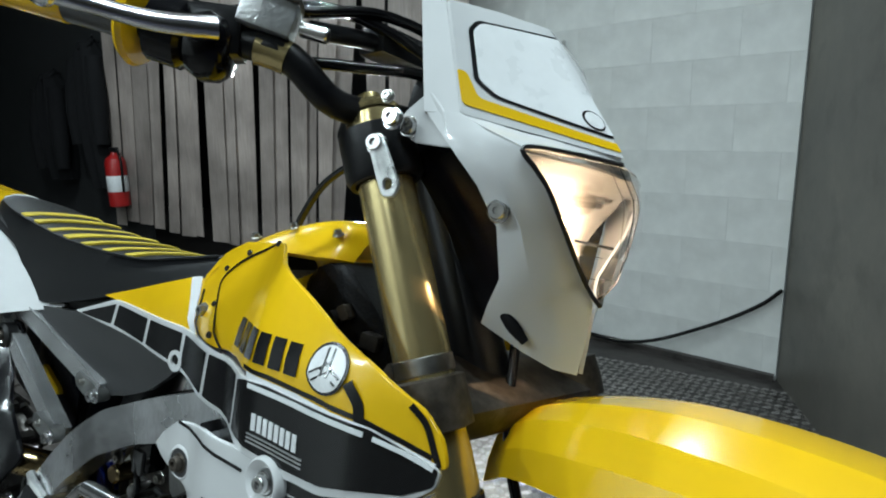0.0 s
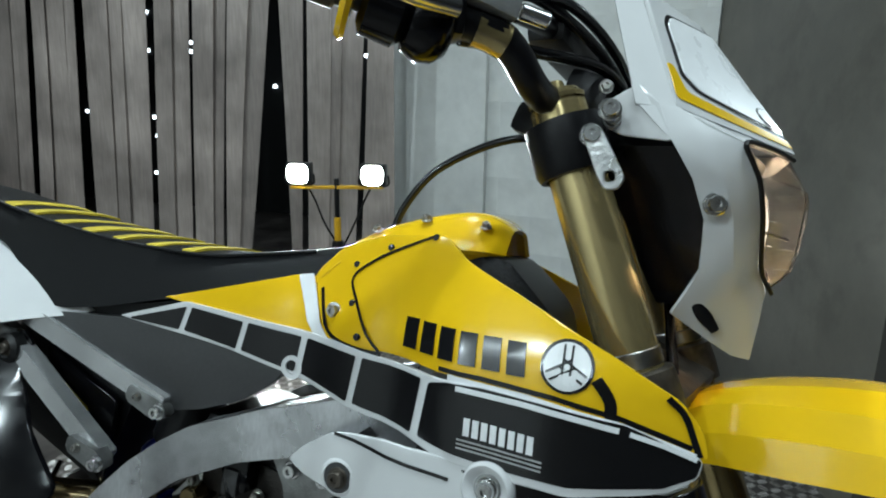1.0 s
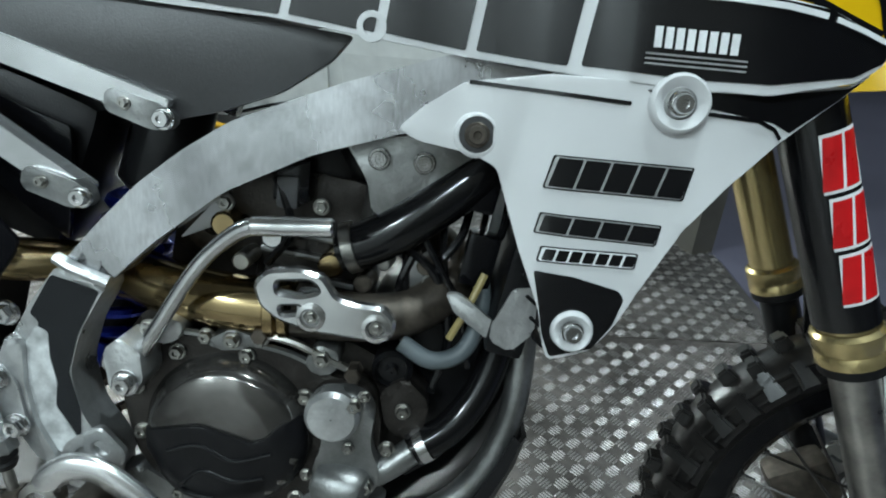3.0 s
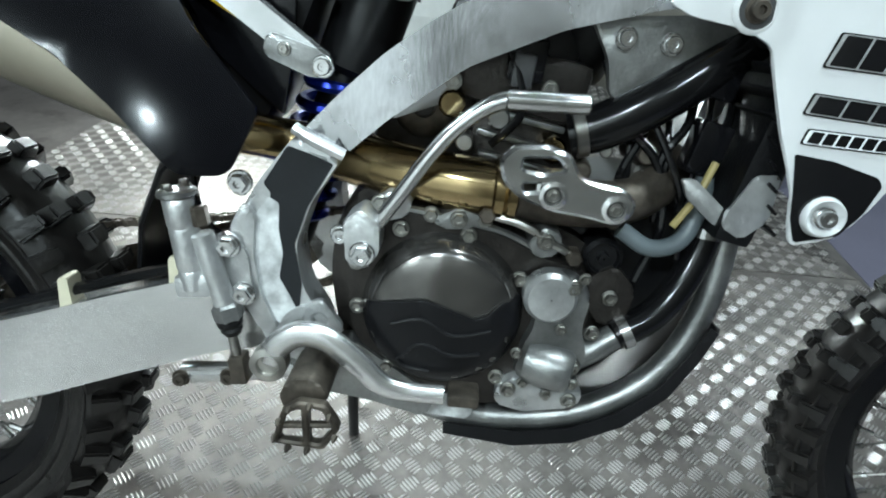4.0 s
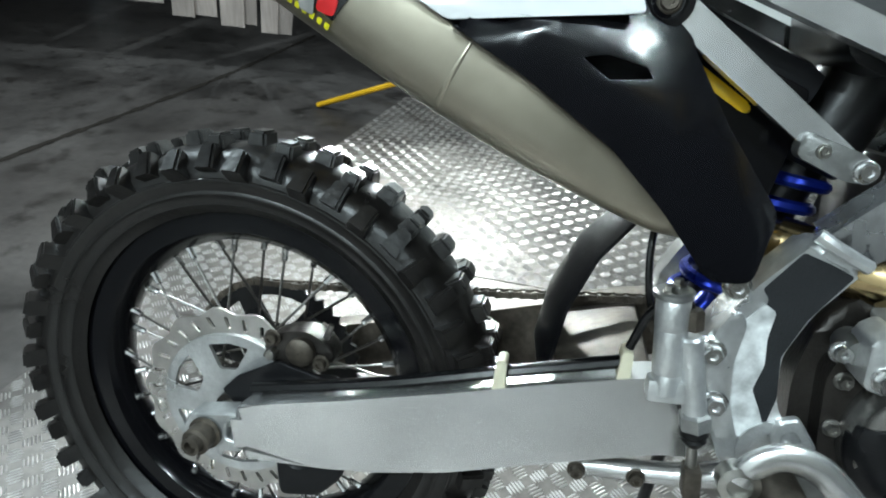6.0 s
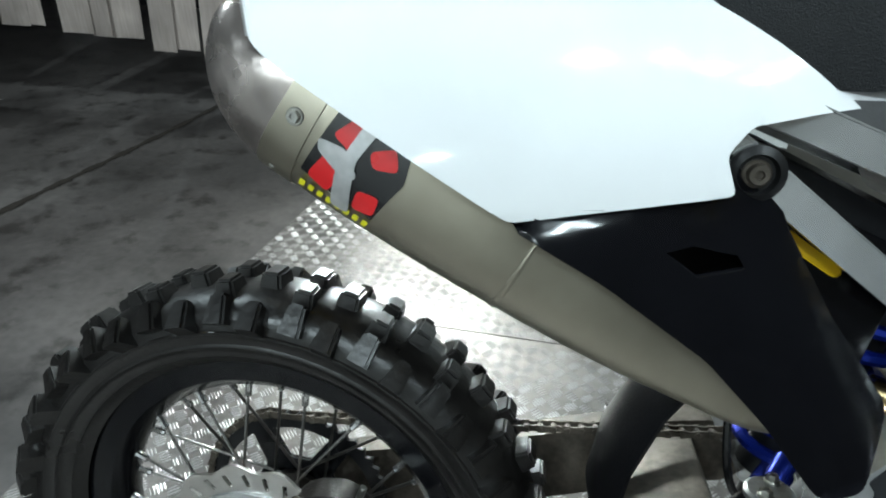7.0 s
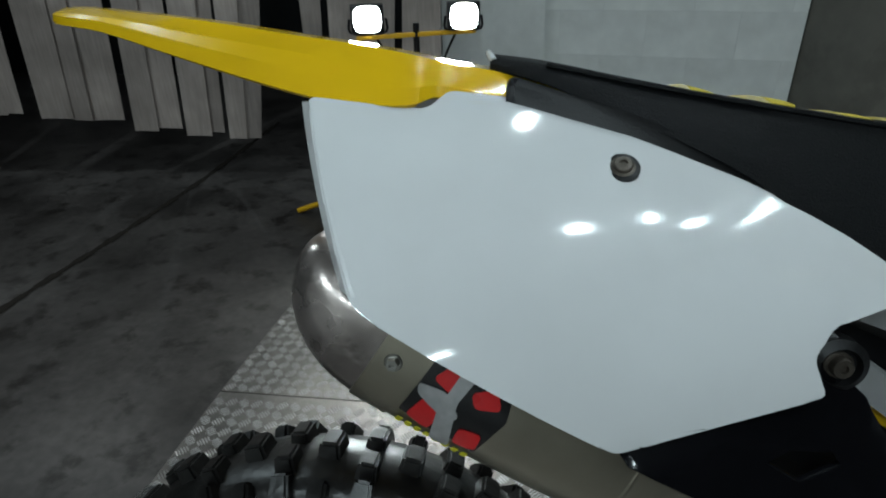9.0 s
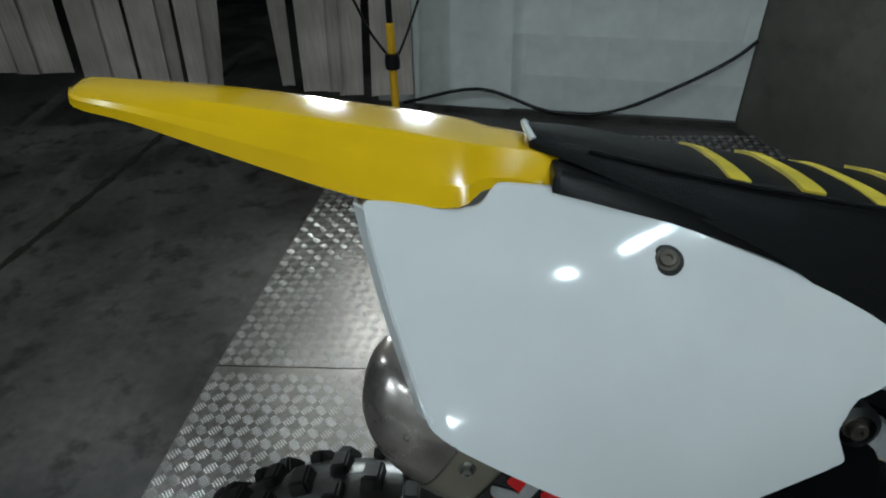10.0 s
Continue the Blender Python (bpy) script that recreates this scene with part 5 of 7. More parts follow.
bm = loft(bmesh.new(), rows, True, True)
seat = part("seat", bm, seat_cover, bike, "black ribbed seat with textured sides", 60)


def seat_at(x, y):
    """Height of the seat's top at x, y."""
    w, top, seam = [ease(x, [(r[0], r[k]) for r in SEAT]) for k in (1, 2, 3)]
    return crown(min(1, abs(y) / w), top, seam)


def seat_patch(name, outline, mat, lift, parent, label=""):
    t = bmesh.new()
    pts = rounded(outline, 0.004, 3)
    t.faces.new([t.verts.new((p.x, p.y, 0)) for p in pts])
    for axis in (0, 1):
        vals = [p[axis] for p in pts]
        no = Vector((1, 0, 0)) if axis == 0 else Vector((0, 1, 0))
        v = math.floor(min(vals) / 0.012) * 0.012 + 0.012
        while v < max(vals):
            bmesh.ops.bisect_plane(t, geom=t.verts[:] + t.edges[:] + t.faces[:], plane_co=no * v, plane_no=no, dist=1e-5)
            v += 0.012
    bmesh.ops.triangulate(t, faces=[q for q in t.faces if len(q.verts) > 4])
    for v in t.verts:
        v.co.z = seat_at(v.co.x, v.co.y) + lift
    bmesh.ops.recalc_face_normals(t, faces=t.faces)
    g = bmesh.ops.extrude_face_region(t, geom=t.faces[:])
    for v in g["geom"]:
        if isinstance(v, bmesh.types.BMVert):
            v.co.z -= lift + 0.001
    return part(name, t, mat, parent, label)


for i in range(7):
    x = 0.314 + i * 0.055
    w = ease(x, [(r[0], r[1]) for r in SEAT]) * 0.985
    seat_patch("rib", [(x - 0.009, -w), (x + 0.009, -w), (x + 0.0075, -w * 0.5), (x + 0.006, w * 0.5), (x + 0.009, w), (x - 0.009, w), (x - 0.006, w * 0.5), (x - 0.0075, -w * 0.5)], yellow_rib, 0.0022, seat, "yellow raised gripper rib")
stitch = [(0.2, -0.0515, 1.0425), (0.27, -0.0635, 1.0285), (0.35, -0.0715, 1.0145), (0.44, -0.0775, 1.0005), (0.52, -0.0795, 0.9905), (0.6, -0.0775, 0.9845), (0.68, -0.0735, 0.9825), (0.75, -0.0695, 0.9905), (0.82, -0.0615, 1.0005)]
part("piping", tube(stitch, 0.0022, 6, 4), seat_cover, seat, "stitched seam along the seat edge")
part("seat_tail", tube([(0.158, -0.031, 1.046), (0.153, -0.012, 1.053), (0.153, 0.012, 1.053), (0.158, 0.031, 1.046)], 0.0032, 8, 5), white_plastic, seat, "pale torn seat end")

part("seat_base", prism([(0.17, 1.035), (0.27, 1.005), (0.36, 0.965), (0.45, 0.905), (0.6, 0.915), (0.8, 0.96), (0.8, 0.9), (0.6, 0.87), (0.44, 0.87), (0.36, 0.9), (0.24, 0.965), (0.17, 1.0)], -0.076, 0.076, 0.006, 0.01), black_matt, seat, "black plastic seat base")
# ---- rear mudguard
rows = []
for x, w, lw, zc, zs, zl in ((-0.232, 0.02, 0.021, 1.094, 1.092, 1.087), (-0.216, 0.042, 0.044, 1.095, 1.089, 1.076), (-0.16, 0.06, 0.064, 1.09, 1.083, 1.067), (-0.08, 0.07, 0.08, 1.081, 1.069, 1.045), (0.0, 0.078, 0.096, 1.069, 1.056, 1.024), (0.05, 0.081, 0.102, 1.062, 1.047, 1.014),
                              (0.1, 0.082, 0.103, 1.053, 1.038, 1.012), (0.122, 0.068, 0.076, 1.048, 1.034, 1.018), (0.17, 0.06, 0.062, 1.04, 1.025, 1.008), (0.25, 0.056, 0.058, 1.018, 1.0, 0.98)):
    rows.append([(x, -lw, zl), (x, -(w + lw) / 2, (zs + zl) / 2), (x, -w * 0.96, zs - 0.004), (x, -w * 0.62, zc - 0.004), (x, 0, zc), (x, w * 0.62, zc - 0.004), (x, w * 0.96, zs - 0.004), (x, (w + lw) / 2, (zs + zl) / 2), (x, lw, zl)])
rows = list(zip(*[spline(c, 4) for c in zip(*rows)]))
bm = loft(bmesh.new(), rows, False, False)
thicken(bm, 0.004)
part("rear_mudguard", bm, yellow_plastic, bike, "long glossy yellow rear mudguard", 17)


# ---- engine
engine = part("engine", prism([(0.6, 0.595), (0.64, 0.625), (0.7, 0.61), (0.76, 0.6), (0.82, 0.59), (0.87, 0.56), (0.885, 0.5), (0.86, 0.43), (0.81, 0.385), (0.72, 0.372), (0.64, 0.4), (0.6, 0.46), (0.59, 0.53)], -0.1, 0.11, 0.012, 0.02, seg=3), engine_metal, bike, "dark cast single-cylinder engine, oily")
case = [(0.606, 0.55), (0.625, 0.585), (0.66, 0.6), (0.71, 0.594), (0.76, 0.585), (0.8, 0.565), (0.845, 0.555), (0.855, 0.51), (0.845, 0.455), (0.81, 0.415), (0.76, 0.405), (0.7, 0.408), (0.65, 0.425), (0.618, 0.47)]
part("clutch_case", prism(case, -0.125, -0.098, 0.008, 0.015, seg=3), engine_metal, engine, "dark cast clutch case")
cover = lathe((0.708, -0.12, 0.503), (0, -1, 0), [(0.08, -0.004), (0.08, 0.008), (0.076, 0.014), (0.072, 0.024), (0.066, 0.03), (0.045, 0.033), (0.001, 0.0345)], 56)
cov = part("clutch_cover", cover, clutch_metal, engine, "smooth dark metal clutch cover")
# black guard over the cover's lower half
low = [(0.633, 0.502)] + [(0.708 + 0.0775 * math.cos(a), 0.503 + 0.0775 * math.sin(a)) for a in (math.pi * (1.0 + 1.0 * i / 24) for i in range(25))] + [(0.782, 0.53), (0.765, 0.527), (0.75, 0.512), (0.738, 0.508), (0.715, 0.516), (0.69, 0.524), (0.66, 0.519), (0.634, 0.514)]


def cover_y(x, z):
    r = math.hypot(x - 0.708, z - 0.503)
    return -0.1205 - ease(r, [(0, 0.0355), (0.045, 0.034), (0.066, 0.03), (0.072, 0.024), (0.0775, 0.013)])


part("cover_guard", field(low, cover_y, 0.003, 0.012, 0.003, 0.0028), black_matt, cov, "black rubber guard over the lower clutch cover")
for pts in ([(0.66, 0.497), (0.69, 0.505), (0.72, 0.49), (0.756, 0.498)], [(0.668, 0.458), (0.69, 0.478), (0.72, 0.468), (0.748, 0.472)], [(0.668, 0.458), (0.676, 0.45), (0.7, 0.447)]):
    line = spline([(x, cover_y(x, z) - 0.003, z) for x, z in pts], 5)
    part("guard_ridge", tube(line, 0.0022, 8, 1), black_matt, cov)
for x, z in ((0.623, 0.498), (0.781, 0.542), (0.727, 0.582), (0.662, 0.583), (0.74, 0.599), (0.655, 0.432), (0.77, 0.43), (0.8, 0.44), (0.84, 0.53), (0.62, 0.545), (0.69, 0.6), (0.86, 0.49)):
    bolt(engine, (x, -0.126, z), bolt_steel)
# water pump
pump = part("water_pump", prism([(0.795, 0.555), (0.83, 0.558), (0.85, 0.54), (0.845, 0.5), (0.855, 0.475), (0.85, 0.445), (0.815, 0.43), (0.785, 0.44), (0.79, 0.475), (0.8, 0.5)], -0.142, -0.11, 0.007, 0.012, seg=3), cast_alu, engine, "grey cast water pump housing")
part("filter_cap", lathe((0.81, -0.14, 0.533), (0, -1, 0), [(0.026, -0.01), (0.026, 0.006), (0.022, 0.011), (0.001, 0.012)], 36), raw_weld, pump, "round pale oil filter cap")
part("pump_snout", lathe((0.81, -0.138, 0.458), (0.55, -0.2, -0.05), [(0.022, -0.012), (0.024, 0.004), (0.022, 0.028), (0.017, 0.034), (0.001, 0.035)], 28), cast_alu, pump)
part("pump_outlet", tube([(0.83, -0.13, 0.455), (0.86, -0.125, 0.468), (0.885, -0.12, 0.485)], 0.0135, 14), cast_alu, pump)
for x, z in ((0.84, 0.555), (0.795, 0.437), (0.845, 0.44), (0.825, 0.5), (0.785, 0.47), (0.82, 0.425)):
    bolt(pump, (x, -0.144, z), bolt_small)
part("lower_hose", tube([(0.885, -0.118, 0.485), (0.92, -0.11, 0.505), (0.945, -0.1, 0.535), (0.962, -0.09, 0.575), (0.968, -0.085, 0.615)], 0.0165, 16), hose_rubber, bike, "black radiator hose with clamps")
for p, d in (((0.895, -0.117, 0.49), (0.9, 0.1, 0.5)), ((0.964, -0.088, 0.595), (0.1, 0.1, 1))):
    part("hose_clamp", lathe(p, d, [(0.0175, -0.005), (0.0185, -0.005), (0.0185, 0.005), (0.0175, 0.005)], 20), chrome, bike, "steel hose clamp")
part("front_bracket", prism([(0.952, 0.634), (0.968, 0.668), (0.99, 0.67), (0.989, 0.628), (0.969, 0.609), (0.95, 0.619)], -0.152, -0.128, 0.004, 0.004), raw_weld, bike, "cast radiator bracket")
part("bracket_tail", prism([(0.91, 0.657), (0.922, 0.658), (0.955, 0.632), (0.962, 0.614), (0.946, 0.618), (0.918, 0.64)], -0.142, -0.136, 0.002, 0.003), raw_weld, bike, "flat metal bracket plate")
# cylinder, head and cam cover
cyl = part("cylinder", block((0.775, 0.0, 0.64), (0.12, 0.13, 0.13), (0, 10, 0), 0.012), engine_metal, engine, "dark cylinder block")
for i in range(5):
    part("fin", block((0.78 - i * 0.003, -0.07, 0.6 + i * 0.022), (0.09, 0.012, 0.006), (0, 10, 0), 0.002), cast_alu, cyl)
part("cylinder_head", block((0.765, 0.0, 0.725), (0.13, 0.16, 0.06), (0, 10, 0), 0.012), engine_metal, engine, "dark cast cylinder head")
part("cam_cover", block((0.755, 0.0, 0.765), (0.13, 0.15, 0.045), (0, 10, 0), 0.014), black_metal, engine, "black cam cover")
part("coil_box", block((0.765, -0.088, 0.745), (0.034, 0.03, 0.04), (0, 4, 0), 0.004), black_gloss, engine, "black ignition coil box")
part("connector", block((0.762, -0.092, 0.735), (0.02, 0.03, 0.03), (0, 4, 0), 0.003), grey_plastic, engine)
part("throttle_boot", tube([(0.82, -0.03, 0.74), (0.83, -0.06, 0.79), (0.82, -0.06, 0.83)], [0.03, 0.032, 0.036], 18), rubber, engine, "black rubber boot")
for i, (x, z) in enumerate(((0.715, 0.665), (0.745, 0.69), (0.8, 0.665), (0.73, 0.64), (0.82, 0.695), (0.7, 0.7))):
    part("fitting", rod((x, -0.1, z), (x, -0.06, z), 0.009 + 0.002 * (i % 3), 12), (steel, chrome, header_metal)[i % 3], engine)
part("heat_flag", prism([(0.64, 0.675), (0.69, 0.695), (0.7, 0.72), (0.675, 0.712)], -0.06, -0.058, 0.0), white_plastic, engine)
# kick starter
kick = part("kick_starter", tube([(0.635, -0.15, 0.585), (0.658, -0.152, 0.618), (0.685, -0.152, 0.66), (0.71, -0.152, 0.69), (0.742, -0.154, 0.712), (0.78, -0.156, 0.715)], [0.0075, 0.007, 0.007, 0.007, 0.0078, 0.0085], 14), chrome, bike, "polished steel kick starter lever")
part("foot_piece", rod((0.745, -0.158, 0.714), (0.815, -0.16, 0.716), 0.0086, 16), chrome, kick)
part("lever_boss", prism([(0.613, 0.598), (0.628, 0.61), (0.645, 0.597), (0.646, 0.57), (0.635, 0.553), (0.616, 0.558)], -0.163, -0.125, 0.003, 0.004, seg=2), raw_weld, kick, "cast lever boss")
part("shaft_seat", lathe((0.618, -0.112, 0.578), (0, -1, 0), [(0.013, 0), (0.013, 0.02), (0.011, 0.03), (0.001, 0.03)], 28), cast_alu, kick)
bolt(kick, (0.631, -0.163, 0.568), bolt_large)
bolt(kick, (0.606, -0.135, 0.575), bolt_dome)
# exhaust header and its guard
head = part("exhaust_header", tube([(0.56, -0.05, 0.64), (0.6, -0.066, 0.636), (0.65, -0.092, 0.632), (0.7, -0.108, 0.629), (0.77, -0.113, 0.625)], 0.0275, 28), header_metal, bike, "heat-tinted gold exhaust header")
part("front_bend", tube([(0.77, -0.113, 0.625), (0.82, -0.112, 0.62), (0.87, -0.105, 0.622), (0.91, -0.085, 0.64), (0.925, -0.05, 0.655), (0.9, -0.01, 0.67)], [0.026, 0.0235, 0.0225, 0.022, 0.022, 0.022], 24), dull_steel, head, "brown heat-stained pipe bend")
part("collar", lathe((0.757, -0.113, 0.626), (1, 0, -0.03), [(0.0275, -0.012), (0.031, -0.01), (0.031, -0.002), (0.0285, 0), (0.031, 0.003), (0.031, 0.01), (0.0275, 0.012)], 32), header_metal, head)
part("pipe_guard", holed([(0.745, 0.664), (0.757, 0.677), (0.785, 0.68), (0.806, 0.674), (0.817, 0.655), (0.835, 0.65), (0.857, 0.648), (0.869, 0.636), (0.866, 0.621), (0.852, 0.614), (0.825, 0.619), (0.795, 0.622), (0.765, 0.632), (0.75, 0.645)], [[(0.766, 0.667), (0.795, 0.669), (0.803, 0.66), (0.785, 0.655), (0.766, 0.658)], [(0.768, 0.645), (0.785, 0.646), (0.786, 0.64), (0.77, 0.638)]], -0.162, -0.148, 0.003, 0.006), chrome, head, "polished cast exhaust guard")
part("guard_clamp", block((0.795, -0.145, 0.642), (0.03, 0.02, 0.03), (0, 0, 0), 0.005), chrome, head)
for x, z in ((0.795, 0.637), (0.851, 0.629)):
    part("bolt_seat", lathe((x, -0.161, z), (0, -1, 0), [(0.0125, 0), (0.0125, 0.003), (0.009, 0.004), (0.008, 0.001), (0.001, 0.001)], 20), chrome, head)
    bolt(head, (x, -0.161, z), bolt_small)
# hoses and wires round the cylinder
part("upper_hose", tube([(0.812, -0.1, 0.682), (0.84, -0.104, 0.692), (0.88, -0.106, 0.716), (0.93, -0.1, 0.753), (0.968, -0.092, 0.785)], 0.0222, 20), hose_rubber, bike, "thick shiny black water hose")
part("grey_hose", tube([(0.87, -0.12, 0.6), (0.9, -0.125, 0.585), (0.93, -0.12, 0.595), (0.945, -0.11, 0.635), (0.94, -0.1, 0.68)], 0.0085, 12), material("grey_hose", (0.1, 0.12, 0.13), 0.4, grain=0.1), bike, "grey overflow hose")
part("cream_hose", tube([(0.915, -0.13, 0.61), (0.93, -0.132, 0.64), (0.945, -0.12, 0.67)], 0.0036, 8), material("aged_cream_hose", (0.34, 0.27, 0.11), 0.45, grain=0.2), bike)
for i in range(7):
    a = 0.86 + 0.018 * i
    part("wire", tube([(a, -0.07 - 0.004 * i, 0.6 + 0.01 * (i % 3)), (a + 0.012 * (-1) ** i, -0.1, 0.64 + 0.008 * i), (a + 0.01, -0.09, 0.7), (a + 0.02, -0.06, 0.74)], 0.0035 + 0.001 * (i % 2), 8), hose_rubber, bike)
for i in range(9):
    x, z = 0.83 + 0.02 * (i % 5), 0.6 + 0.034 * (i // 3) + 0.013 * (i % 2)
    part("fitting", rod((x, -0.098, z), (x + 0.004, -0.07, z), 0.0065 + 0.0015 * (i % 3), 10), (steel, black_metal, dull_steel)[i % 3], engine)
# radiator behind the shroud
rad = part("radiator", block((0.99, -0.1, 0.73), (0.035, 0.1, 0.26), (0, 12, 0), 0.006), rad_fins, bike, "black radiator behind the shroud")
for i in range(12):
    part("louvre", block((0.966 - 0.0045 * (i - 6), -0.105, 0.62 + 0.0195 * i), (0.012, 0.1, 0.003), (0, 40, 0), 0.001), black_matt, rad)
for z in (0.68, 0.75):
    part("ignition_box", block((0.94, -0.1, z), (0.03, 0.03, 0.05), (0, 12, 0), 0.004), black_gloss, rad)

# ---- rear brake pedal, master cylinder and foot peg
pedal = part("brake_pedal", tube([(0.548, -0.166, 0.45), (0.554, -0.168, 0.468), (0.575, -0.168, 0.483), (0.603, -0.168, 0.479), (0.633, -0.168, 0.456), (0.655, -0.168, 0.436), (0.68, -0.168, 0.43), (0.717, -0.17, 0.431)], [0.0135, 0.0135, 0.0135, 0.0135, 0.013, 0.012, 0.0108, 0.0105], 16, flat=0.6), aluminium, bike, "aluminium rear brake pedal")
part("pedal_tip", block((0.735, -0.175, 0.437), (0.03, 0.03, 0.012), (0, 0, 0), 0.003), dull_steel, pedal)
part("pivot_bolt", lathe((0.546, -0.168, 0.449), (0, -1, 0), [(0.018, -0.01), (0.018, 0.006), (0.011, 0.008), (0.01, 0.004), (0.001, 0.004)], 24), steel, pedal)
linkage = part("linkage_arm", tube([(0.56, -0.1, 0.41), (0.52, -0.095, 0.395), (0.478, -0.086, 0.382), (0.419, -0.075, 0.368)], [0.014, 0.0125, 0.0115, 0.0125], 12), aluminium, bike, "aluminium suspension linkage arm with dark bolts")
for x, y, z in ((0.478, -0.097, 0.382), (0.419, -0.087, 0.368)):
    bolt(linkage, (x, y, z), bolt_dark)
master = part("brake_master_cylinder", rod((0.481, -0.154, 0.572), (0.503, -0.154, 0.49), 0.0105, 18), raw_weld, bike, "grey cast rear brake master cylinder")
part("cylinder_nut", rod((0.5, -0.154, 0.502), (0.5045, -0.154, 0.484), 0.0145, 6), cast_alu, master)
part("reservoir", lathe((0.4725, -0.152, 0.512), (-0.13, 0, 1), [(0.009, 0), (0.0125, 0.003), (0.013, 0.02), (0.0122, 0.022), (0.0132, 0.024), (0.0138, 0.062), (0.0132, 0.064), (0.0142, 0.066), (0.0146, 0.09), (0.012, 0.094)], 24, caps=True), raw_weld, master, "pale cast fluid reservoir")
part("reservoir_foot", block((0.472, -0.152, 0.518), (0.034, 0.02, 0.022), (0, -6, 0), 0.005), raw_weld, master)
part("reservoir_cap", lathe((0.4605, -0.152, 0.604), (-0.13, 0, 1), [(0.016, 0), (0.0175, 0.001), (0.0175, 0.005), (0.015, 0.007), (0.001, 0.0072)], 24), cast_alu, master, "round metal reservoir cap")
bolt(master, (0.455, -0.16, 0.61), bolt_small, (-0.13, 0, 1))
bolt(master, (0.464, -0.144, 0.612), bolt_small, (-0.13, 0, 1))
part("push_rod", rod((0.505, -0.154, 0.47), (0.513, -0.154, 0.425), 0.005, 10), steel, master)
part("clevis", block((0.512, -0.154, 0.432), (0.016, 0.02, 0.03), (0, -8, 0), 0.003), dull_steel, master)
part("rubber_boot", lathe((0.503, -0.154, 0.486), (0.11, 0, -0.5), [(0.0125, 0), (0.0125, 0.006), (0.01, 0.009), (0.011, 0.012), (0.007, 0.018)], 16), rubber, master)
part("banjo_bolt", rod((0.482, -0.154, 0.578), (0.479, -0.154, 0.597), 0.0085, 6), dull_steel, master)
part("brake_line", tube([(0.48, -0.154, 0.59), (0.47, -0.14, 0.6), (0.45, -0.125, 0.575), (0.44, -0.118, 0.535)], 0.0045, 8), hose_rubber, master)
part("master_bracket", prism([(0.478, 0.545), (0.505, 0.572), (0.52, 0.55), (0.525, 0.5), (0.5, 0.492), (0.487, 0.51)], -0.145, -0.134, 0.003), raw_weld, master)
for x, z in ((0.503, 0.558), (0.516, 0.51)):
    bolt(master, (x, -0.146, z), bolt_large)
peg = part("foot_peg", holed([(0.560, 0.390), (0.569, 0.426), (0.585, 0.438), (0.610, 0.436), (0.624, 0.412), (0.608, 0.386)], [[(0.567, 0.394), (0.574, 0.423), (0.587, 0.431), (0.589, 0.393)], [(0.596, 0.393), (0.594, 0.431), (0.606, 0.430), (0.617, 0.412), (0.605, 0.393)]], -0.212, -0.2, 0.002, 0.004), dull_steel, bike, "muddy steel foot peg with teeth")
part("cross_bar", rod((0.569, -0.206, 0.408), (0.618, -0.206, 0.413), 0.0035, 8), dull_steel, peg)
part("peg_mount", prism([(0.562, 0.43), (0.572, 0.452), (0.598, 0.455), (0.612, 0.436), (0.6, 0.424), (0.575, 0.42)], -0.2, -0.13, 0.005, 0.008), dull_steel, peg)
for x, z in ((0.564, 0.399), (0.568, 0.417), (0.577, 0.431), (0.596, 0.436), (0.614, 0.426), (0.619, 0.404), (0.594, 0.388), (0.576, 0.389)):
    part("tooth", lathe((x, -0.213, z), (0, -1, 0), [(0.0035, 0), (0.0028, 0.004), (0.001, 0.008)], 6, caps=True), dull_steel, peg)
part("peg_bracket", prism([(0.55, 0.44), (0.62, 0.46), (0.68, 0.42), (0.71, 0.4), (0.7, 0.375), (0.64, 0.39), (0.57, 0.4)], -0.13, -0.105, 0.006), cast_alu, bike, "cast foot peg bracket")
part("frame_foot", prism([(0.6, 0.425), (0.64, 0.43), (0.69, 0.405), (0.75, 0.392), (0.75, 0.368), (0.68, 0.372), (0.62, 0.39)], -0.118, -0.1, 0.004, 0.008), bare_paint, bike, "scuffed pale lower frame plate")
part("pivot_lug", holed([(0.573, 0.5), (0.59, 0.508), (0.612, 0.48), (0.607, 0.465), (0.585, 0.468), (0.57, 0.48)], [[(0.583, 0.478), (0.58, 0.488), (0.588, 0.494), (0.597, 0.484), (0.592, 0.476)]], -0.142, -0.132, 0.002, 0.006), raw_weld, bike, "small frame lug with a round hole")
# side stand on the far side
part("side_stand", tube([(0.57, 0.14, 0.42), (0.57, 0.2, 0.2), (0.57, 0.235, 0.062)], 0.0095, 12, 3), black_metal, bike, "black side stand")

# crowded castings, fittings and lines round the engine
part("front_case", prism([(0.83, 0.61), (0.88, 0.635), (0.935, 0.63), (0.955, 0.585), (0.945, 0.52), (0.92, 0.45), (0.86, 0.41), (0.82, 0.44)], -0.07, 0.07, 0.01, 0.02), black_metal, engine, "dark front of the engine case")
part("intake_body", block((0.675, 0.01, 0.672), (0.1, 0.11, 0.11), (0, 12, 0), 0.016), engine_metal, engine, "dark intake body behind the cylinder")
part("intake_clamp", lathe((0.672, -0.04, 0.69), (0, -1, 0), [(0.03, -0.02), (0.032, 0), (0.032, 0.008), (0.026, 0.012), (0.012, 0.012), (0.01, 0.004), (0.001, 0.004)], 28), dull_steel, engine, "round dirty metal intake fitting")
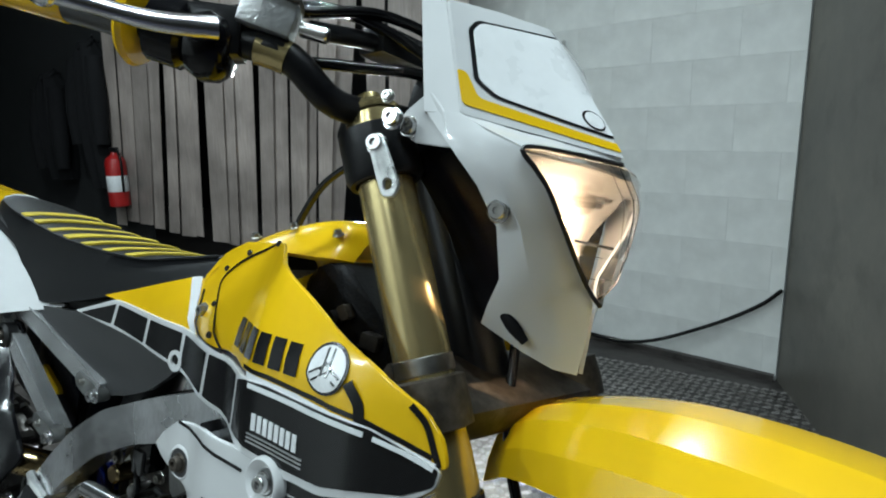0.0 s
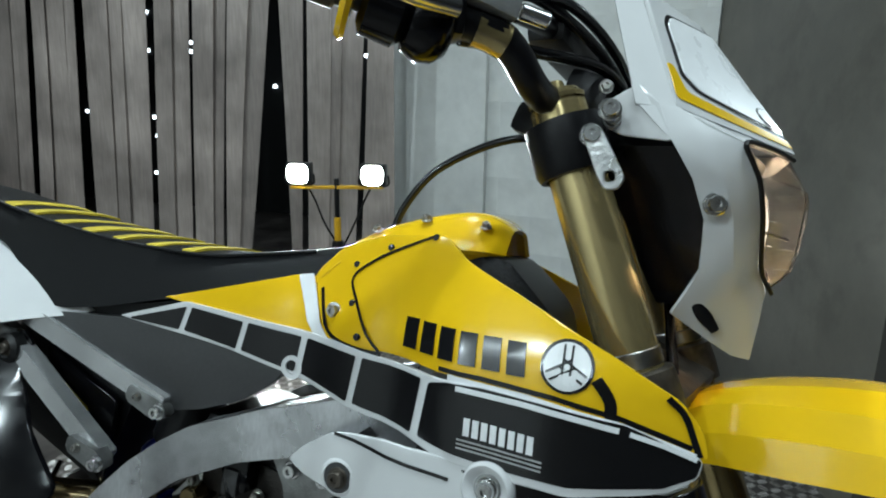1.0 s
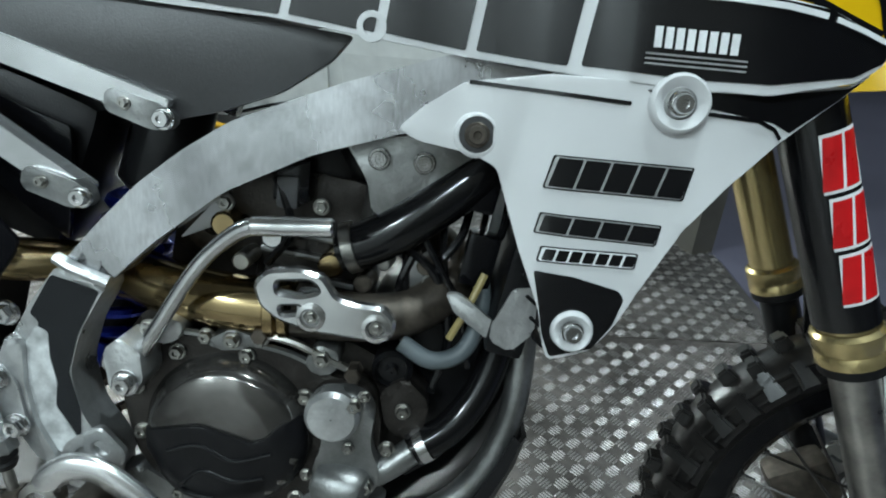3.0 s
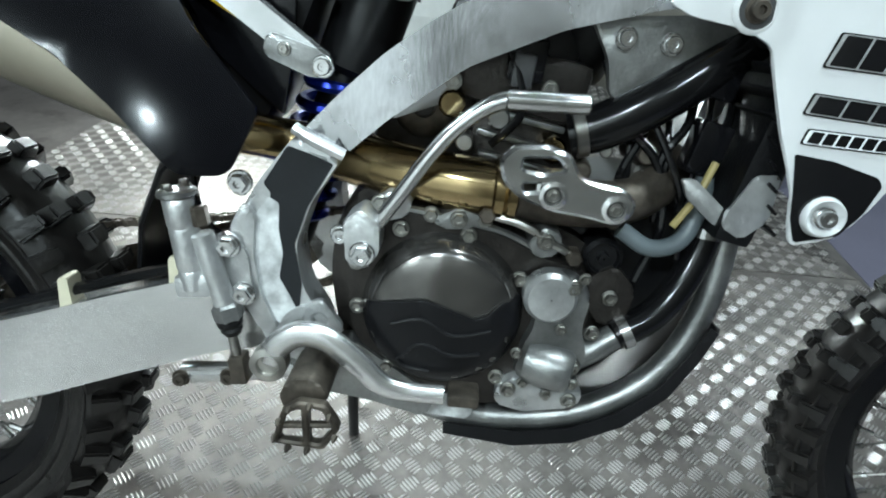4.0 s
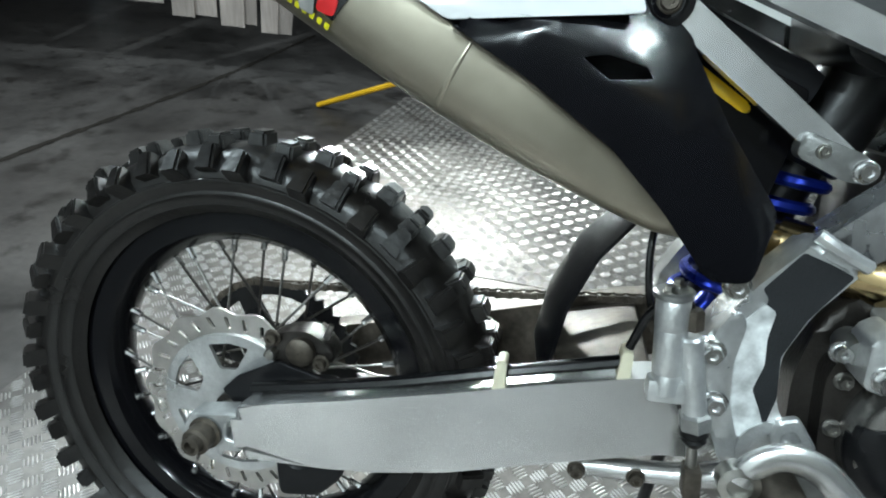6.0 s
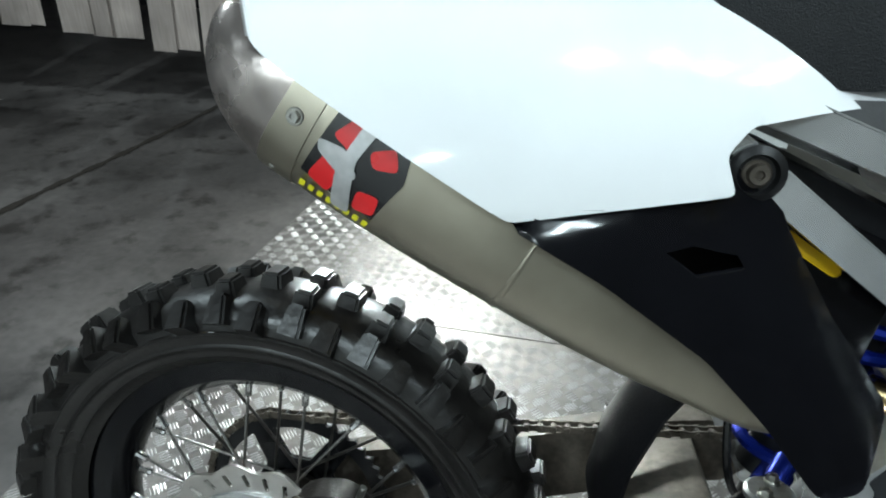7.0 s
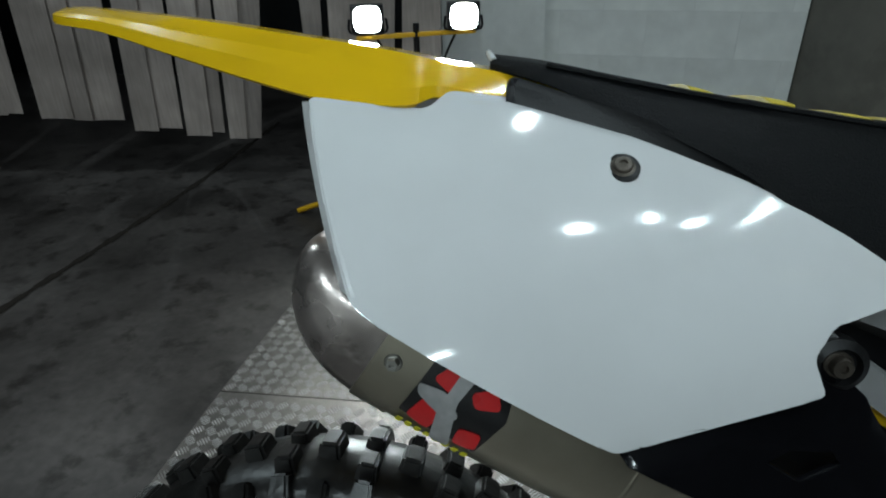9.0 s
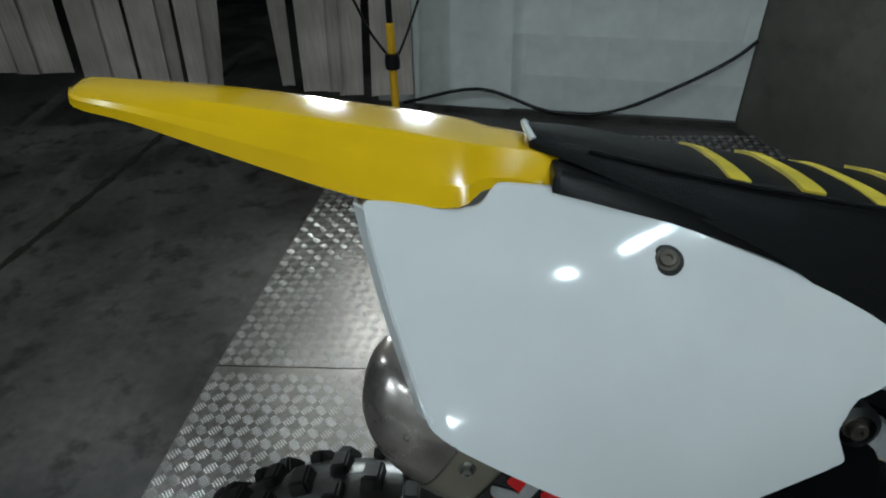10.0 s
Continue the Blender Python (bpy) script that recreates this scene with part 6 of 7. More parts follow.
part("down_tube", prism([(0.985, 0.86), (1.01, 0.85), (0.965, 0.6), (0.925, 0.44), (0.9, 0.45), (0.935, 0.6)], -0.03, 0.03, 0.006, 0.01), frame_alu, bike, "aluminium frame down tube")
plug = part("drain_plug", lathe((0.862, -0.098, 0.566), (0, -1, 0), [(0.02, -0.02), (0.02, 0.012), (0.016, 0.016), (0.014, 0.01), (0.006, 0.01), (0.005, 0.018), (0.001, 0.018)], 28), black_metal, engine, "round black plug")
part("oil_line", tube([(0.742, -0.13, 0.606), (0.775, -0.134, 0.6), (0.805, -0.134, 0.585), (0.828, -0.13, 0.572)], 0.0042, 8), steel, engine, "thin metal oil line")
part("oil_union", rod((0.828, -0.12, 0.572), (0.828, -0.142, 0.572), 0.008, 6), dull_steel, engine)
part("oil_union", rod((0.742, -0.115, 0.606), (0.742, -0.14, 0.606), 0.008, 6), dull_steel, engine)
part("casting_lug", prism([(0.632, 0.602), (0.65, 0.622), (0.672, 0.615), (0.668, 0.598), (0.648, 0.592)], -0.135, -0.1, 0.004, 0.005), raw_weld, engine, "pale cast lug")
part("casting_lug", prism([(0.69, 0.597), (0.715, 0.61), (0.74, 0.602), (0.73, 0.59), (0.7, 0.588)], -0.132, -0.1, 0.004, 0.005), cast_alu, engine)
part("casting_lug", prism([(0.782, 0.582), (0.796, 0.6), (0.815, 0.592), (0.812, 0.572), (0.792, 0.568)], -0.135, -0.1, 0.004, 0.005), cast_alu, engine)
part("engine_mount", prism([(0.85, 0.545), (0.876, 0.56), (0.9, 0.535), (0.893, 0.5), (0.87, 0.492), (0.856, 0.51)], -0.115, -0.075, 0.005, 0.007), engine_metal, engine, "dark cast engine mount")
part("lower_casting", prism([(0.77, 0.425), (0.79, 0.44), (0.82, 0.425), (0.86, 0.428), (0.855, 0.408), (0.8, 0.398), (0.77, 0.405)], -0.138, -0.1, 0.005, 0.006), raw_weld, engine, "pale lower casting")
part("case_rib", tube([(0.618, -0.122, 0.56), (0.63, -0.126, 0.588), (0.66, -0.126, 0.603), (0.71, -0.126, 0.597), (0.76, -0.126, 0.588), (0.8, -0.126, 0.57)], 0.0035, 6), cast_alu, engine, "worn bright edge of the case")
part("wire_loom", tube([(0.72, -0.07, 0.79), (0.75, -0.1, 0.75), (0.765, -0.105, 0.7), (0.74, -0.1, 0.665)], 0.0042, 8), hose_rubber, engine)
part("wire_loom", tube([(0.84, -0.08, 0.75), (0.86, -0.1, 0.7), (0.9, -0.1, 0.66), (0.915, -0.1, 0.6), (0.9, -0.1, 0.54)], 0.0045, 8), hose_rubber, engine)
part("wire_loom", tube([(0.875, -0.1, 0.72), (0.905, -0.112, 0.67), (0.925, -0.11, 0.63), (0.935, -0.105, 0.57)], 0.0035, 8), hose_rubber, engine)
part("hose_clamp", lathe((0.82, -0.101, 0.685), (0.8, 0, 0.25), [(0.0225, -0.006), (0.0245, -0.005), (0.0245, 0.005), (0.0225, 0.006)], 24), steel, engine)
for x, y, z in ((0.642, -0.136, 0.61), (0.716, -0.134, 0.6), (0.799, -0.136, 0.586), (0.874, -0.117, 0.526), (0.845, -0.14, 0.418), (0.782, -0.14, 0.425), (0.83, -0.144, 0.545), (0.842, -0.144, 0.46), (0.7, -0.09, 0.72), (0.79, -0.09, 0.72)):
    bolt(engine, (x, y, z), bolt_steel)


# ---- steering: forks, clamps, bars
def at_steer(u, v, z, base=(1.25, 0.01)):
    """A point u ahead of, v left of the headlight's base, at height z, in the turned steering."""
    c, s = math.cos(ST), math.sin(ST)
    return Vector((base[0] + u * c - v * s, base[1] + u * s + v * c, z))


fork_top, fork_low = Vector((1.094, -0.112, 1.145)), Vector((1.39, -0.112, 0.372))
fd = (fork_low - fork_top).normalized()
SPAN = Vector((0.045, 0.222, 0))


def on_fork(z):
    return fork_top + fd * ((z - fork_top.z) / fd.z)


for off, name, lab in ((Vector((0, 0, 0)), "fork_leg", "gold fork leg with black sleeve and red sticker shapes"), (SPAN, "far_fork_leg", "gold fork leg on the far side")):
    leg = part(name, rod(on_fork(1.16) + off, on_fork(0.62) + off, 0.0262, 32), gold_tube, bike, lab)
    part("seal_ring", lathe(on_fork(0.632) + off, fd, [(0.028, -0.004), (0.032, 0), (0.032, 0.014), (0.03, 0.018), (0.032, 0.022), (0.032, 0.03), (0.026, 0.034)], 32), gold_tube, leg, "gold seal ring")
    part("dust_seal", lathe(on_fork(0.604) + off, fd, [(0.03, -0.004), (0.031, 0.0), (0.031, 0.01), (0.025, 0.014)], 32), rubber, leg)
    part("stanchion", rod(on_fork(0.61) + off, on_fork(0.372) + off, 0.0235, 28), black_metal if off.length else steel, leg, "slim lower fork tube")
    part("axle_lug", block(on_fork(0.365) + off + Vector((0.02, 0, -0.01)), (0.07, 0.034, 0.075), (0, 22, 0), 0.01), cast_alu, leg)
    part("fork_cap", lathe(on_fork(1.158) + off, -fd, [(0.026, 0), (0.027, 0.004), (0.022, 0.01), (0.012, 0.012), (0.011, 0.02), (0.001, 0.021)], 24), gold_tube, leg, "gold fork cap with adjuster")
    part("clamp_collar", lathe(on_fork(1.118) + off, fd, [(0.0285, -0.026), (0.036, -0.024), (0.036, 0.018), (0.033, 0.024), (0.0285, 0.024)], 32), black_matt, leg, "black upper clamp collar")
    part("lower_collar", lathe(on_fork(0.906) + off, fd, [(0.0265, -0.024), (0.0335, -0.022), (0.0345, 0.0), (0.0335, 0.02), (0.0265, 0.022)], 32), dull_steel, leg, "muddy lower clamp collar")
    part("collar_band", lathe(on_fork(0.945) + off, fd, [(0.0263, 0), (0.0272, 0.001), (0.0272, 0.014), (0.0263, 0.015)], 32), steel, leg, "bright worn band above the lower clamp")
    if off.length == 0:
        main_leg = leg
# black sleeve with red shapes on the lower fork leg
part("sleeve", lathe(on_fork(0.835), fd, [(0.0278, 0), (0.0288, 0.001), (0.0288, 0.208), (0.0278, 0.209)], 40), black_decal, main_leg, "black fork sleeve")


def sleeve_patch(a0, a1, s0, s1, mat, r=0.0294, skew=0.0):
    bm = bmesh.new()
    m = axis_matrix(on_fork(0.835), fd)
    rows = []
    for i in range(7):
        t = i / 6
        rows.append([m @ Vector((rr * math.cos(a), rr * math.sin(a), s0 + (s1 - s0) * t)) for a in [a0 + skew * t + (a1 - a0) * j / 8 for j in range(9)] for rr in (r,)])
    loft(bm, rows, False, False)
    thicken(bm, 0.0002)
    return part("red_shape", bm, mat, main_leg)


face = axis_matrix(on_fork(0.835), fd).inverted() @ (on_fork(0.835) + Vector((0.25, -1, 0.1)))
A0 = math.atan2(face.y, face.x)
for s0, s1 in ((0.024, 0.076), (0.08, 0.128), (0.132, 0.182)):
    sleeve_patch(A0 - 0.66, A0 + 0.66, s0, s1, white_decal, 0.0291, 0.1)
    sleeve_patch(A0 - 0.58, A0 - 0.06, s0 + 0.003, s1 - 0.003, red_decal, 0.0295, 0.2)
    sleeve_patch(A0 + 0.04, A0 + 0.58, s0 + 0.003, s1 - 0.003, red_decal, 0.0295, 0.2)
# fork guard and lower leg guard
part("fork_guard", tube([on_fork(0.6) + Vector((0.028, -0.02, 0.02)), on_fork(0.5) + Vector((0.03, -0.022, 0)), on_fork(0.4) + Vector((0.03, -0.02, 0))], [0.018, 0.024, 0.022], 12, 4, flat=0.45), white_plastic, main_leg, "white plastic fork guard")
part("guard_stripe", tube([on_fork(0.565) + SPAN + Vector((0.02, -0.035, 0.01)), on_fork(0.48) + SPAN + Vector((0.02, -0.035, 0))], [0.02, 0.026], 12, 1, flat=0.4), yellow_plastic, main_leg, "yellow far fork guard")
clamp_mid = on_fork(1.13) + SPAN / 2
c1 = part("upper_clamp", block(clamp_mid + Vector((-0.012, 0, 0.006)), (0.075, 0.25, 0.03), (0, 23, math.degrees(math.atan2(0.222, 0.05)) - 90), 0.008), black_matt, bike, "black upper triple clamp")
part("stem_nut", lathe(clamp_mid + Vector((-0.02, 0, 0.02)), -fd, [(0.02, 0), (0.02, 0.008), (0.014, 0.014), (0.001, 0.014)], 6), steel, c1)
part("bar_riser", block(clamp_mid + Vector((-0.01, 0, 0.045)), (0.05, 0.11, 0.07), (0, 18, -12), 0.012), black_matt, c1)
c2 = part("lower_clamp", block(on_fork(0.905) + SPAN / 2 + Vector((-0.012, 0, 0)), (0.085, 0.26, 0.036), (0, 23, math.degrees(math.atan2(0.222, 0.05)) - 90), 0.01), dull_steel, bike, "dark lower triple clamp")
part("steering_stem", rod(on_fork(1.13) + SPAN / 2 + Vector((-0.03, 0, 0)), on_fork(0.9) + SPAN / 2 + Vector((-0.03, 0, 0)), 0.03, 20), black_metal, bike, "steering head")
for p, r in (((1.139, -0.145, 1.147), bolt_dome), ((1.126, -0.147, 1.125), bolt_dome), ((1.135, -0.15, 1.165), bolt_small)):
    bolt(c1, p, r, (0.2, -1, 0.1))
hook = holed([(1.118, 1.128), (1.135, 1.13), (1.152, 1.1), (1.157, 1.09), (1.152, 1.08), (1.14, 1.08), (1.134, 1.09)], [[(1.141, 1.085), (1.14, 1.095), (1.147, 1.096), (1.15, 1.088)]], -0.152, -0.148, 0.001, 0.004)
part("cable_hook", hook, raw_weld, c1, "small aluminium bracket with a slot")
bars = part("handlebar", tube([(0.83, -0.34, 1.232), (0.945, -0.268, 1.208), (1.02, -0.215, 1.2), (1.056, -0.19, 1.191), (1.078, -0.15, 1.16), (1.09, -0.07, 1.165), (1.09, 0.0, 1.17), (1.1, 0.07, 1.175), (1.14, 0.17, 1.2), (1.16, 0.24, 1.215), (1.15, 0.34, 1.235), (1.13, 0.42, 1.245)], 0.0135, 16), black_matt, bike, "dark handlebar with grips and crossbar")
part("gold_section", tube([(1.034, -0.205, 1.197), (1.046, -0.197, 1.194), (1.056, -0.19, 1.19)], 0.0148, 16), gold_tube, bars, "gold anodised bar section")
part("crossbar", tube([(1.058, -0.17, 1.222), (1.075, -0.1, 1.232), (1.092, 0.0, 1.24), (1.13, 0.15, 1.23)], 0.0085, 12), black_metal, bars, "black crossbar")
part("bar_pad", block((1.08, -0.03, 1.235), (0.04, 0.15, 0.03), (0, 0, -78 + 90 - 20), 0.01), black_matt, bars)
GP, GD = (0.945, -0.268, 1.208), (-0.115, -0.072, 0.024)
grip = part("grip", lathe(GP, GD, [(0.0135, 0), (0.017, 0.002), (0.0165, 0.03), (0.0165, 0.1), (0.0175, 0.135), (0.001, 0.136)], 24), grey_plastic, bars, "grey rubber hand grip with yellow end")
part("grip_band", lathe(GP, GD, [(0.0168, 0.05), (0.0178, 0.052), (0.0178, 0.128), (0.0168, 0.13)], 24), yellow_plastic, grip, "yellow grip sleeve")
part("grip_donut", lathe((0.953, -0.262, 1.206), GD, [(0.014, -0.004), (0.034, -0.003), (0.0365, 0.001), (0.034, 0.005), (0.014, 0.006)], 32), yellow_plastic, grip, "yellow rubber grip flange")
part("throttle_housing", lathe((0.96, -0.257, 1.205), (0.085, 0.062, -0.02), [(0.02, 0), (0.028, 0.004), (0.029, 0.03), (0.023, 0.036), (0.014, 0.037)], 24), black_gloss, bars, "black throttle housing")
part("brake_perch", block((1.005, -0.225, 1.205), (0.05, 0.035, 0.045), (0, 0, 36), 0.01), black_metal, bars)
part("switch_box", lathe((0.99, -0.235, 1.196), (0.085, 0.062, -0.02), [(0.012, -0.004), (0.026, 0), (0.031, 0.012), (0.028, 0.026), (0.02, 0.034), (0.008, 0.036)], 24), black_gloss, bars, "black switch housing")
resv = part("brake_reservoir", block((1.044, -0.205, 1.222), (0.046, 0.032, 0.03), (0, 12, 40), 0.003), raw_weld, bars, "grey metal brake fluid reservoir")
part("reservoir_lid", block((1.046, -0.205, 1.239), (0.051, 0.036, 0.007), (0, 12, 40), 0.002), dull_steel, resv, "dark reservoir lid")
part("hose_union", rod((1.066, -0.19, 1.215), (1.088, -0.178, 1.21), 0.007, 12), chrome, resv)
lever = part("brake_lever", tube([(1.03, -0.245, 1.2), (1.012, -0.285, 1.193), (0.998, -0.32, 1.192), (0.985, -0.347, 1.193)], [0.01, 0.0085, 0.007, 0.0075], 14, 5, flat=0.8), chrome, bars, "polished aluminium brake lever")
bm = bmesh.new()
bmesh.ops.create_uvsphere(bm, u_segments=16, v_segments=10, radius=0.0105, matrix=Matrix.Translation((0.983, -0.351, 1.193)))
part("ball_end", bm, chrome, lever)
for i, pts in enumerate((((1.0, -0.21, 1.23), (1.06, -0.14, 1.25), (1.12, -0.06, 1.22), (1.16, 0.0, 1.16)), ((1.02, -0.2, 1.19), (1.075, -0.13, 1.2), (1.13, -0.06, 1.2), (1.17, 0.0, 1.14)), ((1.05, -0.18, 1.235), (1.09, -0.1, 1.255), (1.13, 0.0, 1.235), (1.16, 0.06, 1.17)))):
    part("cable", tube(pts, 0.0055, 10), hose_rubber, bars, "black control cable")
part("front_brake_hose", tube([(1.2, 0.02, 1.0), (1.225, -0.03, 0.86), (1.28, -0.03, 0.72), (1.345, 0.02, 0.55), (1.37, 0.07, 0.42)], 0.0055, 10), hose_rubber, bars, "black front brake hose")


# ---- headlight mask
def at_mask(u, v, z):
    """A point u ahead of, v left of the mask's middle."""
    c, s = math.cos(ST), math.sin(ST)
    return Vector((1.2546 + u * c - v * s, -0.0075 + u * s + v * c, z))


def mask_rows(rows, k=4, thick=0.004, mirror=False, across=3):
    r = [[at_mask(u, -v if mirror else v, z) for u, v, z in row] for row in rows]
    r = [list(c) for c in zip(*[spline(c, k) for c in zip(*r)])]
    r = [spline(row, across) for row in r]
    bm = loft(bmesh.new(), r, False, False)
    thicken(bm, thick)
    return bm


wall_side = [[(-0.08, -0.114, 1.263), (-0.092, -0.119, 1.2655), (-0.104, -0.122, 1.268)], [(-0.06, -0.12, 1.21), (-0.073, -0.126, 1.212), (-0.087, -0.13, 1.214)], [(-0.038, -0.126, 1.155), (-0.053, -0.133, 1.156), (-0.069, -0.138, 1.157)]]
cheek = [[(-0.037, -0.126, 1.156), (-0.05, -0.133, 1.156), (-0.066, -0.137, 1.156)], [(-0.014, -0.116, 1.141), (-0.03, -0.129, 1.14), (-0.051, -0.136, 1.14)], [(0.014, -0.104, 1.128), (-0.012, -0.126, 1.126), (-0.037, -0.134, 1.125)],
         [(0.025, -0.082, 1.1), (0.003, -0.112, 1.095), (-0.022, -0.114, 1.097)], [(0.028, -0.06, 1.071), (0.01, -0.092, 1.066), (-0.013, -0.094, 1.064)], [(0.027, -0.016, 1.027), (0.012, -0.072, 1.022), (-0.014, -0.082, 1.02)],
         [(0.034, -0.003, 1.005), (0.008, -0.056, 0.998), (-0.026, -0.08, 0.995)], [(0.031, -0.003, 0.974), (0.006, -0.046, 0.97), (-0.036, -0.074, 0.978)], [(0.026, -0.005, 0.938), (0.012, -0.024, 0.942), (-0.006, -0.046, 0.955)]]
mask = part("headlight_mask", mask_rows(cheek, 1, across=1), white_plastic, bike, "white headlight mask with number plate", 42)
part("far_cheek", mask_rows(cheek, 1, mirror=True, across=1), white_plastic, mask, "", 42)
part("plate_side", mask_rows(wall_side, 2), white_plastic, mask, "", 24)
part("far_plate_side", mask_rows(wall_side, 2, mirror=True), white_plastic, mask, "", 24)


def plate_u(v, z):
    k = max(0, 1 - abs(v) / 0.127)
    edge, ridge = -0.08 + 0.39 * (1.263 - z), -0.046 + 0.72 * (1.267 - z)
    return edge + (ridge - edge) * k ** 0.95


def plate_bm(outline, lift, thick=0.004):
    t = field([(v, z) for v, z in outline], lambda v, z: 0.0, thick, 0.014, 0.005)
    for q in t.verts:
        v, z, d = q.co.x, q.co.z, q.co.y
        q.co = at_mask(plate_u(v, z) + lift - d, v, z)
    return t


def both(half):
    """An outline from its right half, mirrored."""
    return half + [(-v, z) for v, z in reversed(half)]


part("number_plate", plate_bm(both([(-0.0, 1.268), (-0.06, 1.267), (-0.115, 1.263), (-0.12, 1.21), (-0.126, 1.155), (-0.06, 1.146), (0.0, 1.137)])[:-1], 0.0), white_plastic, mask, "white number plate with black border")
part("yellow_band", plate_bm([(-0.122, 1.196), (-0.115, 1.194), (-0.11, 1.172), (-0.055, 1.161), (0, 1.15), (0.055, 1.161), (0.11, 1.172), (0.115, 1.194), (0.122, 1.196), (0.124, 1.164), (0.055, 1.152), (0, 1.142), (-0.055, 1.152), (-0.124, 1.164)], 0.0014, 0.001), yellow_plastic, mask)
border = [(-0.103, 1.238), (-0.092, 1.249), (0, 1.258), (0.092, 1.249), (0.103, 1.238), (0.11, 1.188), (0.097, 1.175), (0, 1.1545), (-0.097, 1.175), (-0.11, 1.188)]
part("plate_border", plate_bm(border, 0.0014, 0.001), black_decal, mask)
part("plate_face", plate_bm([(v * 0.965, 1.206 + (z - 1.206) * 0.95) for v, z in border], 0.0024, 0.001), white_decal, mask, "plain white plate face")
part("plate_emblem", plate_bm(ring_outline(-0.012, 1.17, 0.0095, 20), 0.0034, 0.001), black_decal, mask, "small round black emblem")
part("plate_emblem_face", plate_bm(ring_outline(-0.012, 1.17, 0.008, 20), 0.0042, 0.001), white_decal, mask)
# headlight: reflector bowl, bulb and clear lens
def lens_row(ue, ve, z, ur, zr):
    """From the near edge over the ridge to the far edge."""
    return [(ue, -ve, z), (ue * 0.4 + ur * 0.6, -ve * 0.52, z * 0.5 + zr * 0.5), (ur, 0, zr), (ue * 0.4 + ur * 0.6, ve * 0.52, z * 0.5 + zr * 0.5), (ue, ve, z)]


lens_rows = [lens_row(0.015, 0.104, 1.128, 0.045, 1.129), lens_row(0.02, 0.092, 1.112, 0.057, 1.108), lens_row(0.026, 0.08, 1.098, 0.063, 1.092), lens_row(0.029, 0.058, 1.07, 0.061, 1.064), lens_row(0.028, 0.016, 1.027, 0.054, 1.027), lens_row(0.035, 0.004, 1.009, 0.037, 1.008)]
lamp = part("headlight", mask_rows([[(u - 0.004 - 0.065 * max(0, 1 - abs(v) / 0.1) ** 0.6 * min(1, (z - 1.005) / 0.04, (1.135 - z) / 0.02), v * 0.98, z) for u, v, z in row] for row in lens_rows]), headlight_bowl, mask, "lit headlight with warm bulb", 7)
lens = part("lens", mask_rows(lens_rows, 2, thick=0.002), lens_glass, lamp, "clear faceted headlight lens", 8)
lens.visible_shadow = False
part("lens_seal", tube([at_mask(u + 0.002, v, z) for u, v, z in ((0.045, 0.0, 1.131), (0.033, -0.054, 1.131), (0.014, -0.105, 1.129), (0.02, -0.093, 1.112), (0.025, -0.081, 1.098), (0.028, -0.059, 1.07), (0.028, -0.017, 1.026), (0.036, -0.003, 1.006), (0.036, 0.003, 1.006), (0.028, 0.017, 1.026))], 0.0022, 8), rubber, lamp)
part("bulb", rod(at_mask(-0.004, -0.034, 1.073), at_mask(0.013, -0.036, 1.072), 0.008, 14), bulb_glow, lamp, "glowing warm bulb")
part("bulb_bar", tube([at_mask(0.03, -0.04, 1.06), at_mask(0.048, -0.004, 1.056)], 0.0015, 6, 1), chrome, lamp)
rows = []
for z, hw, u0, u1 in ((1.15, 0.112, -0.12, -0.06), (1.125, 0.114, -0.115, -0.02), (1.09, 0.09, -0.1, -0.012), (1.06, 0.078, -0.085, -0.012), (1.02, 0.066, -0.07, -0.012), (0.985, 0.05, -0.055, -0.015)):
    rows.append([at_mask(u, v, z) for u, v in ((u0, -hw), (u1, -hw), (u1, hw), (u0, hw))])
part("mask_backing", loft(bmesh.new(), rows), black_gloss, mask, "black inner headlight housing")
t = field([(-0.102, 1.157), (-0.099, 1.142), (-0.082, 1.131), (-0.037, 1.125), (-0.05, 1.157), (-0.068, 1.176)], lambda u, z: 0.0, 0.005, 0.02, 0.006)
for q in t.verts:
    q.co = at_mask(q.co.x, -0.134 + q.co.y, q.co.z)
part("mounting_ear", t, white_plastic, mask, "white mounting ear with bolt")
bolt(mask, at_mask(-0.089, -0.1345, 1.145), bolt_dome, (0.2, -1, 0))
bolt(mask, at_mask(-0.004, -0.104, 1.077), bolt_dome, (0.2, -1, 0))
part("vent_slot", tube([at_mask(-0.019, -0.067, 0.99), at_mask(-0.01, -0.061, 0.979), at_mask(0.0, -0.054, 0.966)], [0.004, 0.0065, 0.004], 12, 4, flat=0.5), black_matt, mask, "black oval slot in the cheek")
glow = bpy.data.lights.new("headlight_bulb_light", "SPOT")
glow.energy, glow.color, glow.shadow_soft_size, glow.spot_size, glow.spot_blend = 2.4, (1.0, 0.72, 0.46), 0.003, radians(150), 0.6
gl = new("headlight_bulb_light", glow)
gl.parent = lamp
gl.matrix_basis = look(at_mask(0.03, -0.022, 1.078), at_mask(-0.06, -0.025, 1.062))
# brow between the number plate and the lens
rows = []
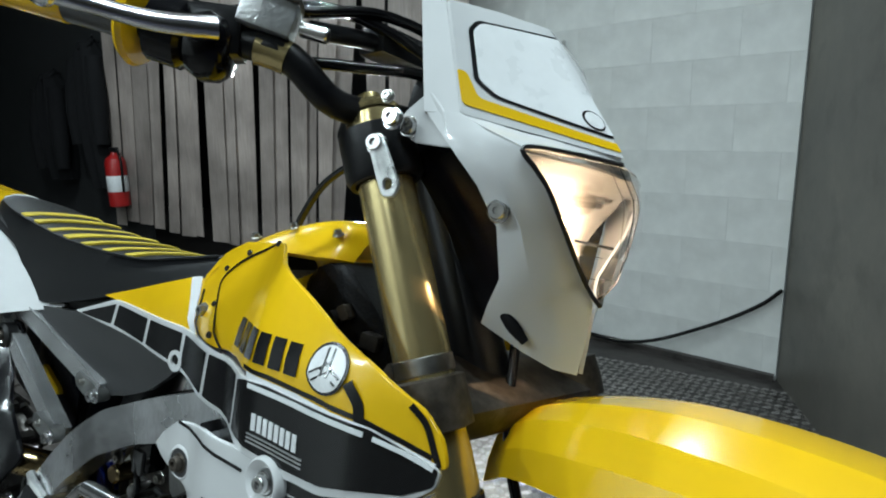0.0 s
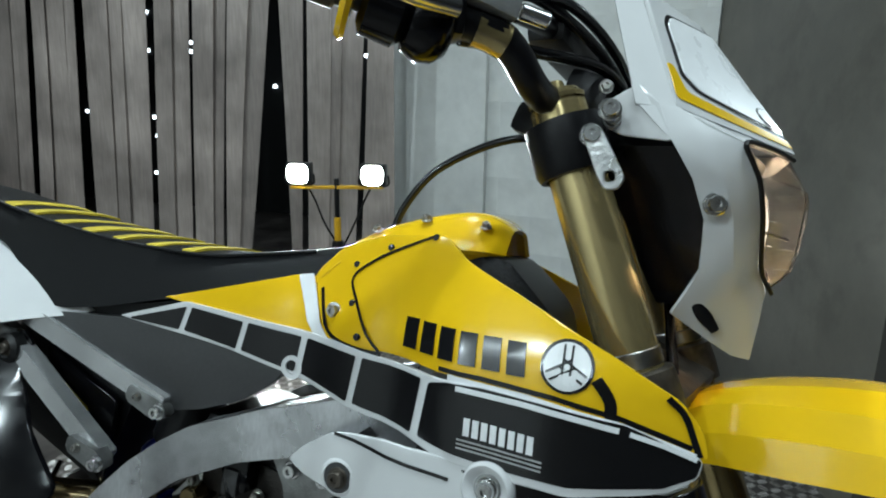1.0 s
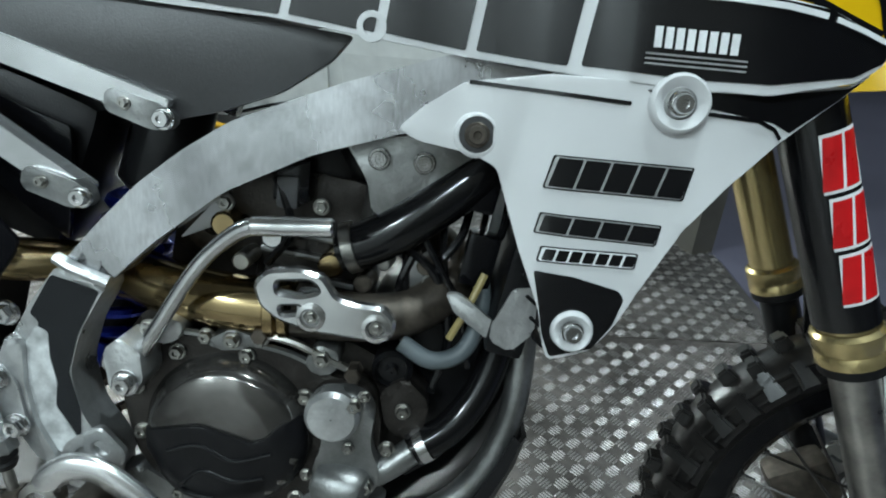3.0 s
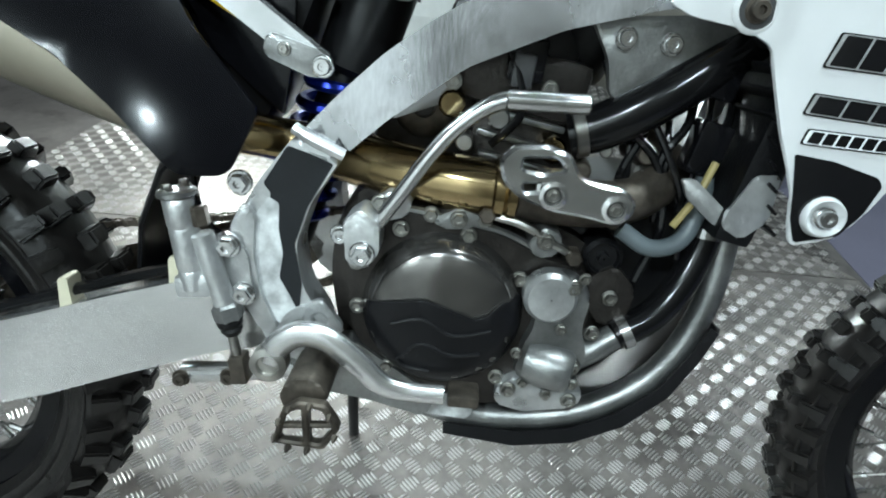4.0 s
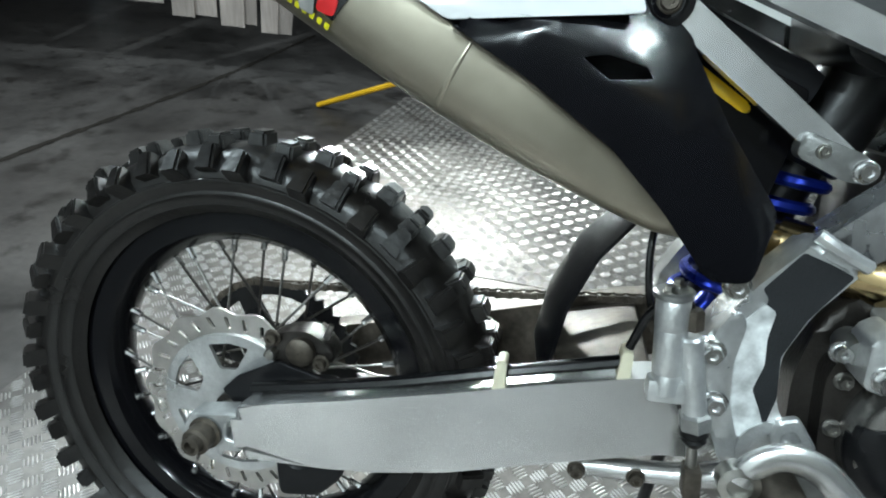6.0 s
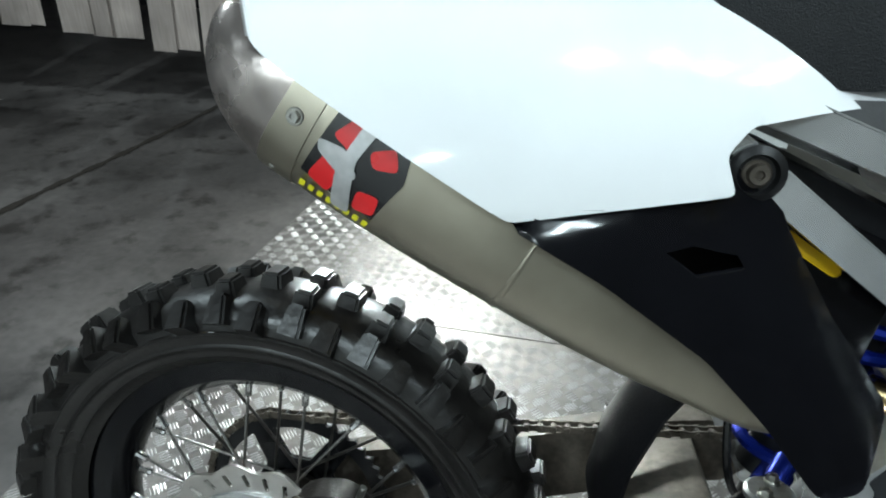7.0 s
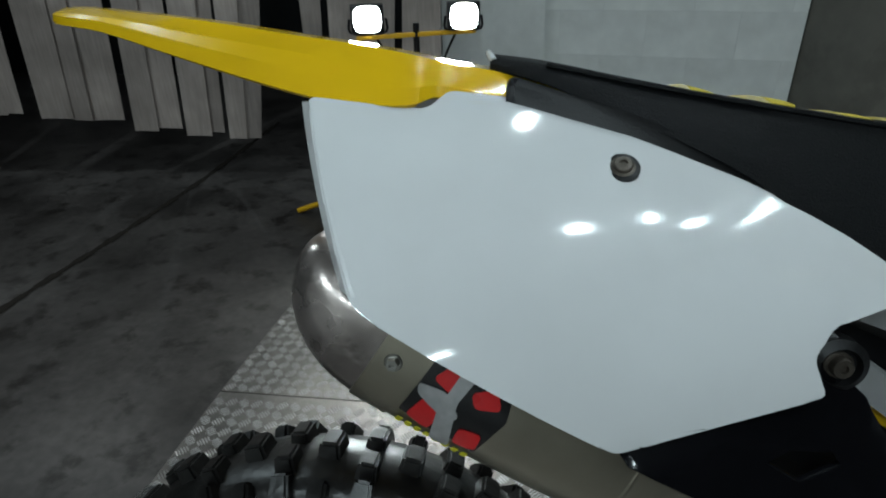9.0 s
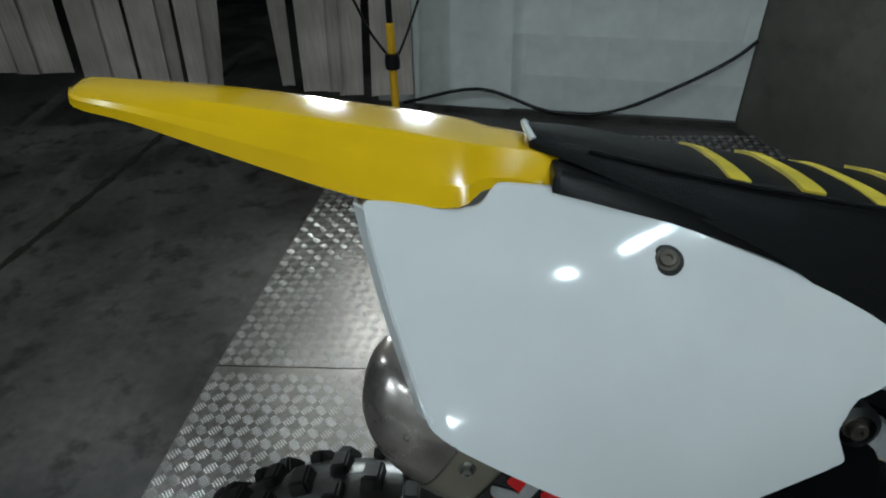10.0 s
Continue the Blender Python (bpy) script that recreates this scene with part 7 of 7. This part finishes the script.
for v in (-0.126, -0.115, -0.104, -0.08, -0.054, -0.027, 0, 0.027, 0.054, 0.08, 0.104, 0.115, 0.126):
    a = abs(v)
    zt = ease(a, [(0, 1.137), (0.06, 1.146), (0.126, 1.1555)])
    ub, zb = ease(a, [(0, 0.045), (0.054, 0.033), (0.104, 0.014), (0.126, -0.038)]), ease(a, [(0, 1.131), (0.104, 1.1295), (0.126, 1.1545)])
    rows.append([at_mask(plate_u(v, zt) - 0.002, v, zt), at_mask((plate_u(v, zt) + ub) / 2 - 0.002, v, (zt + zb) / 2), at_mask(ub, v, zb)])
bm = loft(bmesh.new(), rows, False, False)
thicken(bm, 0.003)
part("brow", bm, white_plastic, mask, "white lip above the headlight", 24)

# ---- front mudguard
rows = []
for u, w, zc, zs, zl in ((-0.05, 0.046, 0.885, 0.872, 0.836), (-0.01, 0.06, 0.918, 0.9, 0.856), (0.06, 0.072, 0.938, 0.916, 0.864), (0.14, 0.075, 0.947, 0.92, 0.87), (0.24, 0.074, 0.942, 0.914, 0.876), (0.36, 0.068, 0.92, 0.894, 0.866), (0.48, 0.05, 0.88, 0.862, 0.845), (0.53, 0.02, 0.858, 0.85, 0.845)):
    rows.append([at_steer(u + 0.012, v * w, z - 0.014) for v, z in ((-1.1, zl), (-1.0, zl * 0.4 + zs * 0.6), (-0.78, zs + 0.006), (-0.4, zc - 0.002), (0, zc), (0.4, zc - 0.002), (0.78, zs + 0.006), (1.0, zl * 0.4 + zs * 0.6), (1.1, zl))])
rows = list(zip(*[spline(c, 4) for c in zip(*rows)]))
bm = loft(bmesh.new(), rows, False, False)
thicken(bm, 0.004)
part("front_mudguard", bm, yellow_plastic, bike, "glossy yellow front mudguard", 11)
# front brake on the far side
fc = part("front_caliper", block(FA + Vector((-0.1, 0.075, 0.05)), (0.08, 0.05, 0.06), (0, -30, -12), 0.012), dull_steel, bike, "dirty front brake caliper")
bm = disc_mesh((0, 0), 0.128, 0.09, 0, 30)
bmesh.ops.transform(bm, matrix=Matrix.Translation(FA + axle_dir * 0.06) @ Matrix.Rotation(ST, 4, "Z"), verts=bm.verts)
part("front_brake_disc", bm, disc_steel, front, "slotted front brake disc")
part("front_axle", rod(FA - axle_dir * 0.125, FA + axle_dir * 0.125, 0.011, 16), steel, front)


# ---------------------------------------------------------------- things round the bike
# twin work light on a yellow tripod
stand = new("work_light")
stand.matrix_basis = pose(-0.228, 1.985, 0, 0, 0, 13.0)
tagged(stand, "lit twin LED work light on a yellow tripod", "work light")
part("pole", rod((0, 0, 0.2), (0, 0, 0.66), 0.016, 16), tripod_yellow, stand, "yellow steel pole")
part("inner_pole", rod((0, 0, 0.6), (0, 0, 0.84), 0.012, 16), black_metal, stand)
part("collar", lathe((0, 0, 0.52), (0, 0, 1), [(0.016, -0.03), (0.028, -0.028), (0.03, 0), (0.026, 0.028), (0.016, 0.03)], 18), black_matt, stand)
part("foot_collar", lathe((0, 0, 0.24), (0, 0, 1), [(0.016, -0.03), (0.026, -0.028), (0.026, 0.028), (0.016, 0.03)], 18), black_matt, stand)
part("crossbar", block((0, 0, 0.8), (0.44, 0.022, 0.016), (0, -1.5, 0), 0.003), tripod_yellow, stand, "yellow crossbar")
for a in (155, 7, 82):
    x, y = math.cos(radians(a)), math.sin(radians(a))
    part("leg", rod((0.02 * x, 0.02 * y, 0.26), (0.62 * x, 0.62 * y, 0.013), 0.0125, 14), tripod_yellow, stand, "yellow tripod leg")
for s in (-1, 1):
    x = 0.175 * s
    head = part("lamp_head", block((x, 0, 0.86), (0.12, 0.05, 0.1), (0, 0, 0), 0.008), black_metal, stand, "black finned lamp head")
    part("led_panel", prism([(x - 0.05, 0.815), (x - 0.05, 0.905), (x + 0.05, 0.905), (x + 0.05, 0.815)], -0.031, -0.0245, 0.001, 0.034), led_glow, head, "glowing white LED panel")
    part("bracket", tube([(x - 0.066, 0, 0.86), (x - 0.066, 0, 0.815), (x, 0, 0.806), (x + 0.066, 0, 0.815), (x + 0.066, 0, 0.86)], 0.005, 8, 3), black_metal, head)
    part("cable", tube([(x, 0.03, 0.84), (x * 0.7, 0.04, 0.74), (x * 0.4, 0.03, 0.62), (0.01, 0.02, 0.5)], 0.005, 8), hose_rubber, head)
    d = bpy.data.lights.new("work_light_beam", "AREA")
    d.shape, d.size, d.size_y, d.energy, d.color, d.spread = "RECTANGLE", 0.1, 0.08, 17, (0.88, 1.0, 1.0), radians(150)
    lo = new("work_light_beam", d)
    lo.matrix_world = look((-0.22 + 0.975 * x, 1.95 + 0.225 * x, 0.86), (0.1, 0.2, 0.55))

# hose along the wall
hose = finish("wall_cable", tube([(-0.3, 2.76, 0.05), (0.1, 2.71, 0.14), (0.45, 2.66, 0.04), (0.75, 2.6, 0.06), (1.05, 2.57, 0.2), (1.25, 2.545, 0.33), (1.34, 2.53, 0.42)], 0.009, 10), hose_rubber, None, "black cable sagging along the white wall")
tagged(hose, category="cable")

# fire extinguisher standing by the curtain
ext = new("fire_extinguisher")
ext.matrix_basis = Matrix.Translation((-3.054, 2.199, 0.014)) @ Matrix.Scale(0.912, 4)
tagged(ext, "red fire extinguisher hanging by the strip curtain", "extinguisher")
part("body", lathe((0, 0, 0.62), (0, 0, 1), [(0.04, 0), (0.078, 0.012), (0.08, 0.03), (0.08, 0.36), (0.07, 0.4), (0.03, 0.43), (0.024, 0.45)], 28), red_paint, ext, "red steel cylinder")
part("valve", block((0, 0, 1.09), (0.1, 0.03, 0.04), (0, 0, 0), 0.006), black_metal, ext)
part("hose", tube([(0.05, 0, 1.08), (0.1, -0.01, 1.0), (0.095, -0.01, 0.85), (0.09, -0.01, 0.75)], 0.01, 10), hose_rubber, ext)
part("label", lathe((0, 0, 0.75), (0, 0, 1), [(0.0805, 0), (0.081, 0.001), (0.081, 0.13), (0.0805, 0.131)], 28), white_decal, ext, "pale printed label")
part("hook", block((0, 0.1, 0.95), (0.04, 0.1, 0.03), (0, 0, 0), 0.004), black_metal, ext)
# dark work clothes on hooks
def coat(x, w0, low, high, label):
    thing = new("hanging_coat")
    thing.location = (x, 2.248, 0)
    tagged(thing, label, "coat", "work clothes on hooks")
    rows = []
    for f, w, d in ((0, 0.85, 0.08), (0.2, 0.95, 0.1), (0.45, 1.0, 0.11), (0.7, 1.05, 0.1), (0.9, 0.95, 0.085), (1.0, 0.4, 0.06)):
        z = low + (high - low) * f
        rows.append([Vector((w0 * w * math.cos(a) * (1 + 0.08 * math.sin(5 * a + z * 3)), d * math.sin(a) * (1 + 0.2 * math.sin(7 * a + 2 * z)), z)) for a in (2 * math.pi * i / 40 for i in range(40))])
    part("body", loft(bmesh.new(), rows), dark_cloth, thing)
    part("collar", tube([(-0.07, -0.03, high - 0.02), (0, -0.06, high - 0.05), (0.07, -0.03, high - 0.02), (0, 0.04, high + 0.02), (-0.07, -0.03, high - 0.02)], 0.018, 8, 4), dark_cloth, thing)
    for s in (-1, 1):
        part("sleeve", tube([(s * w0 * 0.85, -0.04, high - 0.12), (s * w0 * 1.1, -0.07, high - 0.45), (s * w0 * 1.05, -0.08, high - 0.75)], [0.06, 0.065, 0.05], 12, 5), dark_cloth, thing)
    part("hook", tube([(0, 0.12, high + 0.02), (0, 0.06, high + 0.01), (0, 0.03, high + 0.05)], 0.008, 8), black_metal, thing)


coat(-3.3, 0.150, 0.72, 1.8, "long dark work coat hanging on a wall hook")
coat(-3.923, 0.154, 0.764, 1.606, "dark work jacket hanging on a wall hook")
